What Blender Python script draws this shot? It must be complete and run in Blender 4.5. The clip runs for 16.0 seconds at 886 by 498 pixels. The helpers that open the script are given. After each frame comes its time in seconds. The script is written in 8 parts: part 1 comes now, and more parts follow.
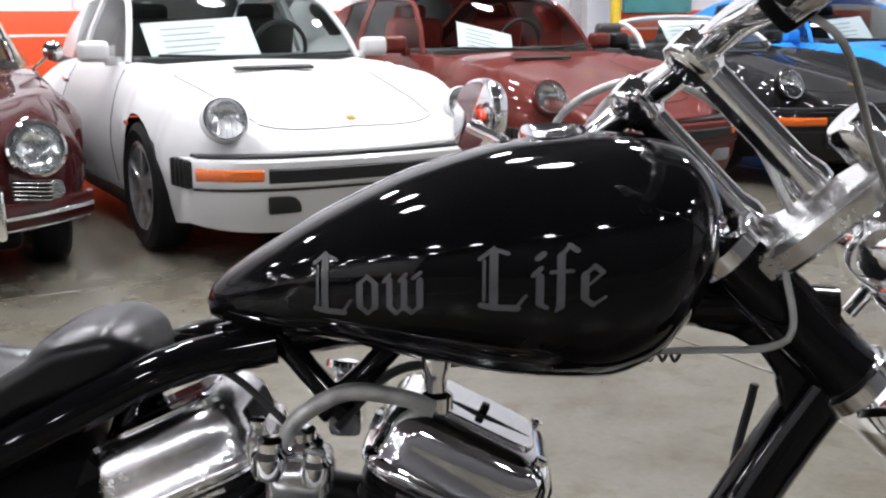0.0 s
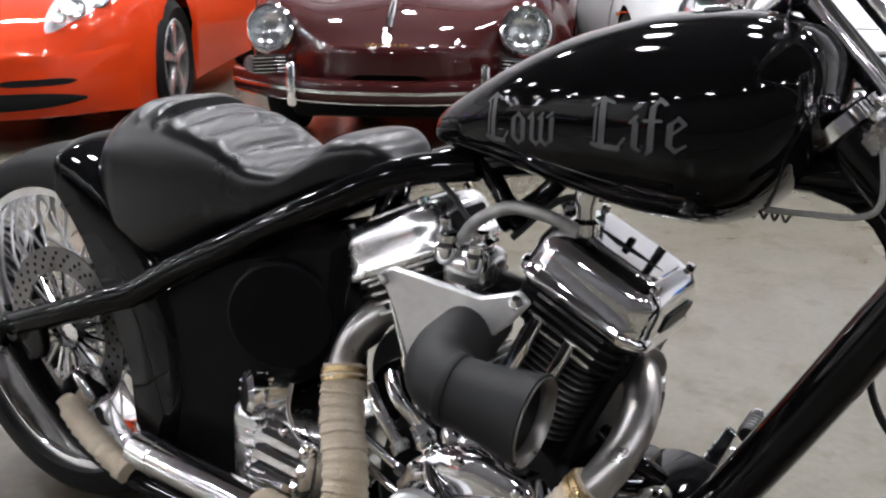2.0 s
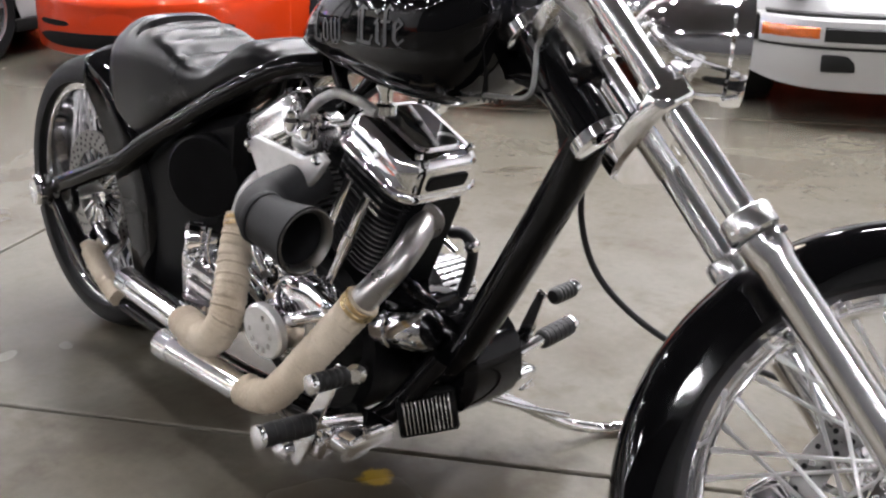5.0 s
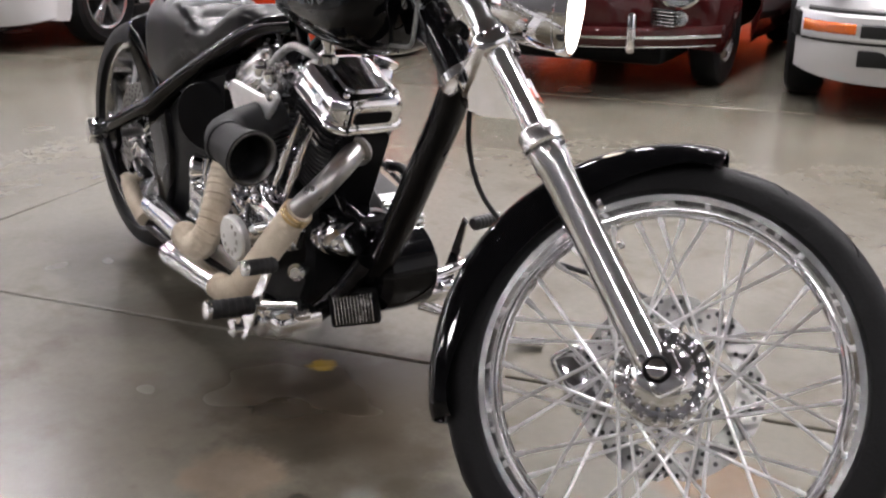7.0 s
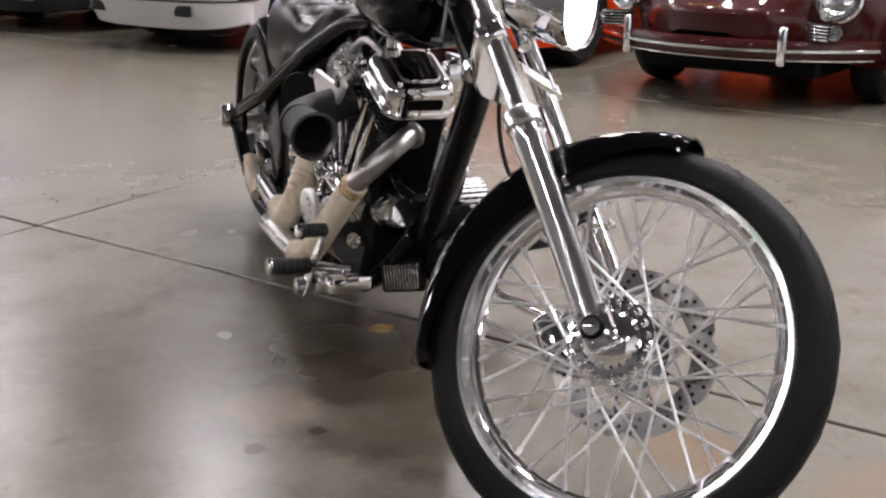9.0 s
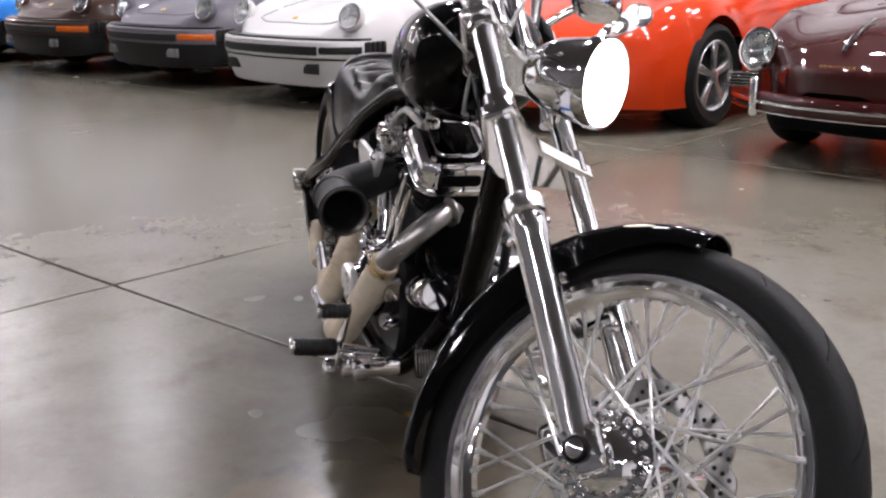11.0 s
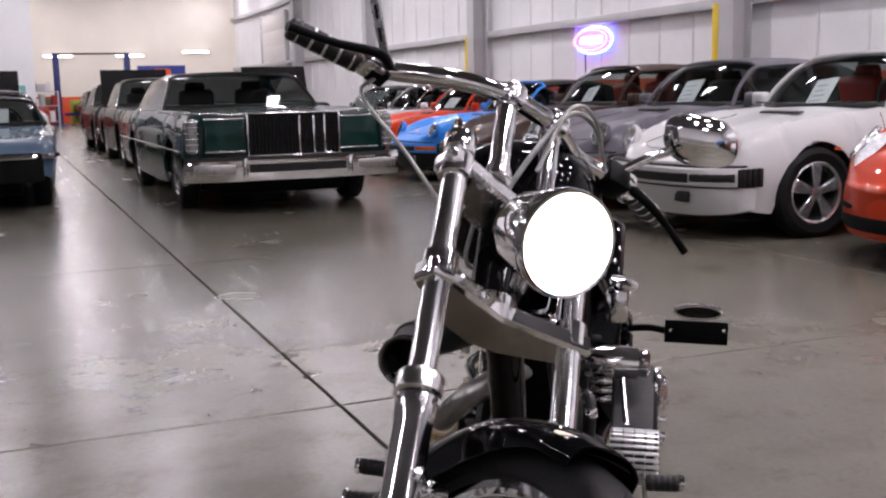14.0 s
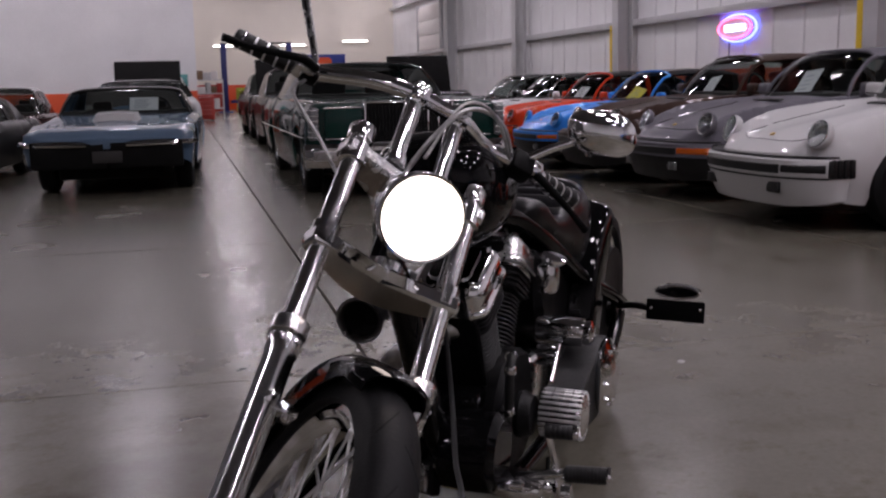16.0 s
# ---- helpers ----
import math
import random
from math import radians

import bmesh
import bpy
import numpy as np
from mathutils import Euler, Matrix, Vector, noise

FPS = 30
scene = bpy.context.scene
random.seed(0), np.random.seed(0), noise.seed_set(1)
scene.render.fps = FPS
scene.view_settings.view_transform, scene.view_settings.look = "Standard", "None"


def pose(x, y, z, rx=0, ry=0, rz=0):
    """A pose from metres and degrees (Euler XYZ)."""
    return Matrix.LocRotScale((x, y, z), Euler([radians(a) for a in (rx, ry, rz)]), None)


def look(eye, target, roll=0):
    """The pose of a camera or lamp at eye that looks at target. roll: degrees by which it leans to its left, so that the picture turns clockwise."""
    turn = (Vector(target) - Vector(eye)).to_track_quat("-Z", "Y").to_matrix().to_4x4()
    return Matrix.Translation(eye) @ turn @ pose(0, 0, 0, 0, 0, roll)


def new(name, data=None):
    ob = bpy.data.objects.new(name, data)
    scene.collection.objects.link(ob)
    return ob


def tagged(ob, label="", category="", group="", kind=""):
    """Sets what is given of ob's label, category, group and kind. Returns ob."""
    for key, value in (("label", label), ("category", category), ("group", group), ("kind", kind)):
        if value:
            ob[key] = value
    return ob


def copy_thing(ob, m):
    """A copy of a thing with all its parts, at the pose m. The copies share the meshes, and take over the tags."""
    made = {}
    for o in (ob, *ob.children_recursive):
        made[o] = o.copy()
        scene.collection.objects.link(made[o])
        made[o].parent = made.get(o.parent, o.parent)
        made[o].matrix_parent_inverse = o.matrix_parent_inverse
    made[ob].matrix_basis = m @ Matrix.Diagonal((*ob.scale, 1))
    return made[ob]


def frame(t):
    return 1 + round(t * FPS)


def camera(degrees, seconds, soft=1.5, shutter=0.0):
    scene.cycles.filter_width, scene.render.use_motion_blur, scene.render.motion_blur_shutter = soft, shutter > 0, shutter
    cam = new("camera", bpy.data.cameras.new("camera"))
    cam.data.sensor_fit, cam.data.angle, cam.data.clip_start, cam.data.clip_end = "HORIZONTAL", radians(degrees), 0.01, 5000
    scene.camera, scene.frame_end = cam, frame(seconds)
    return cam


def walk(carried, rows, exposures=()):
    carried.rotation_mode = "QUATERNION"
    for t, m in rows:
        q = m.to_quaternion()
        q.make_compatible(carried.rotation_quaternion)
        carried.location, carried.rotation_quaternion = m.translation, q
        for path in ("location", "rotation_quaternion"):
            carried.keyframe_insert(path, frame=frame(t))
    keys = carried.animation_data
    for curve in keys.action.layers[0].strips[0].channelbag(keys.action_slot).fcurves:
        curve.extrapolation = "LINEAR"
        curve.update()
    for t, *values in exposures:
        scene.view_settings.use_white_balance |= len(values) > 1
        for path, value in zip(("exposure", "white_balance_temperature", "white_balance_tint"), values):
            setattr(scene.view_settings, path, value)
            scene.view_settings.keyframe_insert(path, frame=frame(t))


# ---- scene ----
cam = camera(45.5, 16.0, soft=2.3)
PATH = [
    (0, (1.127, -1.088, 1.064), (1.016, 0.864, 0.642), -0.4),
    (0.5, (1.248, -1.139, 1.063), (0.844, 0.772, 0.631), -0.7),
    (1, (1.371, -1.195, 1.057), (0.74, 0.641, 0.576), -0.3),
    (1.5, (1.493, -1.209, 1.056), (0.606, 0.494, 0.497), -0.4),
    (2, (1.609, -1.224, 1.047), (0.562, 0.374, 0.456), 0.1),
    (2.5, (1.739, -1.253, 1.041), (0.585, 0.258, 0.42), 0.6),
    (3, (1.864, -1.255, 1.037), (0.681, 0.226, 0.399), 0.6),
    (3.5, (2.006, -1.235, 1.032), (0.736, 0.174, 0.398), 0.8),
    (4, (2.135, -1.212, 1.033), (0.833, 0.166, 0.397), -0.0),
    (4.5, (2.255, -1.216, 1.027), (0.921, 0.132, 0.391), 0.3),
    (5, (2.374, -1.188, 1.026), (1.007, 0.123, 0.383), 0.1),
    (5.2, (2.438, -1.197, 1.029), (1.049, 0.094, 0.392), 0.7),
    (7.3, (3.042, -1.16, 1.008), (1.514, -0.04, 0.368), 0.5),
    (7.5, (3.102, -1.176, 1.012), (1.578, -0.05, 0.372), 0.6),
    (8, (3.232, -1.162, 1.011), (1.707, -0.037, 0.371), 0.7),
    (8.5, (3.321, -1.101, 1.016), (1.716, -0.096, 0.373), 0.8),
    (8.7, (3.346, -1.041, 1.0), (1.676, -0.141, 0.366), 0.9),
    (10.8, (3.292, -0.695, 1.021), (1.454, -0.143, 0.46), -0.5),
    (11, (3.273, -0.646, 1.021), (1.412, -0.132, 0.498), -0.1),
    (11.5, (3.192, -0.523, 1.026), (1.272, -0.183, 0.583), -0.1),
    (12, (3.15, -0.375, 1.028), (1.215, -0.113, 0.593), -0.5),
    (12.5, (3.136, -0.231, 1.035), (1.179, -0.148, 0.632), -1.5),
    (13, (3.114, -0.083, 1.032), (1.155, -0.182, 0.642), -1.1),
    (13.5, (3.095, 0.05, 1.039), (1.141, -0.195, 0.687), -1.3),
    (14, (3.11, 0.199, 1.044), (1.168, -0.173, 0.748), -1.3),
    (14.5, (3.136, 0.361, 1.047), (1.224, -0.142, 0.742), -1.2),
    (15, (3.159, 0.483, 1.049), (1.254, -0.046, 0.75), -1.3),
    (15.5, (3.225, 0.599, 1.054), (1.348, -0.022, 0.753), -1.4),
    (16, (3.305, 0.731, 1.055), (1.444, 0.068, 0.743), -1.3),
]
EXPOSURES = [(0, 0.68, 6230, 8), (1, 0.56, 6250, 8), (2, 0.62, 6270, 8), (3, 0.82, 6300, 8), (5, 0.90, 6380, 10), (8.5, 0.68, 6600, 13), (11, 0.52, 6430, 14), (12.5, 0.20, 6430, 15), (13.5, -0.04, 6420, 17), (14.5, -0.38, 6440, 22), (15.5, -0.92, 6420, 24), (16, -1.12, 6420, 24)]
walk(cam, [(t, look(eye, target, roll)) for t, eye, target, roll in PATH], EXPOSURES)

# ---- building frame: the slab joints, car rows and walls all follow one grid turned against the bike ----
TURN = 33.2
GRID = Matrix.Rotation(radians(TURN), 4, "Z")


def G(u, v, z=0.0):
    """A place given along (u) and across (v) the hall."""
    return GRID @ Vector((u, v, z))


def gpose(u, v, z=0.0, turn=0.0):
    p = G(u, v, z)
    return pose(p.x, p.y, p.z, 0, 0, TURN + turn)


# ---- world: a closed hall, only a trace of grey behind everything ----
world = bpy.data.worlds.new("hall_air")
scene.world = world
world.use_nodes = True
world.node_tree.nodes["Background"].inputs[0].default_value = (0.75, 0.78, 0.85, 1)
world.node_tree.nodes["Background"].inputs[1].default_value = 0.02
LAMP_POWER = 150.0


# ---- materials ----
def mat(name, color, rough=0.5, metal=0.0, coat=0.0, var=0.12, scale=6.0, bump=0.0, bscale=80.0, rvar=0.06, spec=0.5, tint=None, per_piece=0.0, sheen=0.0, coat_rough=0.03):
    """A procedural surface: base colour varied at two scales, roughness wear, fine relief."""
    m = bpy.data.materials.new(name)
    m.use_nodes = True
    nt = m.node_tree
    n, link = nt.nodes, nt.links.new
    b = n["Principled BSDF"]
    b.inputs["Metallic"].default_value = metal
    b.inputs["Coat Weight"].default_value = coat
    b.inputs["Coat Roughness"].default_value = coat_rough
    b.inputs["Specular IOR Level"].default_value = spec
    b.inputs["Sheen Weight"].default_value = sheen
    tc = n.new("ShaderNodeTexCoord")
    big, fine = n.new("ShaderNodeTexNoise"), n.new("ShaderNodeTexNoise")
    big.inputs["Scale"].default_value, big.inputs["Detail"].default_value = scale, 5
    fine.inputs["Scale"].default_value, fine.inputs["Detail"].default_value = bscale, 3
    link(tc.outputs["Object"], big.inputs["Vector"])
    link(tc.outputs["Object"], fine.inputs["Vector"])
    both = n.new("ShaderNodeMath")
    both.operation = "MULTIPLY_ADD"
    link(big.outputs[0], both.inputs[0])
    both.inputs[1].default_value = 0.7
    half = n.new("ShaderNodeMath")
    half.operation = "MULTIPLY"
    link(fine.outputs[0], half.inputs[0])
    half.inputs[1].default_value = 0.3
    link(half.outputs[0], both.inputs[2])
    mix = n.new("ShaderNodeMix")
    mix.data_type = "RGBA"
    dark = [c * (1 - var) for c in color]
    light = [min(1, c * (1 + var)) for c in (tint or color)]
    mix.inputs[6].default_value = (*dark, 1)
    mix.inputs[7].default_value = (*light, 1)
    spread = n.new("ShaderNodeMapRange")
    spread.inputs[1].default_value, spread.inputs[2].default_value = 0.3, 0.7
    link(both.outputs[0], spread.inputs[0])
    link(spread.outputs[0], mix.inputs[0])
    out = mix.outputs[2]
    if per_piece:
        info = n.new("ShaderNodeObjectInfo")
        hsv = n.new("ShaderNodeHueSaturation")
        rng = n.new("ShaderNodeMapRange")
        rng.inputs[3].default_value, rng.inputs[4].default_value = 1 - per_piece, 1 + per_piece
        link(info.outputs["Random"], rng.inputs[0])
        link(rng.outputs[0], hsv.inputs["Value"])
        link(out, hsv.inputs["Color"])
        out = hsv.outputs[0]
    link(out, b.inputs["Base Color"])
    rr = n.new("ShaderNodeMapRange")
    rr.inputs[1].default_value, rr.inputs[2].default_value = 0.3, 0.7
    rr.inputs[3].default_value, rr.inputs[4].default_value = max(0.0, rough - rvar), min(1.0, rough + rvar)
    link(both.outputs[0], rr.inputs[0])
    link(rr.outputs[0], b.inputs["Roughness"])
    if bump:
        bn = n.new("ShaderNodeBump")
        bn.inputs["Strength"].default_value = bump
        bn.inputs["Distance"].default_value = 0.002
        link(fine.outputs[0], bn.inputs["Height"])
        link(bn.outputs[0], b.inputs["Normal"])
    return m


def glass_mat(name, tint=(0.75, 0.82, 0.8), clear=0.9):
    """A thin pane: see-through, with a mirror gloss that grows towards grazing angles."""
    m = bpy.data.materials.new(name)
    m.use_nodes = True
    n, link = m.node_tree.nodes, m.node_tree.links.new
    n.remove(n["Principled BSDF"])
    tr, gl, fr, mx = n.new("ShaderNodeBsdfTransparent"), n.new("ShaderNodeBsdfGlossy"), n.new("ShaderNodeFresnel"), n.new("ShaderNodeMixShader")
    tr.inputs[0].default_value = (*[c * clear for c in tint], 1)
    gl.inputs["Roughness"].default_value = 0.02
    fr.inputs[0].default_value = 1.26
    link(fr.outputs[0], mx.inputs[0])
    link(tr.outputs[0], mx.inputs[1])
    link(gl.outputs[0], mx.inputs[2])
    link(mx.outputs[0], n["Material Output"].inputs[0])
    return m


def glow_mat(name, color, strength):
    m = bpy.data.materials.new(name)
    m.use_nodes = True
    b = m.node_tree.nodes["Principled BSDF"]
    b.inputs["Base Color"].default_value = (*color, 1)
    b.inputs["Emission Color"].default_value = (*color, 1)
    b.inputs["Emission Strength"].default_value = strength
    return m


def paint(name, color, var=0.015, rough=0.5, coat=0.34):
    return mat(name, color, rough=rough, coat=coat, var=var, scale=1.5, rvar=0.05, spec=0.06, coat_rough=0.025)


CHROME = mat("chrome", (0.88, 0.88, 0.89), rough=0.075, metal=1, var=0.05, scale=14, rvar=0.03)
MIRROR = mat("mirror_chrome", (0.90, 0.90, 0.91), rough=0.05, metal=1, var=0.04, scale=14, rvar=0.02)
FORKCHROME = mat("fork_chrome", (0.92, 0.92, 0.93), rough=0.14, metal=1, var=0.05, scale=14, rvar=0.03)
ROTOR = mat("dark_brake_steel", (0.20, 0.195, 0.19), rough=0.32, metal=1, var=0.2, scale=30, rvar=0.08)
ALU = mat("satin_aluminium", (0.80, 0.80, 0.80), rough=0.36, metal=0.85, var=0.1, scale=20, rvar=0.06, bump=0.05)
POLISHED = mat("polished_aluminium", (0.74, 0.74, 0.74), rough=0.24, metal=1, var=0.12, scale=20, rvar=0.08, bump=0.1, bscale=120)
STEEL = mat("brushed_bare_steel", (0.42, 0.41, 0.40), rough=0.34, metal=1, var=0.18, scale=25, rvar=0.1, bump=0.2)
BLACK = mat("gloss_black_paint", (0.003, 0.003, 0.0034), rough=0.05, coat=0.22, var=0.2, scale=3, rvar=0.015, spec=0.10)
SATIN = mat("satin_black_coating", (0.005, 0.005, 0.0055), rough=0.36, var=0.25, scale=18, bump=0.15, bscale=200, spec=0.05)
CAST = mat("wrinkle_black_casting", (0.005, 0.005, 0.0055), rough=0.45, var=0.25, scale=30, bump=0.4, bscale=300, spec=0.15)
RUBBER = mat("tyre_rubber", (0.009, 0.009, 0.0095), rough=0.55, var=0.25, scale=12, bump=0.3, bscale=160, spec=0.12)
HOSE = mat("black_rubber_hose", (0.012, 0.012, 0.0125), rough=0.5, var=0.3, scale=15, bump=0.3, spec=0.3)
LEATHER = mat("black_leather", (0.0050, 0.0050, 0.0060), rough=0.29, var=0.2, scale=14, bump=0.06, bscale=420, rvar=0.03, spec=0.36)
WRAP = mat("cream_exhaust_wrap", (0.58, 0.47, 0.33), rough=0.9, var=0.22, scale=9, bump=1.0, bscale=420, tint=(0.62, 0.55, 0.44), sheen=0.2)
BRASS = mat("brassy_clamp_steel", (0.62, 0.46, 0.24), rough=0.3, metal=1, var=0.3, scale=60, bump=0.5, bscale=500)
FIN = mat("machined_fin_edge", (0.030, 0.030, 0.031), rough=0.34, var=0.3, scale=30, spec=0.6)
BRAID = mat("braided_steel_line", (0.36, 0.36, 0.35), rough=0.38, metal=1, var=0.3, scale=60, bump=0.8, bscale=700)
TRUMPET = mat("charcoal_rubber_trumpet", (0.0075, 0.0078, 0.0088), rough=0.62, var=0.15, scale=20, bump=0.12, bscale=240, spec=0.35)
GREYCABLE = mat("grey_cable_sheath", (0.26, 0.26, 0.25), rough=0.5, var=0.15, scale=40)
LETTER = mat("silver_lettering", (0.065, 0.065, 0.069), rough=0.4, var=0.2, scale=40)
# near-black; in gaps, slots and holes it stands in for their shade
DARKGAP = mat("dark_underside_gap", (0.008, 0.008, 0.008), rough=0.8, var=0.3, spec=0.1)
PANE = glass_mat("car_glass", (0.54, 0.60, 0.58))
LENS = glass_mat("lamp_lens", (0.92, 0.94, 0.95), 0.95)
REFLECTOR = mat("lamp_reflector", (0.86, 0.87, 0.88), rough=0.16, metal=1.0, coat=0.5, var=0.15, scale=60, bump=0.9, bscale=70)
AMBER = mat("amber_lens", (0.52, 0.10, 0.010), rough=0.15, coat=1, var=0.15, scale=60, bump=0.4, bscale=200)
REDLENS = mat("red_lens", (0.45, 0.02, 0.02), rough=0.12, coat=1, var=0.15, scale=60)
TRIM = mat("black_rubber_trim", (0.012, 0.012, 0.012), rough=0.5, var=0.2, scale=10, spec=0.22)
PAPER = mat("white_paper_sheet", (0.80, 0.83, 0.85), rough=0.7, var=0.03, scale=5)
PRINT = mat("grey_print", (0.30, 0.32, 0.34), rough=0.7, var=0.05)
SILVERRIM = mat("silver_wheel_alloy", (0.52, 0.52, 0.53), rough=0.22, metal=0.85, coat=0.3, var=0.1, scale=10)
CABIN = mat("dark_car_interior", (0.03, 0.028, 0.027), rough=0.7, var=0.3, scale=8)
YELLOW = mat("yellow_paint", (0.78, 0.55, 0.04), rough=0.45, var=0.1, scale=4)


# ---- mesh helpers ----
def link_mesh(name, bm, material, smooth=True):
    me = bpy.data.meshes.new(name)
    bmesh.ops.recalc_face_normals(bm, faces=bm.faces)
    bm.to_mesh(me)
    bm.free()
    if smooth:
        me.shade_smooth()
        me.set_sharp_from_angle(angle=radians(38))
    me.materials.append(material)
    return new(name, me)


def part(name, bm, material, parent, label=""):
    ob = link_mesh(name, bm, material)
    ob.parent = parent
    if label:
        ob["label"] = label
    return ob


def thing(name, m, label, category, group="", kind=""):
    ob = new(name)
    ob.empty_display_size = 0.1
    ob.matrix_basis = m
    return tagged(ob, label, category, group, kind)


def spline(points, n):
    """n+1 places along a smooth curve through the points."""
    p = np.array(points, float)
    if len(p) == 2:
        return [Vector(p[0] + (p[1] - p[0]) * k / n) for k in range(n + 1)]
    q = np.vstack([2 * p[0] - p[1], p, 2 * p[-1] - p[-2]])
    d = np.r_[0, np.cumsum(np.linalg.norm(np.diff(p, axis=0), axis=1))]
    out = []
    for s in np.linspace(0, d[-1], n + 1):
        i = min(max(int(np.searchsorted(d, s, side="right")) - 1, 0), len(p) - 2)
        t = (s - d[i]) / max(d[i + 1] - d[i], 1e-9)
        a, b, c, e = q[i], q[i + 1], q[i + 2], q[i + 3]
        out.append(Vector(0.5 * (2 * b + (c - a) * t + (2 * a - 5 * b + 4 * c - e) * t * t + (3 * b - a - 3 * c + e) * t ** 3)))
    return out


def skin(bm, rings, closed=True, caps=True):
    vs = [[bm.verts.new(p) for p in ring] for ring in rings]
    k = len(vs[0])
    for a, b in zip(vs, vs[1:]):
        for i in range(k if closed else k - 1):
            j = (i + 1) % k
            bm.faces.new((a[i], a[j], b[j], b[i]))
    if caps and closed:
        bm.faces.new(vs[0][::-1])
        bm.faces.new(vs[-1])
    return vs


def tube(bm, points, r, n=16, seg=12, caps=True, straight=False):
    """A round bar along a curve; r is one radius or a list spread along it."""
    line = [Vector(p) for p in points] if straight else spline(points, n)
    radii = np.interp(np.linspace(0, 1, len(line)), np.linspace(0, 1, len(r)), r) if isinstance(r, (list, tuple)) else [r] * len(line)
    up = None
    rings = []
    for k, p in enumerate(line):
        d = (line[min(k + 1, len(line) - 1)] - line[max(k - 1, 0)]).normalized()
        if up is None:
            up = d.orthogonal().normalized()
        up = (up - d * up.dot(d)).normalized()
        side = d.cross(up)
        rings.append([p + (up * math.cos(a) + side * math.sin(a)) * radii[k] for a in (2 * math.pi * i / seg for i in range(seg))])
    skin(bm, rings, caps=caps)
    return bm


def lathe(bm, profile, origin=(0, 0, 0), axis=(0, 0, 1), seg=24, closed=False, caps=True):
    """Turns a profile of (radius, height) round an axis."""
    axis = Vector(axis).normalized()
    e1 = axis.orthogonal().normalized()
    e2 = axis.cross(e1)
    o = Vector(origin)
    rings = [[o + axis * h + (e1 * math.cos(a) + e2 * math.sin(a)) * r for a in (2 * math.pi * i / seg for i in range(seg))] for r, h in profile]
    if closed:
        rings.append(rings[0])
        skin(bm, rings, caps=False)
        bmesh.ops.remove_doubles(bm, verts=bm.verts, dist=1e-6)
    else:
        skin(bm, rings, caps=caps)
    return bm


def box(bm, centre, size, bevel=0.0, turn=None, seg=2):
    """A block with rounded edges; turn is a 3x3 matrix."""
    t = bmesh.new()
    bmesh.ops.create_cube(t, size=1)
    bmesh.ops.scale(t, vec=size, verts=t.verts)
    if bevel:
        bmesh.ops.bevel(t, geom=t.edges[:], offset=bevel, segments=seg, affect="EDGES", profile=0.5)
    if turn is not None:
        bmesh.ops.rotate(t, cent=(0, 0, 0), matrix=turn, verts=t.verts)
    bmesh.ops.translate(t, vec=centre, verts=t.verts)
    join(bm, t)
    return bm


def join(bm, other):
    me = bpy.data.meshes.new("joined")
    other.to_mesh(me)
    other.free()
    bm.from_mesh(me)
    bpy.data.meshes.remove(me)
    return bm


def slab(bm, outline, thick, place, bevel=0.0):
    """A plate: a 2D outline given thickness, laid by a 4x4 matrix (outline in its x, y)."""
    t = bmesh.new()
    f = t.faces.new([t.verts.new((x, y, -thick / 2)) for x, y in outline])
    ext = bmesh.ops.extrude_face_region(t, geom=[f])
    bmesh.ops.translate(t, vec=(0, 0, thick), verts=[v for v in ext["geom"] if isinstance(v, bmesh.types.BMVert)])
    bmesh.ops.recalc_face_normals(t, faces=t.faces)
    if bevel:
        bmesh.ops.bevel(t, geom=t.edges[:], offset=bevel, segments=1, affect="EDGES")
    bmesh.ops.transform(t, matrix=place, verts=t.verts)
    join(bm, t)
    return bm


def frame_of(origin, x, y):
    """A 4x4 matrix from an origin and two directions."""
    x = Vector(x).normalized()
    z = x.cross(Vector(y)).normalized()
    y = z.cross(x)
    return Matrix.Translation(origin) @ Matrix((x, y, z)).transposed().to_4x4()


def rounded(w, h, r, n=5):
    """A rounded rectangle outline."""
    pts = []
    for cx, cy, a0 in ((w / 2 - r, h / 2 - r, 0), (-w / 2 + r, h / 2 - r, 90), (-w / 2 + r, -h / 2 + r, 180), (w / 2 - r, -h / 2 + r, 270)):
        pts += [(cx + r * math.cos(radians(a0 + 90 * k / n)), cy + r * math.sin(radians(a0 + 90 * k / n))) for k in range(n + 1)]
    return pts


def curve(pairs):
    """A smooth function through (x, value) pairs, x rising; flat outside, no overshoot."""
    xs, ys = np.array(pairs, float).T
    d = np.diff(ys) / np.diff(xs)
    m = np.r_[d[0], [0 if a * b <= 0 else 2 * a * b / (a + b) for a, b in zip(d, d[1:])], d[-1]]

    def f(x):
        x = min(max(x, xs[0]), xs[-1])
        i = min(max(int(np.searchsorted(xs, x, side="right")) - 1, 0), len(xs) - 2)
        h = xs[i + 1] - xs[i]
        t = (x - xs[i]) / h
        return float((1 + 2 * t) * (1 - t) ** 2 * ys[i] + t * (1 - t) ** 2 * h * m[i] + t * t * (3 - 2 * t) * ys[i + 1] + t * t * (t - 1) * h * m[i + 1])

    return f


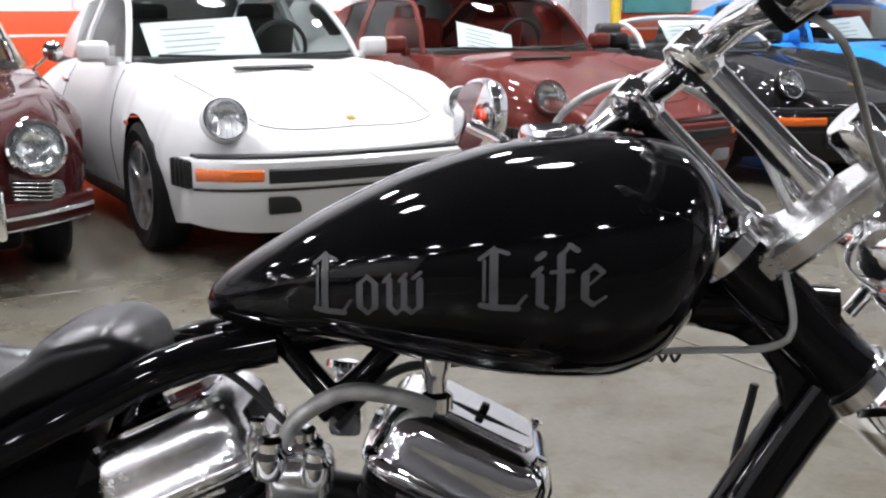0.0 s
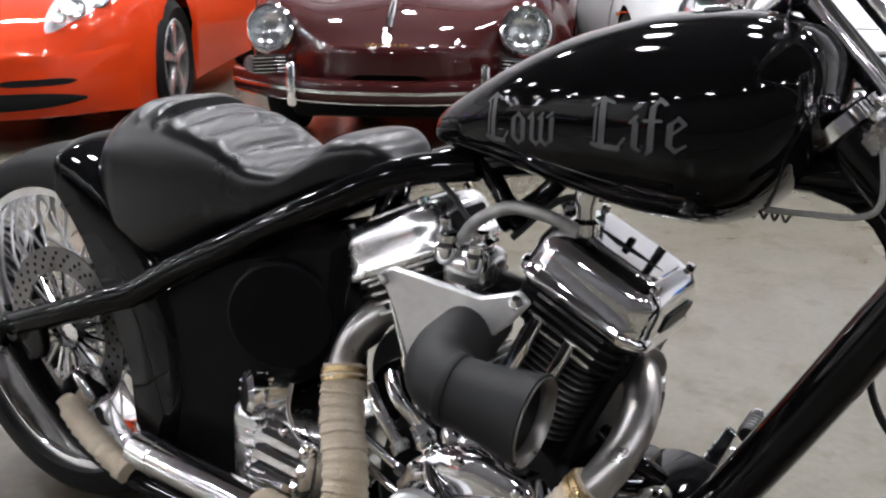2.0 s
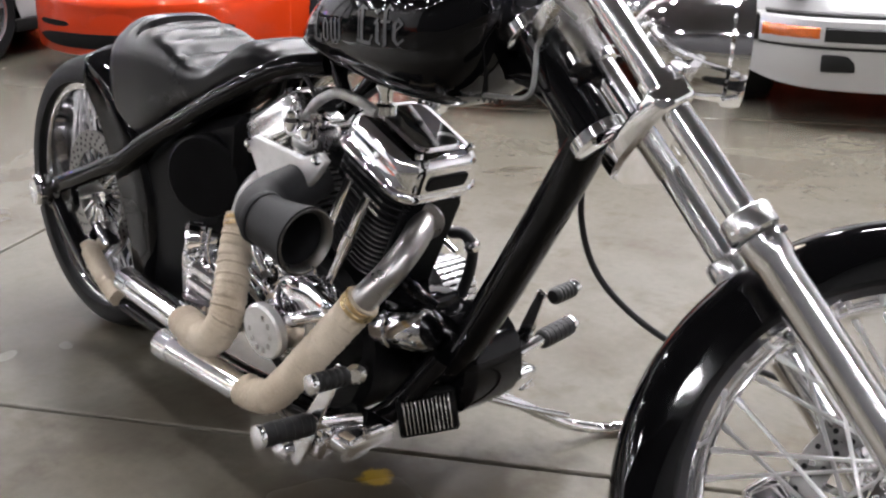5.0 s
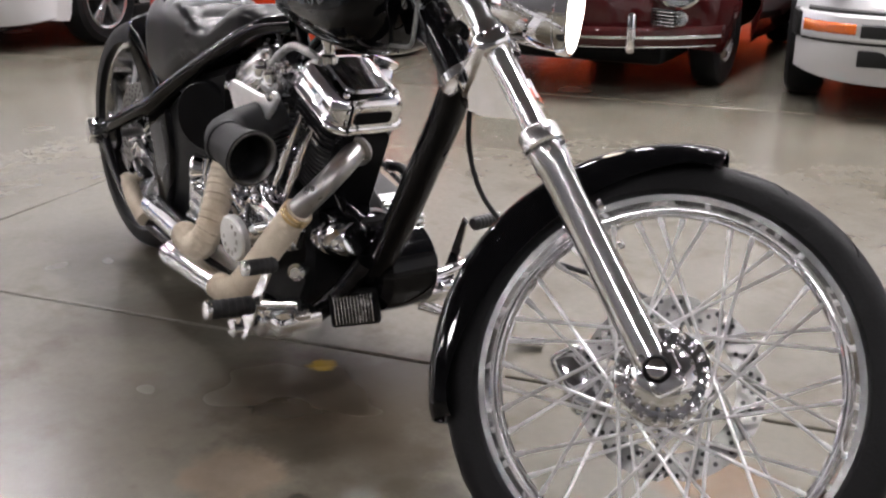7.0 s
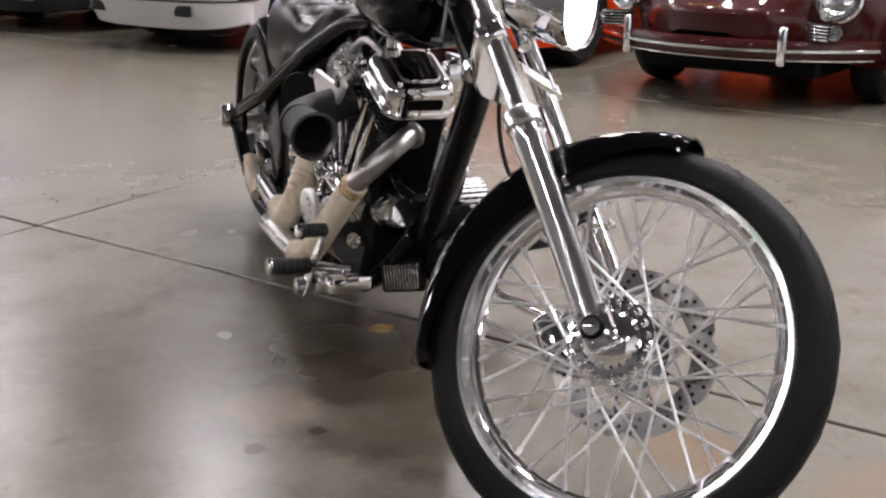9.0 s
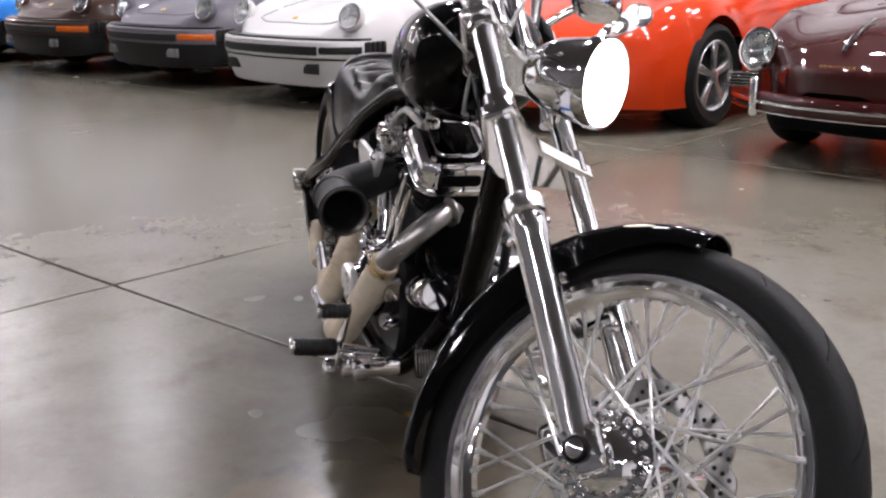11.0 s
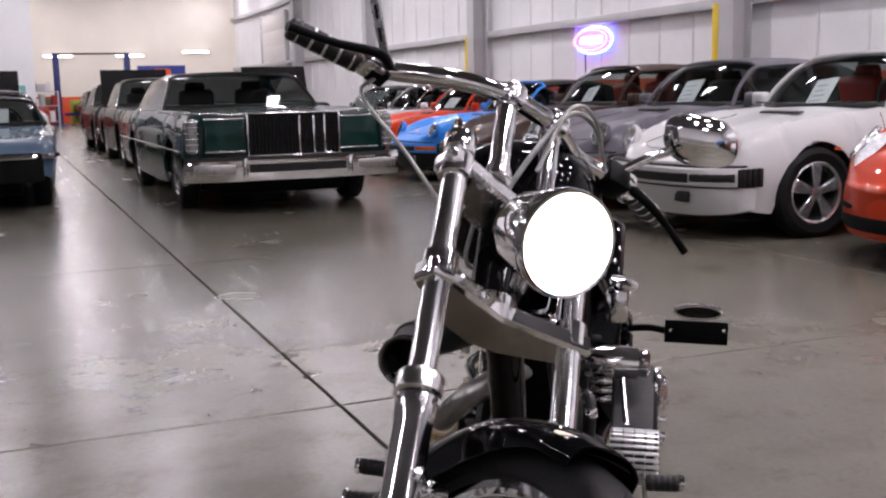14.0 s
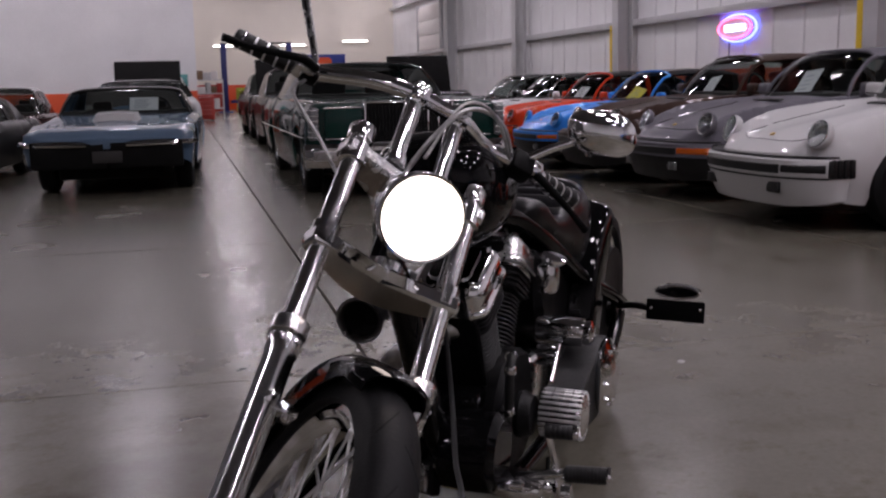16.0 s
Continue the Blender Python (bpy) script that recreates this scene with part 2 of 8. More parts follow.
# ---- the hall ----
def floor_material():
    m = bpy.data.materials.new("sealed_concrete")
    m.use_nodes = True
    n, link = m.node_tree.nodes, m.node_tree.links.new
    b = n["Principled BSDF"]
    geo = n.new("ShaderNodeNewGeometry")

    def noise_at(scale, detail, rough=0.55):
        t = n.new("ShaderNodeTexNoise")
        t.inputs["Scale"].default_value, t.inputs["Detail"].default_value, t.inputs["Roughness"].default_value = scale, detail, rough
        link(geo.outputs["Position"], t.inputs["Vector"])
        return t.outputs[0]

    ramp = n.new("ShaderNodeValToRGB")
    ramp.color_ramp.elements[0].position, ramp.color_ramp.elements[0].color = 0.25, (0.096, 0.089, 0.070, 1)
    ramp.color_ramp.elements[1].position, ramp.color_ramp.elements[1].color = 0.75, (0.142, 0.133, 0.107, 1)
    link(noise_at(0.9, 5, 0.62), ramp.inputs[0])
    stain = n.new("ShaderNodeValToRGB")
    stain.color_ramp.elements[0].position, stain.color_ramp.elements[0].color = 0.5, (1, 1, 1, 1)
    stain.color_ramp.elements[1].position, stain.color_ramp.elements[1].color = 0.82, (0.60, 0.53, 0.44, 1)
    link(noise_at(2.3, 4), stain.inputs[0])
    grain = n.new("ShaderNodeValToRGB")
    grain.color_ramp.elements[0].position, grain.color_ramp.elements[0].color = 0.3, (0.9, 0.9, 0.9, 1)
    grain.color_ramp.elements[1].position, grain.color_ramp.elements[1].color = 0.7, (1.06, 1.06, 1.06, 1)
    link(noise_at(45, 4, 0.7), grain.inputs[0])
    blotch = n.new("ShaderNodeValToRGB")
    blotch.color_ramp.elements[0].position, blotch.color_ramp.elements[0].color = 0.54, (1, 1, 1, 1)
    blotch.color_ramp.elements[1].position, blotch.color_ramp.elements[1].color = 0.74, (0.70, 0.63, 0.52, 1)
    link(noise_at(5.5, 5, 0.65), blotch.inputs[0])
    spots = n.new("ShaderNodeValToRGB")
    spots.color_ramp.elements[0].position, spots.color_ramp.elements[0].color = 0.67, (1, 1, 1, 1)
    spots.color_ramp.elements[1].position, spots.color_ramp.elements[1].color = 0.82, (0.74, 0.69, 0.62, 1)
    link(noise_at(17, 2, 0.5), spots.inputs[0])
    color = ramp.outputs[0]
    for other in (stain, grain, blotch, spots):
        mx = n.new("ShaderNodeMix")
        mx.data_type, mx.blend_type = "RGBA", "MULTIPLY"
        mx.inputs[0].default_value = 1
        link(color, mx.inputs[6])
        link(other.outputs[0], mx.inputs[7])
        color = mx.outputs[2]

    def stain_shade_patch(centre, radius, scale, tint, amount, soft=0.5):
        """A ragged patch round one place on the floor: old spills, the widest also holding painted shade."""
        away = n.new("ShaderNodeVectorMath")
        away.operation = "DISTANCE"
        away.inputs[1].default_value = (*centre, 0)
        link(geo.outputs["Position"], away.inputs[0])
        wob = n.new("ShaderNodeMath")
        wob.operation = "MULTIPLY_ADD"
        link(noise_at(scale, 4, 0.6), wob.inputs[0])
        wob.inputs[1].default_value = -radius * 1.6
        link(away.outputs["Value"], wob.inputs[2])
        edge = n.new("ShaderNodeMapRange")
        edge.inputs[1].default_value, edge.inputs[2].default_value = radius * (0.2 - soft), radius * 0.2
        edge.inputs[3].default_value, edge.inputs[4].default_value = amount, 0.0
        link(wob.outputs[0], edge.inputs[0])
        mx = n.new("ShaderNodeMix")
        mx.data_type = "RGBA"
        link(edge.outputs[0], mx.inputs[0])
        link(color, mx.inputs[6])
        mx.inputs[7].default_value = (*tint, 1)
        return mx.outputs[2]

    # wide brown patch: old stain plus the bike's shade painted into the colour
    color = stain_shade_patch((1.12, -0.60), 0.72, 2.6, (0.046, 0.036, 0.024), 0.55, 0.7)
    color = stain_shade_patch((2.147, 0.448), 0.15, 8.0, (0.15, 0.098, 0.058), 0.5, 0.45)
    color = stain_shade_patch((1.873, 0.243), 0.12, 9.0, (0.15, 0.09, 0.05), 0.6, 0.4)
    color = stain_shade_patch((1.233, -0.125), 0.355, 7.0, (0.04, 0.031, 0.021), 0.75)
    color = stain_shade_patch((1.516, -0.282), 0.209, 9.0, (0.047, 0.038, 0.027), 0.6)
    color = stain_shade_patch((0.575, -0.261), 0.261, 6.0, (0.054, 0.047, 0.037), 0.5)
    color = stain_shade_patch((1.369, -0.470), 0.115, 11.0, (0.15, 0.108, 0.074), 0.45, 0.4)
    color = stain_shade_patch((1.212, -0.272), 0.167, 14.0, (0.034, 0.027, 0.018), 0.7, 0.6)
    color = stain_shade_patch((1.338, -0.314), 0.084, 20.0, (0.045, 0.038, 0.028), 0.8, 0.5)
    color = stain_shade_patch((1.508, -0.403), 0.023, 40.0, (0.03, 0.027, 0.022), 0.85, 0.4)
    color = stain_shade_patch((1.531, -0.540), 0.027, 40.0, (0.045, 0.038, 0.03), 0.8, 0.4)
    color = stain_shade_patch((1.035, -0.324), 0.073, 16.0, (0.04, 0.034, 0.024), 0.6, 0.5)
    color = stain_shade_patch((1.631, -0.251), 0.167, 9.0, (0.04, 0.034, 0.024), 0.55, 0.6)
    color = stain_shade_patch((1.056, -0.094), 0.037, 30.0, (0.42, 0.27, 0.03), 0.9, 0.4)
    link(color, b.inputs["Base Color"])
    rr = n.new("ShaderNodeMapRange")
    rr.inputs[1].default_value, rr.inputs[2].default_value, rr.inputs[3].default_value, rr.inputs[4].default_value = 0.2, 0.8, 0.235, 0.285
    link(noise_at(1.3, 3), rr.inputs[0])
    link(rr.outputs[0], b.inputs["Roughness"])
    b.inputs["Specular IOR Level"].default_value = 0.34
    bump = n.new("ShaderNodeBump")
    bump.inputs["Strength"].default_value, bump.inputs["Distance"].default_value = 0.005, 0.002
    link(noise_at(14, 5), bump.inputs["Height"])
    link(bump.outputs[0], b.inputs["Normal"])
    return m


CONCRETE = floor_material()
WHITEWALL = mat("white_wall_panel", (0.76, 0.76, 0.77), rough=0.55, var=0.07, scale=1.2, bump=0.1, bscale=30)
CREAM = mat("cream_wall", (0.80, 0.75, 0.67), rough=0.7, var=0.06, scale=0.8)
ORANGE = mat("orange_red_band", (0.62, 0.075, 0.015), rough=0.42, var=0.1, scale=1.5)
STRIPE = mat("white_stripe", (0.75, 0.72, 0.7), rough=0.5, var=0.05)
GALV = mat("grey_steel_column", (0.50, 0.50, 0.51), rough=0.5, var=0.1, scale=2)
ROOF = mat("dark_roof_deck", (0.10, 0.10, 0.102), rough=0.7, var=0.08, scale=0.7)
TEAL = mat("teal_glass_sign", (0.10, 0.33, 0.33), rough=0.3, var=0.1, scale=3)
DARKWALL = mat("dark_wall_panel", (0.05, 0.05, 0.052), rough=0.6, var=0.1, scale=1.0)
JOINT = mat("joint_filler", (0.035, 0.03, 0.026), rough=0.85, var=0.4, scale=12)

CELL, U0, V0 = 3.39, -0.625, -0.555
UMIN, UMAX, VMIN, VMAX = -48.3, 13.6, -11.5, 9.15
WALL_V = 9.0


def building_box(bm, u0, u1, v0, v1, z0, z1, bevel=0.0):
    t = bmesh.new()
    box(t, ((u0 + u1) / 2, (v0 + v1) / 2, (z0 + z1) / 2), (abs(u1 - u0), abs(v1 - v0), abs(z1 - z0)), bevel)
    bmesh.ops.transform(t, matrix=GRID, verts=t.verts)
    join(bm, t)


def structure(name, bm, material, label, category):
    return tagged(link_mesh(name, bm, material), label, category, kind="structure")


bm = bmesh.new()
building_box(bm, UMIN, UMAX, VMIN, VMAX, -0.2, -0.012)
ground = structure("floor", bm, JOINT, "polished grey-beige concrete slab floor with dark joints", "floor")


def wall(name, material, label, u0, u1, v0, v1, z0=-0.15, z1=7.6):
    w = bmesh.new()
    building_box(w, u0, u1, v0, v1, z0, z1)
    return structure(name, w, material, label, "wall")


wall_north = wall("wall_north", WHITEWALL, "white metal panel wall behind the car row", UMIN, UMAX, WALL_V, WALL_V + 0.2)
wall_south = wall("wall_south", DARKWALL, "plain dark hall wall", UMIN, UMAX, VMIN - 0.2, VMIN)
wall_east = wall("wall_east", WHITEWALL, "plain white hall end wall", UMAX, UMAX + 0.2, VMIN - 0.2, WALL_V + 0.2)
wall_west = wall("wall_west", CREAM, "cream painted workshop end wall", UMIN - 0.2, UMIN, VMIN - 0.2, WALL_V + 0.2)
wall_partition = wall("wall_partition", WHITEWALL, "tall plain white partition wall", -21.1, -20.9, VMIN, -0.84)
bm = bmesh.new()
building_box(bm, UMIN - 0.2, UMAX + 0.2, VMIN - 0.2, WALL_V + 0.2, 7.6, 7.8)
structure("ceiling", bm, ROOF, "dark roof deck high above", "ceiling")


def panel_seams(host, u0, u1, step, z0, z1):
    """Raised seams of the sheet wall, each a part of the wall."""
    me = None
    k = u0
    while k < u1:
        if me is None:
            s = bmesh.new()
            box(s, (0, -0.012, (z0 + z1) / 2), (0.05, 0.024, z1 - z0), 0.008)
            ob = part("panel_seam", s, WHITEWALL, host)
            me = ob.data
        else:
            ob = new("panel_seam", me)
            ob.parent = host
        ob.matrix_basis = gpose(k, WALL_V)
        k += step


panel_seams(wall_north, -35.0, 13.0, 0.96, 1.20, 7.5)


def wall_rail(name, material, u0, u1, z0, z1, depth, label):
    r = bmesh.new()
    building_box(r, u0, u1, WALL_V - depth, WALL_V - 0.002, z0, z1, 0.004)
    return structure(name, r, material, label, "trim")


wall_rail("trim", ORANGE, -21.9, 8.07, 0.0, 1.18, 0.03, "orange-red painted wainscot band")
wall_rail("trim", ORANGE, 8.45, UMAX, 0.0, 1.18, 0.03, "orange-red painted wainscot band")
wall_rail("trim", STRIPE, -21.9, 8.07, 0.945, 0.968, 0.036, "thin white stripe on the orange band")
wall_rail("trim", STRIPE, 8.45, UMAX, 0.945, 0.968, 0.036, "thin white stripe on the orange band")
for gz in (2.22, 4.5, 6.5):
    wall_rail("trim", GALV, UMIN, UMAX, gz, gz + 0.14, 0.16, "grey steel wall girt")


def steel_column(u, guarded, beside=-0.30):
    c = thing("steel_column", gpose(u, WALL_V - 0.30), "grey steel wall column with yellow guard post" if guarded else "grey steel wall column beside the overhead door", "column", "wall columns")
    b = bmesh.new()
    box(b, (0, 0.13, 3.8), (0.34, 0.02, 7.6), 0.003)
    box(b, (0, -0.20, 3.8), (0.34, 0.02, 7.6), 0.003)
    box(b, (0, -0.035, 3.8), (0.02, 0.31, 7.6))
    part("column_body", b, GALV, c)
    if not guarded:
        return
    b = bmesh.new()
    tube(b, [(beside, -0.12, 0), (beside, -0.12, 2.25)], 0.085, n=1, seg=16)
    part("guard_post", b, YELLOW, c, "yellow painted steel guard post")


for u in (-35.6, -27.4, -19.75, -10.45):
    steel_column(u, u > -25)
steel_column(8.24, True, 0.29)

# teal window sign high beside the column
sign = thing("window_sign", gpose(9.52, WALL_V - 0.06, 1.52), "teal glazed panel on the white wall", "sign")
b = bmesh.new()
box(b, (0, 0, 0), (1.1, 0.05, 0.75), 0.01)
part("panel", b, TEAL, sign)

# neon sign: two glowing rings and bars of glowing letters
NEON_RED = glow_mat("neon_red", (1.0, 0.12, 0.28), 9)
NEON_BLUE = glow_mat("neon_blue", (0.12, 0.16, 1.0), 16)
NEON_WHITE = glow_mat("neon_white", (0.6, 0.75, 1.0), 14)
neon = thing("neon_sign", gpose(-15.05, WALL_V - 0.12, 1.93) @ pose(0, 0, 0, 90, 0, 0) @ Matrix.Diagonal((0.74, 0.76, 1, 1)), "oval neon sign glowing red white and blue", "neon sign")
b = bmesh.new()
slab(b, [(0.86 * math.cos(a), 0.28 * math.sin(a)) for a in np.linspace(0, 2 * math.pi, 40, endpoint=False)], 0.03, Matrix.Translation((0, 0, -0.05)))
part("backing", b, mat("pale_sign_plastic", (0.55, 0.58, 0.66), rough=0.4, var=0.05), neon)


def neon_ring(rx, ry, r, material, name, z=0.0):
    b = bmesh.new()
    pts = [(rx * math.cos(a), ry * math.sin(a), z) for a in np.linspace(0, 2 * math.pi, 40)]
    tube(b, pts, r, seg=8, straight=True, caps=False)
    part(name, b, material, neon)


neon_ring(0.80, 0.25, 0.022, NEON_RED, "red_tube")
neon_ring(0.92, 0.33, 0.02, NEON_BLUE, "blue_tube", -0.07)
for k in range(6):
    b = bmesh.new()
    box(b, (-0.42 + k * 0.17, 0, 0), (0.10, 0.15, 0.02), 0.008)
    part("letter_bar", b, NEON_WHITE, neon)
b = bmesh.new()
box(b, (-0.35, -0.55, -0.05), (0.02, 0.5, 0.02), 0.003)
part("cable", b, HOSE, neon)

# high-bay lamps under the roof
LAMP = glow_mat("lamp_diffuser", (1.0, 0.965, 0.985), LAMP_POWER)
HOUSING = mat("white_lamp_housing", (0.7, 0.7, 0.7), rough=0.4, var=0.05)


def high_bay():
    h = thing("ceiling_light", gpose(0.00, 0.00, 6.4), "white high-bay ceiling light, switched on", "ceiling light", "hall lights")
    b = bmesh.new()
    lathe(b, [(0.30, 0.0), (0.305, 0.0), (0.26, 0.16), (0.08, 0.28), (0.07, 0.42), (0.0, 0.44)], seg=24, caps=False)
    tube(b, [(0, 0, 0.42), (0, 0, 1.2)], 0.008, n=1, seg=6)
    part("housing", b, HOUSING, h)
    b = bmesh.new()
    lathe(b, [(0.285, 0.03), (0.17, -0.01), (0.0, -0.02)], seg=24)
    part("diffuser", b, LAMP, h, "glowing white lamp face")
    return h


first = high_bay()
spots = [(u, -9.0) for u in (-10.45, -6.3, -2.1, 2.1, 6.3, 10.45)]
spots += [(-11.0, -6.3), (9.9, -6.3), (-13.1, 0.2), (-2.0, 1.25), (1.8, 1.25), (5.2, 1.6)]
spots += [(u, 3.2) for u in (-9.2, -0.6, 2.4, 5.7, 9.9)]
spots += [(u, 6.2) for u in (-29.8, -25.0, -20.4, -15.8, -11.4, -7.0, -2.9, 0.6, 3.8, 7.3)]
spots += [(u, v) for u in (-45.6, -41.5, -37.0, -32.4, -28.2, -24.0) for v in (0.4, 4.1)]
spots += [(-46.2, -2.6), (-46.2, 7.4), (-41.5, 7.4)]
spots += [(u, v) for u in (-18.8, -15.7) for v in (-9.2, -5.7, -2.3)]
spots += [(-18.8, 1.25), (-18.8, 4.6)]
for u, v in spots[1:]:
    copy_thing(first, gpose(u, v, 6.4))
first.matrix_basis = gpose(*spots[0], 6.4)


# ---- cars ----
def section(spec, x):
    """One side of the body's cross-section at x behind the nose, from the sill up to the middle of the deck."""
    w, zm, zb = spec["w"](x), spec["zm"](x), spec["zb"](x)
    ws, zs, wv, zv, zc = spec["ws"](x), spec["zs"](x), spec["wv"](x), spec["zv"](x), spec["zc"](x)
    for xa in spec["axles"]:
        r = spec["arch"]
        if abs(x - xa) < r:
            zb = max(zb, spec["wheel_r"] + math.sqrt(r * r - (x - xa) ** 2))
    zm = max(zm, zb + 0.015)
    zs = max(zs, zm + 0.015)
    return [(w * spec.get("tuck", 0.95) if zb < zm - 0.1 else w * 0.99, zb), (w, zm), (ws, zs), (wv, zv), (0.0, zc)]


def half_curve(pts, n=14):
    c = spline([(y, z, 0) for y, z in pts], n)
    return [(max(p.x, 0.0), p.y) for p in c]


def body_grid(spec):
    length = spec["length"]
    xs = list(np.linspace(0, 0.25, 6)) + list(np.linspace(0.32, length, 46))
    for xa in spec["axles"]:
        xs += [xa + spec["arch"] * math.cos(a) for a in np.linspace(0.03, math.pi - 0.03, 15)]
    xs = sorted(set(round(float(x), 4) for x in xs if 0 <= x <= length))
    rings = []
    for x in xs:
        h = half_curve(section(spec, x))
        nose = spec["bulge"](x) if "bulge" in spec else 0.0
        row = [(y, z) for y, z in h]
        full = [(-y, z) for y, z in row] + [(y, z) for y, z in row[-2::-1]]
        wmax = max(spec["w"](x), 0.01)
        rings.append([Vector((-(x + nose * (abs(y) / wmax) ** 2.2), y, z)) for y, z in full])
    # the nose closes in a shallow dome instead of a flat face
    first = rings[0]
    zc = sum(p.z for p in first) / len(first)
    dome = []
    for f in (0.25, 0.5, 0.72, 0.88, 0.96):
        dome.append([Vector((p.x * f ** 2.2 + spec.get("dome", 0.03) * (1 - f ** 3), p.y * f, zc + (p.z - zc) * f ** 0.8)) for p in first])
    return xs, dome + rings


def cabin_parts(car, spec, roof_mat, body_mat, trim_mat, glass=None):
    """The glasshouse: roof, pillars, windscreen, side and rear windows cut from one lofted shell."""
    c = spec["cabin"]
    x0, x1, x2, x3 = c["x"]
    zr, wr, wb, zb0 = c["roof"], c["wr"], c["wb"], c["belt"]
    belt = curve([(x0 - 0.2, zb0[0]), ((x1 + x2) / 2, zb0[1]), (x3, zb0[2])])
    top = curve([(x0, belt(x0) + 0.01), (x0 + (x1 - x0) * 0.5, belt(x0) + (zr - belt(x0)) * 0.56), (x1, zr - 0.03), ((x1 + x2) / 2, zr), (x2, zr - 0.03), ((x2 + x3) / 2, belt(x3) + (zr - belt(x3)) * 0.52), (x3, belt(x3) + 0.01)])
    xs = list(np.linspace(x0, x1, 9)) + list(np.linspace(x1, x2, 13))[1:] + list(np.linspace(x2, x3, 9))[1:]
    wbf = curve([(x0, wb[0]), ((x1 + x2) / 2, wb[1]), (x3, wb[2])])
    rows = []
    for x in xs:
        zt, zb = top(x), belt(x)
        f = min(1, max(0, (zt - zb) / (zr - zb)))
        w_top = wbf(x) + (wr - wbf(x)) * f
        bow = c.get("bow", 0.22)
        half = [(wbf(x), zb), (wbf(x) * 0.5 + w_top * 0.5 + 0.012, (zb * 0.55 + zt * 0.45)), (w_top + 0.01, zb + (zt - zb) * 0.86), (w_top - 0.09, zt - 0.012), (w_top * 0.5, zt + 0.005), (0, zt + 0.012)]
        front = x < (x1 + x2) / 2
        shift = (lambda y: bow * (y / wbf(x)) ** 2 * (1 - f) if front else -bow * (y / wbf(x)) ** 2 * (1 - f))
        rows.append([Vector((-(x + shift(y)), s * y, z)) for s, seq in ((-1, half), (1, half[-2::-1])) for y, z in seq])
    n = len(rows[0])
    m = len(rows)
    side_a, side_b = set(range(0, 2)), set(range(n - 3, n - 1))
    doors = c.get("bpillar", 0.62)
    groups = {}
    for i in range(m - 1):
        xm = (xs[i] + xs[i + 1]) / 2
        for j in range(n - 1):
            if xm < x1:
                g = "windscreen" if 2 <= j <= n - 4 else ("side_window_l" if j < 2 else "side_window_r")
            elif xm > x2:
                g = "rear_window" if 3 <= j <= n - 5 else ("roof" if c.get("fast") else ("rear_pillar_l" if j < 3 else "rear_pillar_r"))
            elif j in side_a or j in side_b:
                near_b = abs(xm - (x1 + (x2 - x1) * doors)) < 0.04
                g = ("pillar_l" if j in side_a else "pillar_r") if near_b else ("side_window_l" if j in side_a else "side_window_r")
            else:
                g = "roof"
            groups.setdefault(g, []).append((rows[i][j], rows[i][j + 1], rows[i + 1][j + 1], rows[i + 1][j]))
    # the triangular front quarter beside the screen stays glass, so the pillar is a narrow bar
    for g, faces in groups.items():
        if g == "roof" and c.get("open"):
            continue
        if c.get("open") and g in ("rear_window", "side_window_l", "side_window_r"):
            continue
        b = bmesh.new()
        for f in faces:
            if c.get("open") and "pillar" in g:
                if sum(-v.x for v in f) / 4 > x1:
                    continue
            vs = [b.verts.new(v) for v in f]
            b.faces.new(vs)
        bmesh.ops.remove_doubles(b, verts=b.verts, dist=1e-5)
        if not b.faces:
            b.free()
            continue
        is_glass = "window" in g or g == "windscreen"
        name = g.replace("_l", "").replace("_r", "") if g not in ("rear_window",) else g
        if name == "side_window" or is_glass:
            part(name, b, glass or PANE, car).visible_shadow = False
        else:
            bmesh.ops.recalc_face_normals(b, faces=b.faces)
            bmesh.ops.solidify(b, geom=b.faces[:], thickness=0.018)
            part("roof" if g == "roof" else "pillar", b, roof_mat if g == "roof" else trim_mat, car)
    # screen surround bar, and frame tubes down the screen's sides
    for sgn in (-1, 1):
        b = bmesh.new()
        jj = 2 if sgn < 0 else n - 3
        tube(b, [rows[i][jj] for i in range(0, 9)], 0.018, seg=8, straight=True)
        part("pillar", b, c.get("edging", trim_mat), car)
    b = bmesh.new()
    tube(b, [rows[8][j] for j in range(2, n - 2)], 0.018, seg=8, straight=True)
    part("header_bar", b, c.get("edging", trim_mat), car)
    return belt, wbf


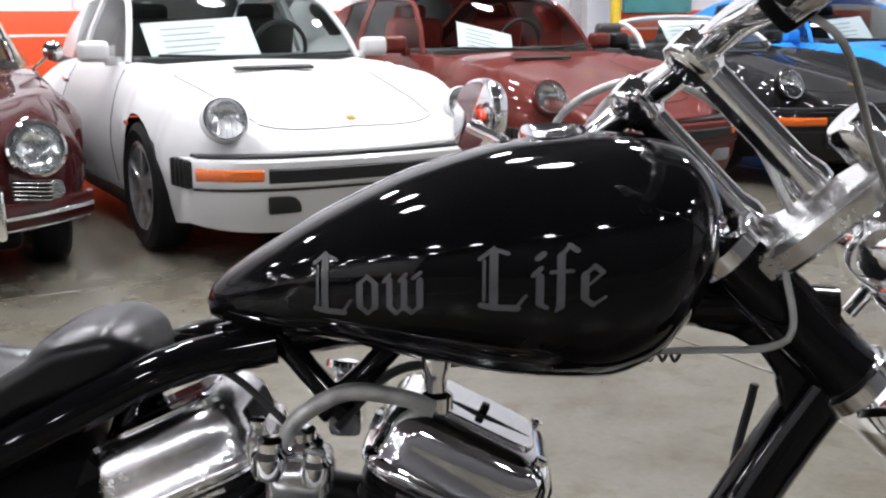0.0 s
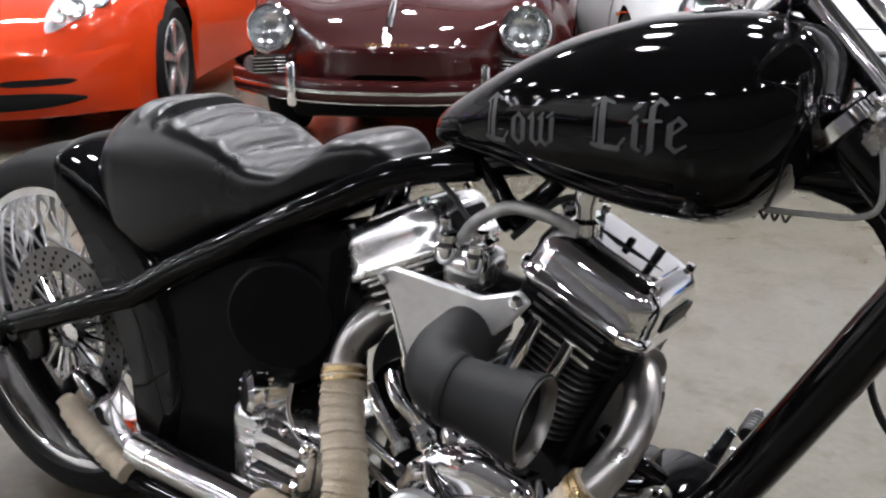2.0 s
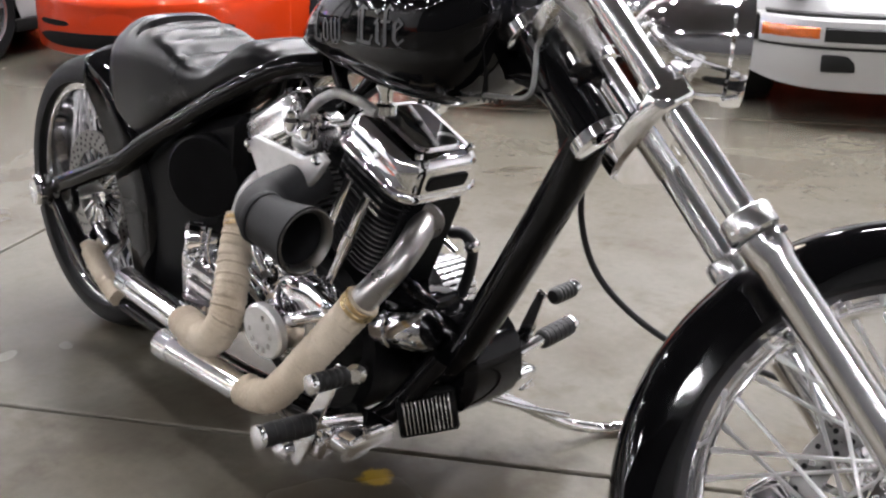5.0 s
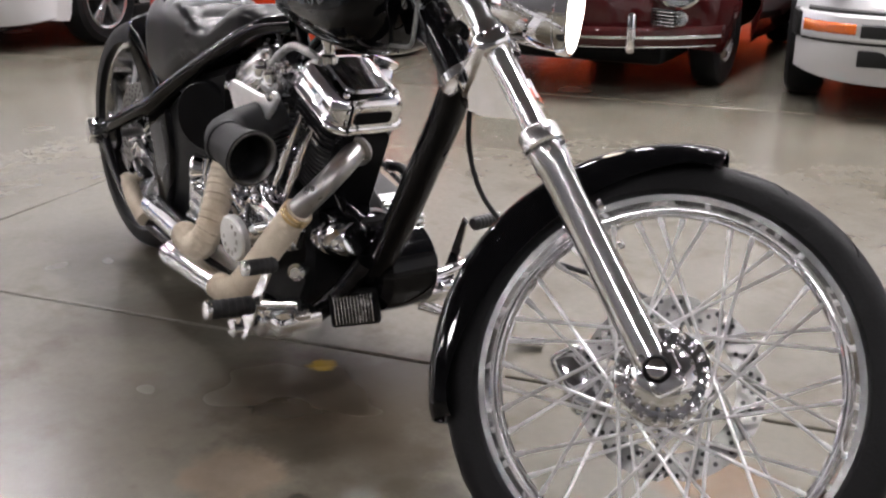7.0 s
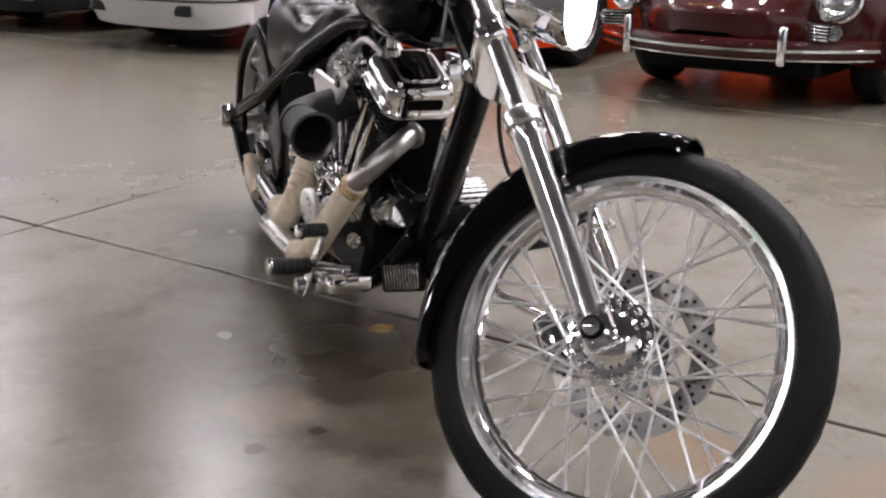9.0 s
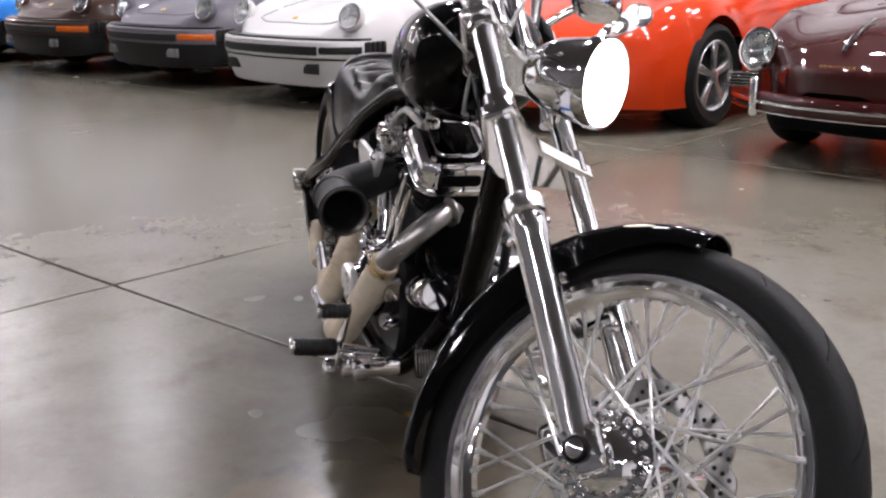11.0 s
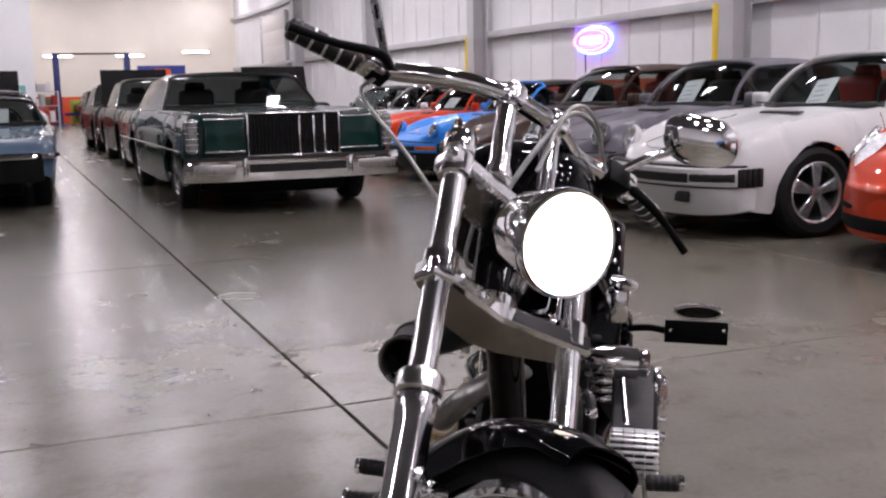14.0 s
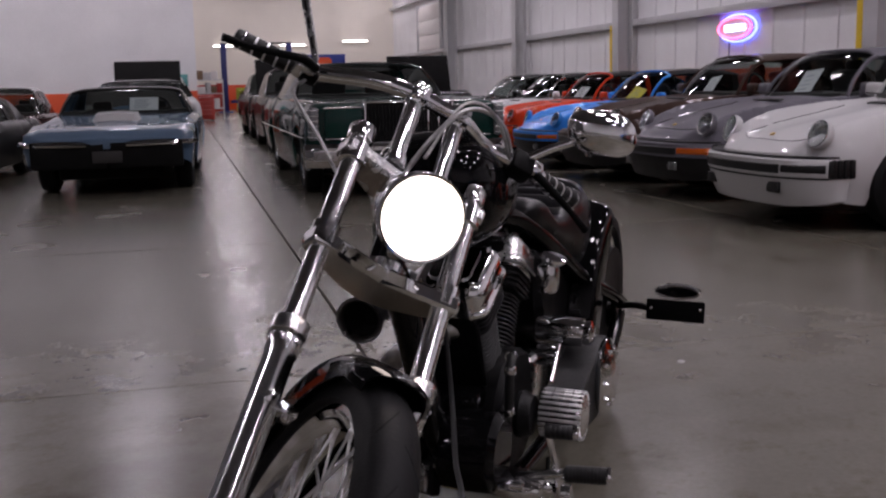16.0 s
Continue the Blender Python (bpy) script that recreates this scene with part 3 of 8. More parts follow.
def wheel_meshes(kind, r, width):
    """Tyre and rim of one car wheel, its axle along y, outer face towards -y."""
    ry = r * (0.66 if kind in ("five", "fuchs") else 0.58)
    t = bmesh.new()
    h = width / 2
    lathe(t, [(ry, -h * 0.8), (r * 0.86, -h), (r * 0.97, -h * 0.8), (r, -h * 0.45), (r, h * 0.45), (r * 0.97, h * 0.8), (r * 0.86, h), (ry, h * 0.8)], axis=(0, 1, 0), seg=32, closed=True)
    w = bmesh.new()
    lathe(w, [(ry * 1.03, -h * 0.86), (ry * 1.0, -h * 0.9), (ry * 0.93, -h * 0.8), (ry * 0.9, -h * 0.3), (ry * 0.9, h * 0.8)], axis=(0, 1, 0), seg=32, caps=False)
    if kind in ("five", "fuchs"):
        for k in range(5):
            a = 2 * math.pi * k / 5
            s = bmesh.new()
            wide = 0.15 if kind == "five" else 0.22
            slab(s, [(-wide * ry * 0.45, 0.12 * ry), (wide * ry * 0.45, 0.12 * ry), (wide * ry, 0.93 * ry), (-wide * ry, 0.93 * ry)], 0.03, Matrix(((1, 0, 0, 0), (0, 0, 1, -h * 0.72), (0, 1, 0, 0), (0, 0, 0, 1))), 0.006)
            bmesh.ops.rotate(s, cent=(0, 0, 0), matrix=Matrix.Rotation(a, 3, "Y"), verts=s.verts)
            join(w, s)
        lathe(w, [(0.2 * ry, -h * 0.6), (0.2 * ry, -h * 0.86), (0.12 * ry, -h * 0.92), (0.01, -h * 0.92)], axis=(0, 1, 0), seg=16)
    else:
        lathe(w, [(ry * 0.95, -h * 0.75), (ry * 0.7, -h * 0.9), (ry * 0.62, -h * 0.8), (ry * 0.45, -h * 0.98), (ry * 0.2, -h * 1.06), (0.01, -h * 1.07)], axis=(0, 1, 0), seg=24)
    return t, w


def add_wheels(car, spec, kind, rim_mat, front_steer=0.0, face=None):
    t, w = wheel_meshes(kind, spec["wheel_r"], spec["tyre_w"])
    tyre0 = part("tyre", t, RUBBER, car)
    rim0 = part("rim", w, rim_mat, tyre0)
    # near-black backing disc, added to put shade into the gaps between the spokes
    back = bmesh.new()
    lathe(back, [(spec["wheel_r"] * 0.68, 0.02), (0.01, 0.0)], axis=(0, 1, 0), seg=20)
    disc0 = part("wheel_backing", back, DARKGAP, tyre0)
    first = True
    for xa, half in zip(spec["axles"], spec["track"]):
        for sgn in (-1, 1):
            m = pose(-xa, sgn * half, spec["wheel_r"], 0, 0, (180 if sgn > 0 else 0))
            if first:
                tyre0.matrix_basis = m
                first = False
            else:
                o = new("tyre", tyre0.data)
                o.parent = car
                o.matrix_basis = m
                for q in (rim0, disc0):
                    p = new(q.name.split(".")[0], q.data)
                    p.parent = o


def lamp_unit(car, name, at, r, facing, ring_mat, deep=0.05, lens=LENS, back=REFLECTOR):
    """A round lamp: rim ring, bowl and bulging lens."""
    b = bmesh.new()
    lathe(b, [(r * 1.0, -deep), (r * 1.14, -0.01), (r * 1.13, 0.012), (r * 1.03, 0.02), (r * 0.99, 0.006)], at, facing, 28, caps=False)
    ring = part(name, b, ring_mat, car)
    b = bmesh.new()
    lathe(b, [(r * 1.04, 0.012), (r * 1.03, 0.023), (r * 0.97, 0.024), (r * 0.93, 0.012)], at, facing, 28, caps=False)
    part("lamp_trim", b, CHROME, ring)
    b = bmesh.new()
    lathe(b, [(r * 0.99, 0.008), (r * 0.8, -0.02), (r * 0.45, -deep * 0.9), (0.004, -deep)], at, facing, 24, caps=False)
    part("reflector", b, back, ring)
    b = bmesh.new()
    lathe(b, [(r * 0.99, 0.01), (r * 0.8, 0.025), (r * 0.45, 0.036), (0.004, 0.04)], at, facing, 24, caps=False)
    part("lens", b, lens, ring).visible_shadow = False
    b = bmesh.new()
    for k in range(-3, 4):
        hw = math.sqrt(max(0.0, 1 - (k / 4) ** 2)) * r * 0.92
        f = Vector(facing).normalized()
        c0 = Vector(at) + f * 0.018
        sidev = f.cross(Vector((0, 0, 1))).normalized()
        upv = sidev.cross(f)
        o = c0 + sidev * (k / 4) * r
        tube(b, [o - upv * hw, o + upv * hw], 0.0011, n=1, seg=5)
    part("lens_rib", b, REFLECTOR, ring)
    return ring


def interior(car, spec, seat_mat, belt, drop=0.0, lift=0.0):
    c = spec["cabin"]
    x0, x1, x2, x3 = c["x"]
    zb = c["belt"][1]
    b = bmesh.new()
    w = c["wb"][1] - 0.06
    box(b, (-(x0 + 0.22 + x3 - 0.1) / 2, 0, zb - 0.03 + lift), (x3 - 0.1 - x0 - 0.22, 2 * w, 0.05), 0.01)
    part("cabin_floor", b, CABIN, car)
    b = bmesh.new()
    box(b, (-(x0 + 0.34), 0, zb - 0.012), (0.3, 2 * w, 0.08), 0.03)
    part("dashboard", b, CABIN, car)
    xs = x1 + (x2 - x1) * 0.42
    for sgn in (-1, 1):
        b = bmesh.new()
        box(b, (-xs, sgn * 0.34, zb + 0.06 - drop), (0.14, 0.42, 0.34), 0.05, Matrix.Rotation(radians(14), 3, "Y"), 3)
        box(b, (-(xs + 0.05), sgn * 0.34, zb + 0.25 - drop), (0.09, 0.24, 0.14), 0.04, Matrix.Rotation(radians(14), 3, "Y"), 3)
        part("seat_back", b, seat_mat, car)
    b = bmesh.new()
    pts = [(-(x0 + 0.62) + 0.03 * math.sin(a), 0.34 + 0.17 * math.cos(a), zb + 0.05 + 0.16 * math.sin(a)) for a in np.linspace(0, 2 * math.pi, 24)]
    tube(b, pts, 0.014, seg=6, straight=True, caps=False)
    part("steering_wheel", b, CABIN, car)


def price_sheet(car, at, size, slope, turn, material=PAPER):
    """A sheet of paper lying against the inside of the windscreen, with grey lines of print."""
    t = Matrix.Translation(at) @ Matrix.Rotation(radians(-slope), 4, "Y") @ Matrix.Rotation(radians(turn), 4, "Z")
    b = bmesh.new()
    slab(b, [(-size[1] / 2, -size[0] / 2), (size[1] / 2, -size[0] / 2), (size[1] / 2, size[0] / 2), (-size[1] / 2, size[0] / 2)], 0.002, t)
    sheet = part("price_sheet", b, material, car, "sheet of paper behind the windscreen")
    b = bmesh.new()
    for k in range(5):
        slab(b, [(q, p) for p, q in ((-size[0] * 0.35, -0.004), (size[0] * (0.1 + 0.06 * (k % 3)), -0.004), (size[0] * (0.1 + 0.06 * (k % 3)), 0.004), (-size[0] * 0.35, 0.004))], 0.001, t @ Matrix.Translation((size[1] * (0.3 - 0.15 * k), 0, 0.002)))
    part("print_line", b, PRINT, sheet)


def door_mirror(car, at, material, sgn):
    b = bmesh.new()
    box(b, (at[0], at[1] + sgn * 0.10, at[2] + 0.05), (0.09, 0.16, 0.11), 0.03, None, 3)
    box(b, (at[0] - 0.01, at[1] + sgn * 0.015, at[2]), (0.05, 0.06, 0.05), 0.012)
    part("door_mirror", b, material, car)


def body_shell(car, spec, body_mat):
    xs, rings = body_grid(spec)
    b = bmesh.new()
    skin(b, rings, closed=False, caps=False)
    bmesh.ops.recalc_face_normals(b, faces=b.faces)
    # close nose and tail
    n = len(rings[0])
    b.verts.ensure_lookup_table()
    b.faces.new([b.verts[i] for i in range(n)])
    b.faces.new([b.verts[len(rings) * n - n + i] for i in range(n)][::-1])
    part("body", b, body_mat, car)
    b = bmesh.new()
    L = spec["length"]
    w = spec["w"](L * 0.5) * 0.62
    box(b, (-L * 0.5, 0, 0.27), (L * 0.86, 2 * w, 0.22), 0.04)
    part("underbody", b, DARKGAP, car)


def surf(spec, x, y, lift=0.004):
    """A place on the upper body skin at x behind the nose and y to the side."""
    h = half_curve(section(spec, x))
    k = max(range(len(h)), key=lambda i: h[i][0])
    up = h[k:][::-1]
    z = float(np.interp(abs(y), [p[0] for p in up], [p[1] for p in up]))
    nose = spec["bulge"](x) if "bulge" in spec else 0.0
    return Vector((-(x + nose * (abs(y) / max(spec["w"](x), 0.01)) ** 2.2) + lift * 0.6, y, z + lift))


def half_at(spec, x, z):
    """Half the body's width at x behind the nose and height z."""
    h = half_curve(section(spec, x))
    k = max(range(len(h)), key=lambda i: h[i][0])
    low, high = h[:k + 1], h[k:]
    if z <= h[k][1]:
        return float(np.interp(z, [p[1] for p in low], [p[0] for p in low]))
    return float(np.interp(z, [p[1] for p in high], [p[0] for p in high]))


def spec_911(turbo=False, wide=0.0):
    k = wide
    return dict(
        length=4.15, axles=(0.83, 3.10), arch=0.345, wheel_r=0.31, tyre_w=0.2, track=(0.70 + k * 0.6, 0.70 + k),
        w=curve([(0, 0.60), (0.12, 0.70), (0.4, 0.765 + k * 0.5), (0.83, 0.80 + k * 0.6), (1.4, 0.795 + k * 0.2), (2.3, 0.80 + k * 0.3), (3.1, 0.82 + k), (3.8, 0.78 + k * 0.7), (4.15, 0.60)]),
        zm=curve([(0, 0.44), (0.4, 0.50), (0.83, 0.56), (2.0, 0.50), (3.1, 0.56), (4.15, 0.48)]),
        zb=curve([(0, 0.40), (0.06, 0.38), (0.14, 0.22), (0.45, 0.18), (1.0, 0.17), (3.4, 0.18), (3.9, 0.26), (4.15, 0.36)]),
        ws=curve([(0, 0.50), (0.2, 0.62), (0.5, 0.665), (0.9, 0.69), (1.5, 0.705), (3.1, 0.68), (4.15, 0.5)]),
        zs=curve([(0, 0.52), (0.08, 0.60), (0.28, 0.705), (0.6, 0.785), (1.0, 0.825), (1.5, 0.845), (2.4, 0.855), (3.2, 0.82), (3.8, 0.70), (4.15, 0.54)]),
        wv=curve([(0, 0.36), (0.3, 0.40), (0.8, 0.44), (1.4, 0.52), (2.4, 0.5), (4.15, 0.35)]),
        zv=curve([(0, 0.535), (0.12, 0.58), (0.4, 0.655), (0.9, 0.745), (1.4, 0.84), (1.7, 0.865), (3.0, 0.87), (3.7, 0.76), (4.15, 0.56)]),
        zc=curve([(0, 0.54), (0.12, 0.59), (0.4, 0.675), (0.9, 0.77), (1.4, 0.86), (1.7, 0.88), (3.0, 0.90), (3.7, 0.79), (4.15, 0.58)]),
        bulge=curve([(0, 0.19), (0.4, 0.11), (1.0, 0.0), (4.0, 0.0)]),
        cabin=dict(x=(1.30, 1.86, 2.78, 3.80), roof=1.275, wr=0.545, wb=(0.66, 0.71, 0.60), belt=(0.845, 0.86, 0.84), bpillar=0.6, fast=True),
    )


def porsche_like_911(m, body_mat, label, top_mat=None, bumper="body", papers=(), seat=CABIN, group="cars along the wall", wide=0.0, edge=None, smooth_bumper=True, rims=SILVERRIM, black_low=False, open_top=False, amber=True):
    spec = spec_911(wide=wide)
    if edge is not None:
        spec["cabin"]["edging"] = edge
    if open_top:
        spec["cabin"]["open"] = True
        spec["cabin"]["roof"] = 1.10
    car = thing("sports_car", m, label, "car", group)
    body_shell(car, spec, body_mat)
    belt, _ = cabin_parts(car, spec, top_mat or body_mat, body_mat, top_mat if top_mat and edge else edge or body_mat)
    interior(car, spec, seat, belt, 0.14 if open_top else 0.0)
    add_wheels(car, spec, "fuchs", rims)
    low = TRIM if black_low else body_mat
    # impact bumper: blade, black strip, valance, bellows, indicators
    xf = lambda y: -(0.005 + 0.11 * (abs(y) / 0.72) ** 2 + 0.10 * (abs(y) / 0.72) ** 6)

    def blade(name, z0, z1, out, material, y0=-0.78, y1=0.78, deep=0.12, host=None, steps=25):
        t = bmesh.new()
        rows = []
        for y in np.linspace(y0, y1, steps):
            x = xf(y) + out
            rows.append([(x - deep, y, z0), (x - 0.012, y, z0), (x, y, z0 + 0.012), (x, y, z1 - 0.012), (x - 0.012, y, z1), (x - deep, y, z1)])
        skin(t, [[Vector(p) for p in r] for r in rows], closed=True)
        return part(name, t, material, host or car)

    bump_mat = body_mat if bumper == "body" else bumper
    bl = blade("bumper", 0.375, 0.50, 0.075, bump_mat)
    blade("bumper_strip", 0.396, 0.466, 0.083, TRIM, -0.50, 0.50, 0.05, bl)
    for sgn in (-1, 1):
        a, e = sorted((sgn * 0.52, sgn * 0.755))
        blade("indicator", 0.407, 0.463, 0.084, AMBER if amber else TRIM, a, e, 0.05, bl, 8)
        t = bmesh.new()
        for k in range(4):
            box(t, (-0.23 - 0.042 * k, sgn * (0.768 + 0.006 * k), 0.435), (0.036, 0.05, 0.125), 0.010)
        box(t, (-0.295, sgn * 0.768, 0.435), (0.19, 0.036, 0.115), 0.008)
        part("bumper_bellows", t, TRIM, car, "black rubber bumper bellows")
    blade("bumper_gap", 0.50, 0.515, 0.045, TRIM, -0.74, 0.74, 0.1)
    blade("bumper_gap", 0.366, 0.378, 0.066, TRIM, -0.76, 0.76, 0.1)
    # shut lines of the front lid and the doors, and the small side repeaters
    lid = [(0.16 + 0.06 * (abs(y) / 0.44) ** 2, y) for y in np.linspace(-0.44, 0.44, 13)]
    for sgn in (-1, 1):
        side = [(x, sgn * (0.44 + 0.09 * (x - 0.22) / 0.9)) for x in np.linspace(0.24, 1.16, 16)]
        t = bmesh.new()
        tube(t, [surf(spec, x, y, 0.0012) for x, y in side], 0.0028, seg=5, straight=True)
        part("lid_gap", t, TRIM, car)
        t = bmesh.new()
        box(t, (-0.98, sgn * (spec["w"](0.98) + 0.003), 0.60), (0.05, 0.012, 0.022), 0.005)
        part("side_repeater", t, AMBER, car)
        for xd in (1.42, 2.56):
            t = bmesh.new()
            tube(t, [Vector((-xd, sgn * (half_at(spec, xd, z) + 0.001), z)) for z in np.linspace(0.26, 0.83, 10)], 0.003, seg=5, straight=True)
            part("door_gap", t, TRIM, car)
    t = bmesh.new()
    tube(t, [surf(spec, x, y, 0.0012) for x, y in lid], 0.0028, seg=5, straight=True)
    part("lid_gap", t, TRIM, car)
    va = bmesh.new()
    rows = []
    for y in np.linspace(-0.785, 0.785, 29):
        x = xf(y) + 0.06
        e = (abs(y) / 0.785) ** 6
        rows.append([(x - 0.1, y, 0.37), (x, y, 0.37), (x - 0.015, y, 0.285 + 0.02 * e), (x - 0.07 + 0.03 * e, y, 0.175 + 0.05 * e), (x - 0.2 + 0.12 * e, y, 0.165 + 0.06 * e)])
    skin(va, [[Vector(p) for p in r] for r in rows], closed=True)
    val = part("front_valance", va, low, car)
    for sgn in (-1, 1):
        t = bmesh.new()
        box(t, (xf(0.43) + 0.048, sgn * 0.43, 0.305), (0.03, 0.145, 0.075), 0.008)
        part("fog_lamp", t, LAMPFRONT if bumper != "body" or black_low else TRIM, val)
    for sgn in (-1, 1):
        lamp_unit(car, "headlight", (-0.235, sgn * 0.600, 0.655), 0.092, (0.92, sgn * 0.10, 0.37), CHROME if edge is CHROME else body_mat, 0.04)
        door_mirror(car, (-1.62, sgn * 0.72, 0.87), body_mat if smooth_bumper else TRIM, sgn)
        t = bmesh.new()
        tube(t, [(-1.29, sgn * 0.1, 0.885), (-1.36, sgn * 0.55, 0.90)], 0.007, n=2, seg=6)
        part("wiper", t, TRIM, car)
        t = bmesh.new()
        box(t, (-2.45, sgn * 0.805, 0.74), (0.16, 0.02, 0.03), 0.008)
        part("door_handle", t, CHROME, car)
        t = bmesh.new()
        box(t, (-1.95, sgn * (0.775), 0.2), (1.7, 0.05, 0.08), 0.015)
        part("sill", t, TRIM, car)
    t = bmesh.new()
    box(t, (-1.16, 0, 0.832), (0.05, 0.44, 0.012), 0.004, Matrix.Rotation(radians(12), 3, "Y"))
    part("cowl_vent", t, TRIM, car)
    t = bmesh.new()
    slab(t, rounded(0.034, 0.042, 0.01), 0.006, Matrix.Translation((-0.235, 0, 0.637)) @ Euler((0, radians(25), 0)).to_matrix().to_4x4())
    part("bonnet_badge", t, GOLD, car)
    for pm in papers:
        price_sheet(car, *pm)
    return car


GOLD = mat("gold_plated_script", (0.55, 0.36, 0.10), rough=0.3, metal=1, var=0.1)
HEADGLASS = mat("clear_headlamp_glass", (0.60, 0.62, 0.64), rough=0.3, coat=1, var=0.25, scale=30, bump=0.3, bscale=60)
LAMPFRONT = mat("clear_lamp_front", (0.26, 0.265, 0.27), rough=0.15, metal=0.6, var=0.15, scale=60, bump=0.6, bscale=180)
P_WHITE = paint("white_car_paint", (0.50, 0.50, 0.50), coat=0.5)
P_MAROON = paint("maroon_car_paint", (0.032, 0.0032, 0.0032), coat=0.9)
P_ROSE = paint("brick_brown_car_paint", (0.090, 0.016, 0.012), coat=0.5)
P_ORANGE = paint("orange_red_car_paint", (0.45, 0.033, 0.004), coat=0.6)
P_GREY = paint("grey_violet_car_paint", (0.125, 0.12, 0.14))
P_BROWN = paint("dark_brown_car_paint", (0.045, 0.026, 0.020))
P_BLUE = paint("bright_blue_car_paint", (0.03, 0.22, 0.68))
P_RED = paint("red_orange_car_paint", (0.55, 0.045, 0.012))
P_BLACK = paint("black_car_paint", (0.006, 0.006, 0.0065), coat=0.5)
P_GREEN = paint("dark_green_car_paint", (0.0025, 0.022, 0.018), coat=0.7)
P_SILVERBLUE = paint("silver_blue_car_paint", (0.085, 0.135, 0.20), coat=0.8)
P_LIME = paint("lime_car_paint", (0.35, 0.42, 0.06))
REDSEAT = mat("red_leather_seat", (0.30, 0.03, 0.02), rough=0.5, var=0.15, scale=10)
TANSEAT = mat("tan_leather_seat", (0.35, 0.22, 0.11), rough=0.5, var=0.15, scale=10)
YPAPER = mat("yellow_paper_sheet", (0.85, 0.72, 0.05), rough=0.6, var=0.05)


def facing_aisle(u, nose_v, turn=0.0):
    """A pose for a car that stands along the wall with its nose towards the aisle."""
    return gpose(u, nose_v, 0, -90 + turn)


porsche_like_911(facing_aisle(2.41, 2.65, 0.5), P_WHITE, "white sports coupe with black bumper strip and amber indicators", papers=[((-1.66, -0.22, 0.975), (0.62, 0.26), -53, 4)], wide=0.06, seat=CABIN)
porsche_like_911(facing_aisle(4.32, 2.93, 0), P_ROSE, "brick-brown sports coupe with a paper in the windscreen", papers=[((-1.58, -0.16, 0.93), (0.40, 0.24), -48, -18)], seat=REDSEAT, bumper=P_ROSE)
porsche_like_911(facing_aisle(6.22, 3.0, 2), P_BLACK, "black sports convertible with a white windscreen frame", papers=[((-1.62, -0.10, 0.95), (0.52, 0.26), -53, 0)], edge=P_WHITE, top_mat=P_BLACK, open_top=True)
porsche_like_911(facing_aisle(8.3, 3.3, 0), P_BLUE, "bright blue sports coupe with a paper in the windscreen", papers=[((-1.62, -0.10, 0.95), (0.55, 0.28), -53, 5)])
porsche_like_911(facing_aisle(-3.67, 2.67, -0.9), P_WHITE, "white sports coupe with black bumper strip and clear lamps", top_mat=P_BLACK, edge=P_WHITE, papers=[((-1.60, -0.10, 0.945), (0.22, 0.33), -50, 8)], seat=REDSEAT, amber=False)
porsche_like_911(facing_aisle(-5.58, 2.84, 0.2), P_GREY, "grey-violet sports coupe with black valance and amber indicators", black_low=True, bumper=P_GREY, papers=[((-1.64, -0.14, 0.955), (0.26, 0.34), -53, 6)], seat=CABIN, top_mat=P_GREY)
porsche_like_911(facing_aisle(-7.43, 2.82, -1.5), P_BROWN, "dark brown sports coupe with red seats and amber indicators", black_low=True, bumper=P_BROWN, papers=[((-1.62, -0.12, 0.945), (0.21, 0.27), -50, 10)], seat=REDSEAT)
porsche_like_911(facing_aisle(-9.25, 2.87, 0) @ Matrix.Scale(0.9, 4), P_BLUE, "bright blue sports car with a yellow paper in the windscreen", black_low=True, bumper=P_BLUE, papers=[((-1.60, 0.05, 0.935), (0.45, 0.26), -48, -8, YPAPER)], top_mat=P_BLACK, edge=P_BLUE)
porsche_like_911(facing_aisle(-11.1, 2.9, 0) @ Matrix.Scale(0.9, 4), P_RED, "red-orange sports coupe parked in the row", papers=[((-1.62, -0.1, 0.95), (0.4, 0.25), -50, 0)], top_mat=P_BLACK, seat=REDSEAT)
porsche_like_911(facing_aisle(-12.85, 2.85, 0) @ Matrix.Scale(0.9, 4), P_WHITE, "white sports convertible with chrome windscreen frame", edge=CHROME, top_mat=P_BLACK)
porsche_like_911(facing_aisle(-14.73, 2.8, 0) @ Matrix.Scale(0.9, 4), P_BLACK, "black sports coupe far down the row", edge=CHROME)


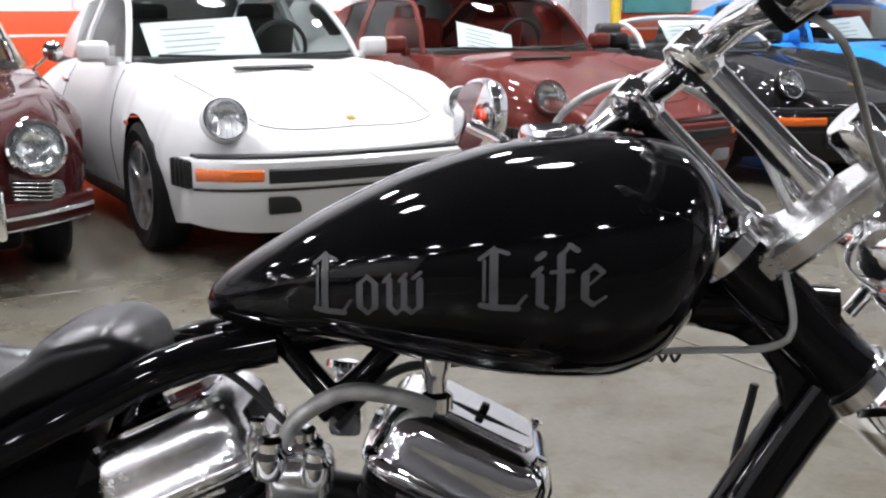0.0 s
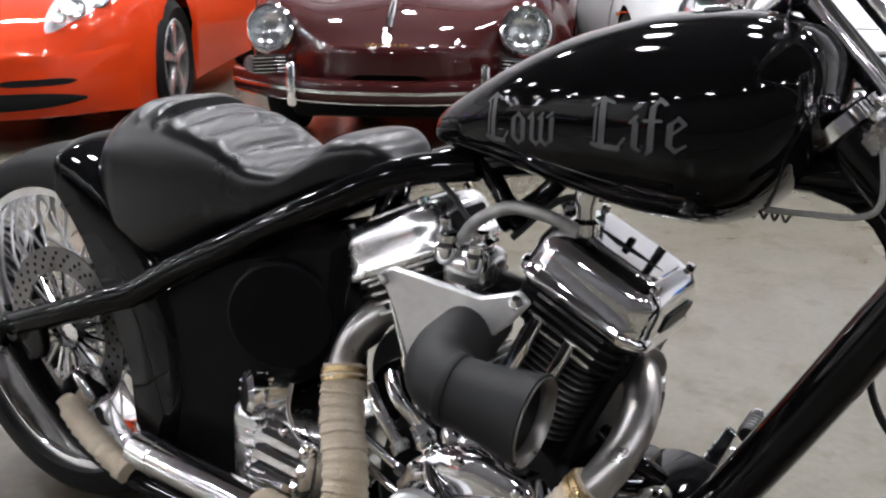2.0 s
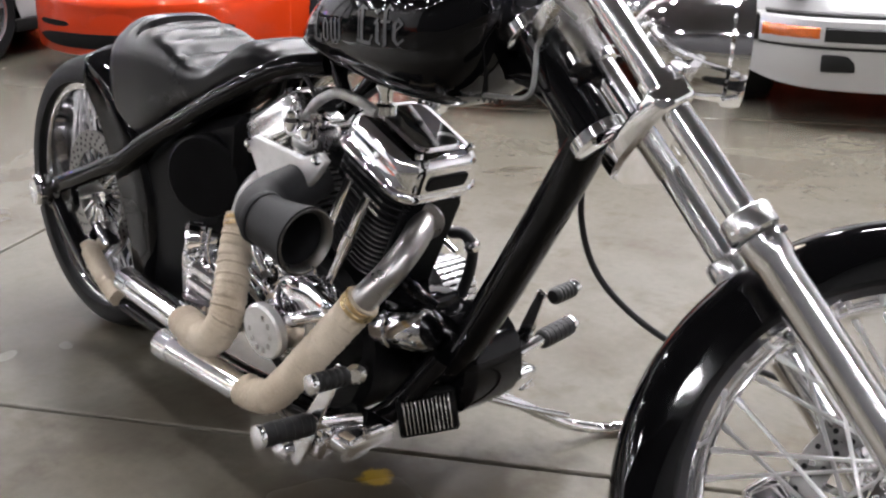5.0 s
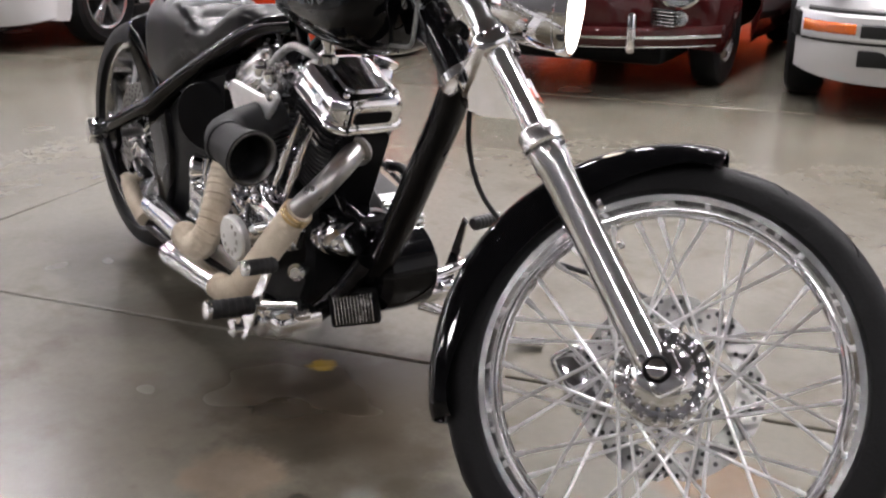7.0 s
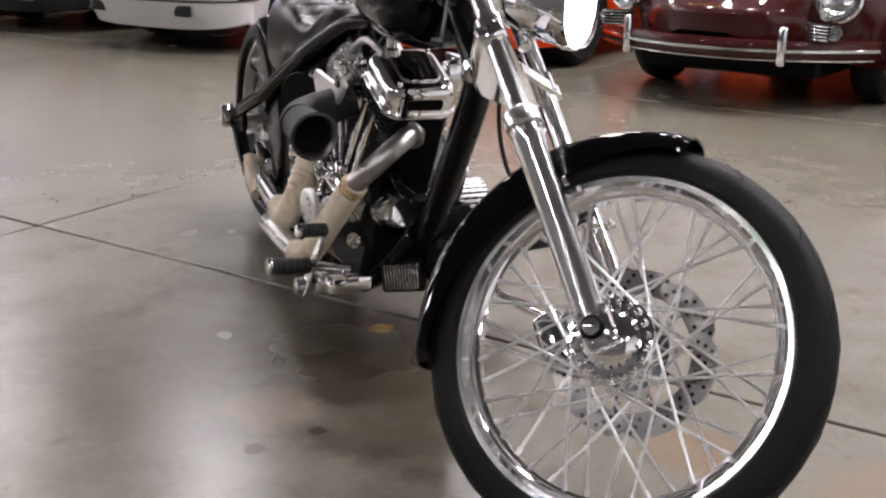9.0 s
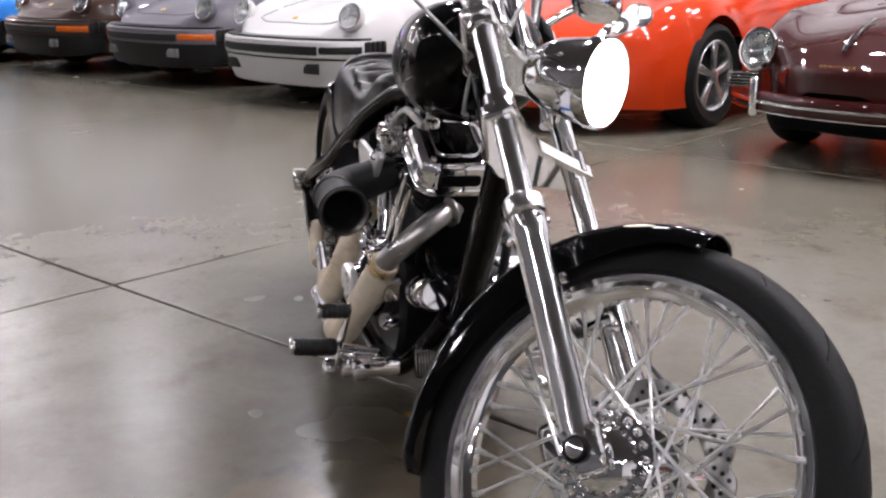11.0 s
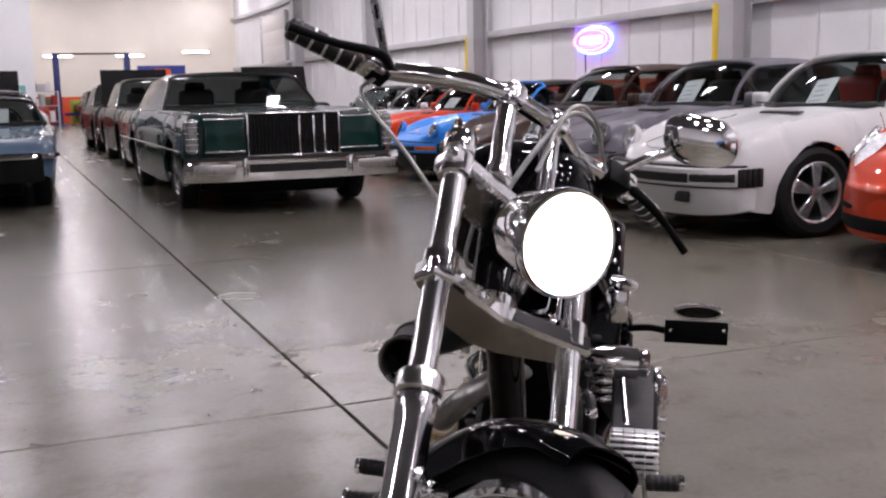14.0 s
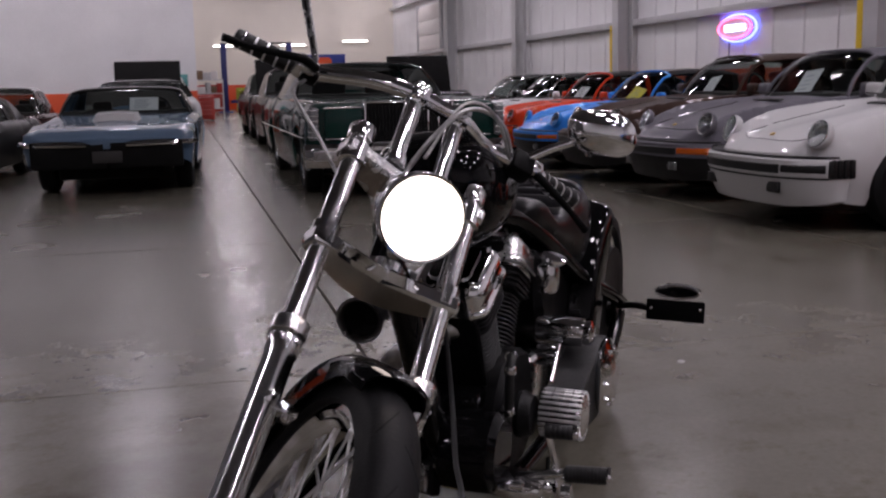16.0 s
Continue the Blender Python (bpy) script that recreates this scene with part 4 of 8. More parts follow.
def modern_sports_car():
    """The orange-red newer coupe with teardrop lamps."""
    spec = dict(
        length=4.43, axles=(0.99, 3.34), arch=0.375, wheel_r=0.33, tyre_w=0.24, track=(0.755, 0.765), tuck=0.97,
        w=curve([(0, 0.70), (0.10, 0.76), (0.35, 0.82), (0.7, 0.865), (1.0, 0.885), (1.7, 0.865), (2.6, 0.875), (3.34, 0.905), (4.1, 0.82), (4.43, 0.68)]),
        zm=curve([(0, 0.33), (0.5, 0.42), (1.0, 0.60), (1.8, 0.56), (3.3, 0.62), (4.43, 0.5)]),
        zb=curve([(0, 0.17), (0.3, 0.155), (0.6, 0.15), (1.4, 0.17), (3.8, 0.18), (4.43, 0.30)]),
        ws=curve([(0, 0.62), (0.2, 0.69), (0.6, 0.74), (1.0, 0.755), (1.6, 0.74), (3.3, 0.74), (4.43, 0.6)]),
        zs=curve([(0, 0.45), (0.04, 0.53), (0.14, 0.61), (0.3, 0.685), (0.6, 0.765), (1.0, 0.82), (1.5, 0.83), (2.4, 0.86), (3.3, 0.86), (4.0, 0.78), (4.43, 0.62)]),
        wv=curve([(0, 0.38), (0.4, 0.46), (1.0, 0.52), (1.6, 0.56), (3.0, 0.52), (4.43, 0.4)]),
        zv=curve([(0, 0.47), (0.08, 0.54), (0.3, 0.645), (0.7, 0.745), (1.1, 0.805), (1.5, 0.85), (3.0, 0.88), (4.0, 0.80), (4.43, 0.64)]),
        zc=curve([(0, 0.475), (0.08, 0.55), (0.3, 0.655), (0.7, 0.76), (1.1, 0.825), (1.5, 0.87), (3.0, 0.90), (4.0, 0.82), (4.43, 0.65)]),
        bulge=curve([(0, 0.34), (0.3, 0.26), (0.8, 0.06), (1.1, 0.0), (4.0, 0.0)]),
        cabin=dict(x=(1.42, 2.12, 2.85, 3.75), roof=1.295, wr=0.53, wb=(0.72, 0.75, 0.64), belt=(0.85, 0.87, 0.86), bpillar=0.7, fast=True, bow=0.30),
    )
    car = thing("sports_coupe", facing_aisle(-1.66, 2.89, -2), "glossy orange-red sports coupe with teardrop headlights", "car", "cars along the wall")
    body_shell(car, spec, P_ORANGE)
    belt, _ = cabin_parts(car, spec, P_ORANGE, P_ORANGE, P_ORANGE)
    interior(car, spec, CABIN, belt)
    add_wheels(car, spec, "five", SILVERRIM)
    for s in (-1, 1):
        # egg-shaped lamp: a domed lens over bowls, narrow end forward
        c0 = surf(spec, 0.23, s * 0.575, 0.0)
        back = surf(spec, 0.46, s * 0.67, 0.0)
        long = (back - c0).normalized()
        norm = Vector((0.66, s * 0.34, 0.66))
        m_ = frame_of(c0 + norm.normalized() * 0.004, long, norm.cross(long))
        egg = [(0.235 * math.cos(a), (0.122 + 0.062 * math.cos(a)) * math.sin(a)) for a in np.linspace(0, 2 * math.pi, 32, endpoint=False)]

        def dome(name, f0, h0, h1, material, host):
            t = bmesh.new()
            skin(t, [[m_ @ Vector((x * f * f0, y * f * f0, h0 + (h1 - h0) * (1 - f ** 2.4))) for x, y in egg] for f in (1.0, 0.97, 0.9, 0.75, 0.5, 0.25, 0.02)], caps=False)
            return part(name, t, material, host)

        lamp = dome("headlight", 1.0, -0.05, 0.028, HEADGLASS, car)
        for px, r in ((0.110, 0.088), (-0.035, 0.062), (-0.135, 0.036)):
            t = bmesh.new()
            lathe(t, [(r * 0.55, 0.0), (r, 0.004), (r * 0.96, 0.012), (r * 0.6, 0.003), (0.002, 0.001)], m_ @ Vector((px, 0, 0.020)), norm, 18, caps=False)
            part("lamp_bowl", t, REFLECTOR, lamp)
        door_mirror(car, (-1.72, s * 0.79, 0.89), P_ORANGE, s)
    # smooth nose cover with its wide lower slot and two small side slots
    nose_x = lambda y: -0.34 * (abs(y) / 0.70) ** 2.2

    def nose_band(name, rowpts, y0, y1, material, taper=0.0):
        t = bmesh.new()
        rows = []
        for k, y in enumerate(np.linspace(y0, y1, 29)):
            e = 1 - taper * abs(2 * k / 28 - 1) ** 6
            zm = sum(z for o, z in rowpts) / len(rowpts)
            rows.append([Vector((nose_x(y) + o * (1 - (abs(y) / 0.82) ** 8), y, zm + (z - zm) * e)) for o, z in rowpts])
        skin(t, rows)
        return part(name, t, material, car)

    nose_band("front_bumper", [(-0.10, 0.155), (-0.012, 0.165), (0.015, 0.205), (0.026, 0.28), (0.026, 0.34), (0.018, 0.40), (0.004, 0.45), (-0.02, 0.478), (-0.10, 0.478)], -0.81, 0.81, P_ORANGE)
    nose_band("air_intake", [(-0.05, 0.208), (0.022, 0.208), (0.0295, 0.23), (0.031, 0.262), (0.030, 0.29), (-0.05, 0.29)], -0.63, 0.63, DARKGAP, 0.85)
    for s in (-1, 1):
        ya, yb = sorted((s * 0.30, s * 0.60))
        nose_band("air_intake", [(-0.05, 0.318), (0.029, 0.318), (0.030, 0.35), (-0.05, 0.35)], ya, yb, DARKGAP, 0.85)
    price_sheet(car, (-1.92, -0.16, 1.03), (0.56, 0.28), -55, 0)
    return car


def bulbous_roadster():
    """The small round maroon car of the fifties."""
    spec = dict(
        length=3.95, axles=(0.86, 2.96), arch=0.33, wheel_r=0.315, tyre_w=0.165, track=(0.645, 0.64), tuck=0.93,
        w=curve([(0, 0.56), (0.10, 0.67), (0.3, 0.765), (0.7, 0.82), (1.2, 0.83), (2.4, 0.83), (3.2, 0.80), (3.7, 0.68), (3.95, 0.46)]),
        zm=curve([(0, 0.42), (0.3, 0.46), (0.9, 0.50), (2.0, 0.46), (3.0, 0.5), (3.95, 0.45)]),
        zb=curve([(0, 0.27), (0.2, 0.24), (0.6, 0.20), (3.3, 0.2), (3.95, 0.32)]),
        ws=curve([(0, 0.46), (0.15, 0.60), (0.4, 0.655), (0.9, 0.68), (1.5, 0.70), (3.0, 0.66), (3.95, 0.4)]),
        zs=curve([(0, 0.50), (0.06, 0.57), (0.18, 0.655), (0.4, 0.725), (0.8, 0.785), (1.4, 0.81), (2.4, 0.82), (3.2, 0.76), (3.95, 0.5)]),
        wv=curve([(0, 0.30), (0.3, 0.40), (0.8, 0.44), (1.4, 0.5), (3.0, 0.45), (3.95, 0.25)]),
        zv=curve([(0, 0.53), (0.08, 0.60), (0.25, 0.67), (0.6, 0.745), (1.0, 0.80), (1.4, 0.85), (2.6, 0.86), (3.4, 0.74), (3.95, 0.52)]),
        zc=curve([(0, 0.54), (0.08, 0.62), (0.25, 0.71), (0.6, 0.80), (1.0, 0.86), (1.4, 0.89), (2.6, 0.89), (3.4, 0.77), (3.95, 0.53)]),
        bulge=curve([(0, 0.36), (0.4, 0.22), (0.9, 0.02), (1.2, 0.0), (4.0, 0.0)]),
        cabin=dict(x=(1.34, 1.62, 2.38, 3.00), roof=1.185, wr=0.46, wb=(0.56, 0.66, 0.56), belt=(0.86, 0.86, 0.84), bpillar=0.8, edging=CHROME),
    )
    car = thing("vintage_roadster", facing_aisle(0.43, 2.75, -6.5), "small round maroon vintage roadster with cream soft top", "car", "cars along the wall")
    body_shell(car, spec, P_MAROON)
    belt, _ = cabin_parts(car, spec, CREAMTOP, P_MAROON, CREAMTOP)
    interior(car, spec, TANSEAT, belt)
    add_wheels(car, spec, "cap", CHROME)
    fx = lambda y: 0.05 - 0.42 * (abs(y) / 0.80) ** 2.3

    def strip(name, z0, z1, out, material, deep=0.06, y=0.80, parent=None):
        t = bmesh.new()
        rows = []
        for yy in np.linspace(-y, y, 31):
            x = fx(yy) + out
            zm = (z0 + z1) / 2
            rows.append([Vector(q) for q in ((x - deep, yy, z0), (x - 0.01, yy, z0), (x, yy, z0 * 0.6 + zm * 0.4), (x, yy, z1 * 0.6 + zm * 0.4), (x - 0.01, yy, z1), (x - deep, yy, z1))])
        skin(t, rows)
        return part(name, t, material, parent or car)

    bumper = strip("bumper", 0.295, 0.385, 0.05, P_MAROON)
    strip("bumper_strip", 0.325, 0.347, 0.057, CHROME, 0.02, 0.80, bumper)
    strip("bumper_lower_edge", 0.284, 0.294, 0.05, CHROME, 0.03, 0.78, bumper)
    for s in (-1, 1):
        b = bmesh.new()
        box(b, (fx(0.43) + 0.065, s * 0.43, 0.36), (0.05, 0.045, 0.20), 0.02, None, 3)
        part("bumper_guard", b, CHROME, bumper, "chrome bumper guard")
        b = bmesh.new()
        for k in range(5):
            box(b, (-0.075, s * 0.555, 0.40 + 0.016 * k), (0.02, 0.15, 0.006), 0.002, Matrix.Rotation(radians(-s * 28), 3, "Z"))
        grille = part("horn_grille", b, CHROME, car, "small chrome horn grille")
        b = bmesh.new()
        box(b, (-0.095, s * 0.555, 0.432), (0.02, 0.16, 0.085), 0.01, Matrix.Rotation(radians(-s * 28), 3, "Z"))
        part("grille_back", b, DARKGAP, grille)
        lamp_unit(car, "indicator", (-0.10, s * 0.635, 0.432), 0.034, (0.85, s * 0.5, 0.05), CHROME, 0.03)
        lamp_unit(car, "headlight", (-0.255, s * 0.59, 0.575), 0.104, (0.96, s * 0.13, 0.24), CHROME, 0.045)
        b = bmesh.new()
        tube(b, [(-1.25, s * 0.12, 0.89), (-1.31, s * 0.5, 0.905)], 0.006, n=2, seg=6)
        part("wiper", b, CHROME, car)
    b = bmesh.new()
    tube(b, [surf(spec, x, 0.0, 0.012) for x in (0.05, 0.10, 0.20, 0.34)], [0.012, 0.016, 0.010, 0.006], n=12, seg=8)
    part("bonnet_handle", b, CHROME, car, "chrome bonnet handle")
    for k in range(8):
        b = bmesh.new()
        box(b, (0.006, -0.085 + 0.024 * k, 0.535), (0.005, 0.016, 0.010), 0.002)
        part("script_bar", b, GOLD, car)
    b = bmesh.new()
    tube(b, [(-1.50, 0.66, 0.84), (-1.50, 0.74, 0.91)], 0.008, n=2, seg=6)
    lathe(b, [(0.045, -0.012), (0.05, 0.0), (0.03, 0.02), (0.0, 0.024)], (-1.50, 0.76, 0.93), (1, 0, 0), 18)
    part("door_mirror", b, CHROME, car)
    return car


CREAMTOP = mat("cream_soft_top_cloth", (0.52, 0.42, 0.26), rough=0.85, var=0.12, scale=6, bump=0.3)


def saloon_spec(L, wid, h, hood_z, roof, front, cab, tail_z=None, nose=0.0, arch=0.37, wr=0.34, belt=None):
    w = wid / 2
    tz = tail_z or hood_z
    bz = belt or hood_z + 0.02
    return dict(
        length=L, axles=(front, front + L * 0.545), arch=arch, wheel_r=wr, tyre_w=0.2, track=(w - 0.16, w - 0.16), tuck=0.96,
        w=curve([(0, w * (0.93 - nose * 0.2)), (0.12, w * 0.985), (L * 0.3, w), (L * 0.7, w), (L - 0.1, w * 0.97), (L, w * 0.92)]),
        zm=curve([(0, 0.58), (L * 0.5, 0.60), (L, 0.58)]),
        zb=curve([(0, 0.36), (0.3, 0.27), (L * 0.5, 0.22), (L - 0.3, 0.28), (L, 0.38)]),
        ws=curve([(0, w * 0.86), (0.2, w * 0.92), (L, w * 0.90)]),
        zs=curve([(0, hood_z - 0.04 - nose), (0.15, hood_z - nose * 0.6), (1.2, hood_z + 0.01), (L * 0.5, bz), (L - 0.3, tz), (L, tz - 0.06)]),
        wv=curve([(0, w * 0.5), (L, w * 0.5)]),
        zv=curve([(0, hood_z - 0.03 - nose), (0.15, hood_z + 0.01 - nose * 0.6), (1.2, hood_z + 0.025), (L * 0.5, bz + 0.01), (L - 0.3, tz + 0.01), (L, tz - 0.05)]),
        zc=curve([(0, hood_z - 0.02 - nose), (0.15, hood_z + 0.02 - nose * 0.6), (1.2, hood_z + 0.04), (L * 0.5, bz + 0.02), (L - 0.3, tz + 0.02), (L, tz - 0.05)]),
        bulge=curve([(0, 0.06 + nose * 0.8), (0.6, 0.0), (L, 0.0)]),
        cabin=dict(x=cab, roof=roof, wr=w * 0.70, wb=(w * 0.86, w * 0.90, w * 0.84), belt=(bz, bz, bz), bpillar=0.5, edging=CHROME, bow=0.15),
    )


def luxury_saloon():
    """The long dark green saloon with the upright grille."""
    spec = saloon_spec(5.85, 2.02, 1.4, 0.93, 1.385, 1.02, (2.05, 2.62, 4.02, 4.75), belt=0.96)
    car = thing("luxury_saloon", gpose(-6.50, 0.83, 0, 0.0) @ Matrix.Scale(0.94, 4), "long dark green luxury saloon with chrome grille and bumper", "car", "cars in the aisle")
    body_shell(car, spec, P_GREEN)
    belt, _ = cabin_parts(car, spec, P_GREEN, P_GREEN, P_GREEN)
    interior(car, spec, CABIN, belt, 0.0, 0.055)
    add_wheels(car, spec, "cap", CHROME)
    t = bmesh.new()
    box(t, (0.035, 0, 0.75), (0.08, 0.86, 0.40), 0.012)
    grille = part("grille", t, DARKGAP, car, "upright dark grille with chrome surround")
    for k in range(24):
        t = bmesh.new()
        box(t, (0.078, -0.40 + 0.0348 * k, 0.74), (0.012, 0.014 if k in (13, 17, 20) else 0.008, 0.35), 0.001)
        part("grille_bar", t, CHROME if k in (13, 17, 20) else SATIN, grille)
    for z, h in ((0.945, 0.018), (0.555, 0.012)):
        t = bmesh.new()
        box(t, (0.045, 0, z), (0.10, 0.90, h), 0.008)
        part("grille_surround", t, MIRROR, grille)
    for s in (-1, 1):
        t = bmesh.new()
        box(t, (0.045, s * 0.437, 0.75), (0.09, 0.010, 0.40), 0.003)
        part("grille_surround", t, MIRROR, grille)
        t = bmesh.new()
        box(t, (0.010, s * 0.645, 0.75), (0.07, 0.37, 0.33), 0.02)
        door = part("headlight_door", t, P_GREEN, car, "closed green headlight door")
        for z in (0.60, 0.90):
            t = bmesh.new()
            box(t, (0.05, s * 0.645, z), (0.014, 0.37, 0.012), 0.003)
            part("door_trim", t, MIRROR, door)
        t = bmesh.new()
        box(t, (-0.03, s * 0.935, 0.75), (0.15, 0.10, 0.32), 0.03, None, 3)
        lampb = part("corner_lamp", t, LAMPFRONT, car, "ribbed wrap-round corner lamp")
        for k in range(6):
            t = bmesh.new()
            box(t, (-0.03, s * 0.935, 0.62 + 0.052 * k), (0.16, 0.108, 0.010), 0.003)
            part("lamp_trim", t, CHROME, lampb)
        t = bmesh.new()
        tube(t, [(-x, s * 1.012, 0.60) for x in (0.3, 3.0, 5.7)], 0.006, n=6, seg=6)
        part("side_strip", t, CHROME, car)
        t = bmesh.new()
        tube(t, [(-x, s * 0.93, 0.962) for x in (0.1, 1.0, 2.2)], 0.008, n=8, seg=6)
        part("wing_trim", t, CHROME, car)
    t = bmesh.new()
    rows = []
    for y in np.linspace(-1.03, 1.03, 31):
        x = 0.20 - 0.13 * (abs(y) / 1.03) ** 5
        rows.append([Vector(q) for q in ((x - 0.16, y, 0.33), (x - 0.02, y, 0.33), (x, y, 0.37), (x, y, 0.52), (x - 0.03, y, 0.555), (x - 0.16, y, 0.555))])
    skin(t, rows)
    bump = part("bumper", t, MIRROR, car, "massive chrome bumper")
    t = bmesh.new()
    rows = [[Vector(q) for q in ((0.205 - 0.13 * (abs(y) / 1.03) ** 5 - 0.02, y, 0.405), (0.212 - 0.13 * (abs(y) / 1.03) ** 5, y, 0.41), (0.212 - 0.13 * (abs(y) / 1.03) ** 5, y, 0.485), (0.205 - 0.13 * (abs(y) / 1.03) ** 5 - 0.02, y, 0.49))] for y in np.linspace(-0.46, 0.46, 13)]
    skin(t, rows)
    part("bumper_inset", t, TRIM, bump)
    for s in (-1, 1):
        t = bmesh.new()
        box(t, (0.21, s * 0.50, 0.45), (0.05, 0.05, 0.20), 0.018, None, 3)
        part("bumper_guard", t, MIRROR, bump)
        t = bmesh.new()
        box(t, (0.182, s * 0.76, 0.448), (0.02, 0.40, 0.085), 0.006)
        part("bumper_panel", t, STEEL, bump)
    t = bmesh.new()
    tube(t, [(-0.2, 0, 0.985), (-1.8, 0, 1.0)], 0.008, n=6, seg=6)
    part("bonnet_trim", t, CHROME, car)
    return car


def stingray_like():
    """The pointed silver-blue American sports car with a bonnet scoop."""
    spec = saloon_spec(4.45, 1.77, 1.20, 0.74, 1.14, 0.92, (1.85, 2.35, 2.95, 3.45), nose=0.10, wr=0.335, belt=0.80)
    spec["cabin"]["bow"] = 0.18
    spec["cabin"]["wr"] = 0.64
    spec["cabin"]["edging"] = TRIM
    car = thing("blue_sports_car", gpose(-7.79, -1.94, 0, -3.0) @ Matrix.Scale(0.95, 4), "silver-blue American sports car with white bonnet scoop", "car", "cars in the aisle")
    body_shell(car, spec, P_SILVERBLUE)
    belt, _ = cabin_parts(car, spec, P_BLACK, P_SILVERBLUE, P_SILVERBLUE)
    interior(car, spec, CABIN, belt, 0.16, 0.055)
    add_wheels(car, spec, "cap", CHROME)
    t = bmesh.new()
    rows = []
    for x, h, w in ((0.85, 0.0, 0.22), (0.92, 0.07, 0.25), (1.25, 0.075, 0.26), (1.65, 0.035, 0.13), (1.8, 0.0, 0.06)):
        z = spec["zc"](x)
        rows.append([Vector(q) for q in ((-x, -w, z - 0.02), (-x, -w * 0.85, z + h), (-x, 0, z + h + 0.012), (-x, w * 0.85, z + h), (-x, w, z - 0.02))])
    skin(t, rows)
    part("bonnet_scoop", t, P_WHITE, car, "white bonnet scoop")
    for s in (-1, 1):
        t = bmesh.new()
        tube(t, [(0.045, s * 0.20, 0.545), (0.035, s * 0.5, 0.55), (-0.03, s * 0.80, 0.555), (-0.22, s * 0.90, 0.56)], 0.026, n=14, seg=8)
        part("bumper", t, CHROME, car)
        # near-black block: the grille, widened to paint the shade below the bonnet edge
        t = bmesh.new()
        box(t, (-0.010, s * 0.39, 0.445), (0.07, 0.76, 0.29), 0.03)
        part("grille", t, DARKGAP, car)
        for k in range(4):
            tt = bmesh.new()
            box(tt, (-0.60 - 0.0 * k, s * (0.40 + 0.09 * k), spec["zv"](0.6) + 0.006), (0.34, 0.012, 0.012), 0.003)
            part("bonnet_vent", tt, CHROME, car)
    t = bmesh.new()
    box(t, (0.03, 0, 0.42), (0.03, 0.30, 0.12), 0.01)
    part("plate_panel", t, CABIN, car)
    price_sheet(car, (-2.14, 0.22, 0.93), (0.34, 0.2), -50, 0)
    return car


def plain_saloon(m, body_mat, label, open_bonnet=False, roof=1.36, top=None, L=4.7, wid=1.8, group="cars in the aisle"):
    spec = saloon_spec(L, wid, roof, 0.86, roof, 0.92, (1.65, 2.25, 3.2, 3.95), belt=0.90, wr=0.32)
    car = thing("saloon_car", m, label, "car", group)
    body_shell(car, spec, body_mat)
    belt, _ = cabin_parts(car, spec, top or body_mat, body_mat, body_mat)
    interior(car, spec, CABIN, belt, 0.0, 0.055)
    add_wheels(car, spec, "cap", CHROME)
    t = bmesh.new()
    box(t, (0.03, 0, 0.66), (0.06, wid * 0.62, 0.20), 0.012)
    part("grille", t, CABIN, car)
    t = bmesh.new()
    box(t, (0.06, 0, 0.45), (0.12, wid * 0.98, 0.12), 0.03, None, 3)
    part("bumper", t, CHROME, car)
    for s in (-1, 1):
        lamp_unit(car, "headlight", (0.0, s * wid * 0.40, 0.68), 0.085, (1, 0, 0), CHROME, 0.05)
    if open_bonnet:
        t = bmesh.new()
        box(t, (-1.15, 0, 1.20), (0.05, wid * 0.72, 0.86), 0.02, Matrix.Rotation(radians(-20), 3, "Y"))
        part("raised_bonnet", t, DARKGAP, car, "raised black bonnet")
    return car


modern_sports_car()
bulbous_roadster()
luxury_saloon()
stingray_like()
plain_saloon(gpose(-12.96, -1.80), P_WHITE, "white coupe parked behind the blue sports car", roof=1.2)
plain_saloon(gpose(-18.08, -1.83), P_BLACK, "black car with raised bonnet near the partition", open_bonnet=True)
plain_saloon(gpose(-13.17, 0.96), P_BLACK, "black saloon parked behind the green saloon")
plain_saloon(gpose(-18.40, 0.99), P_BLACK, "black car with raised bonnet in the aisle", open_bonnet=True)
plain_saloon(gpose(-38.5, 2.4, 0, 4), P_BLACK, "dark car standing in the workshop")
plain_saloon(gpose(-17.35, 3.61, 0, 0), P_BLACK, "black estate car with raised bonnet", open_bonnet=True, roof=1.5)
plain_saloon(gpose(-14.11, -4.18, 0, -4) @ Matrix.Scale(0.75, 4), P_MAROON, "maroon and white vintage saloon by the partition", top=P_WHITE, roof=1.5)
plain_saloon(gpose(-8.78, -4.13, 0, -6) @ Matrix.Scale(0.79, 4), P_BLACK, "black car beside the blue sports car", roof=1.3)


# ---- workshop end of the hall ----
LIFTBLUE = mat("blue_lift_paint", (0.02, 0.03, 0.16), rough=0.4, var=0.15, scale=4)
TOOLRED = mat("red_tool_chest_paint", (0.40, 0.03, 0.02), rough=0.4, var=0.12, scale=4)
BANNER = mat("blue_banner", (0.02, 0.04, 0.22), rough=0.6, var=0.08)
TUBE = glow_mat("fluorescent_tube", (1.0, 0.95, 0.86), 14)
lift = thing("car_lift", gpose(-42.2, 1.95) @ Matrix.Diagonal((1.27, 1.47, 1.30, 1)), "blue two-post car lift with dark cross beam", "car lift")
for s in (-1, 1):
    b = bmesh.new()
    box(b, (0, s * 0.92, 1.08), (0.2, 0.16, 2.16), 0.02)
    box(b, (0, s * 0.92, 0.02), (0.5, 0.4, 0.04), 0.008)
    part("lift_post", b, LIFTBLUE, lift)
    b = bmesh.new()
    box(b, (0.3, s * 0.6, 0.35), (0.7, 0.09, 0.09), 0.01, Matrix.Rotation(radians(s * 30), 3, "Z"))
    part("lift_arm", b, LIFTBLUE, lift)
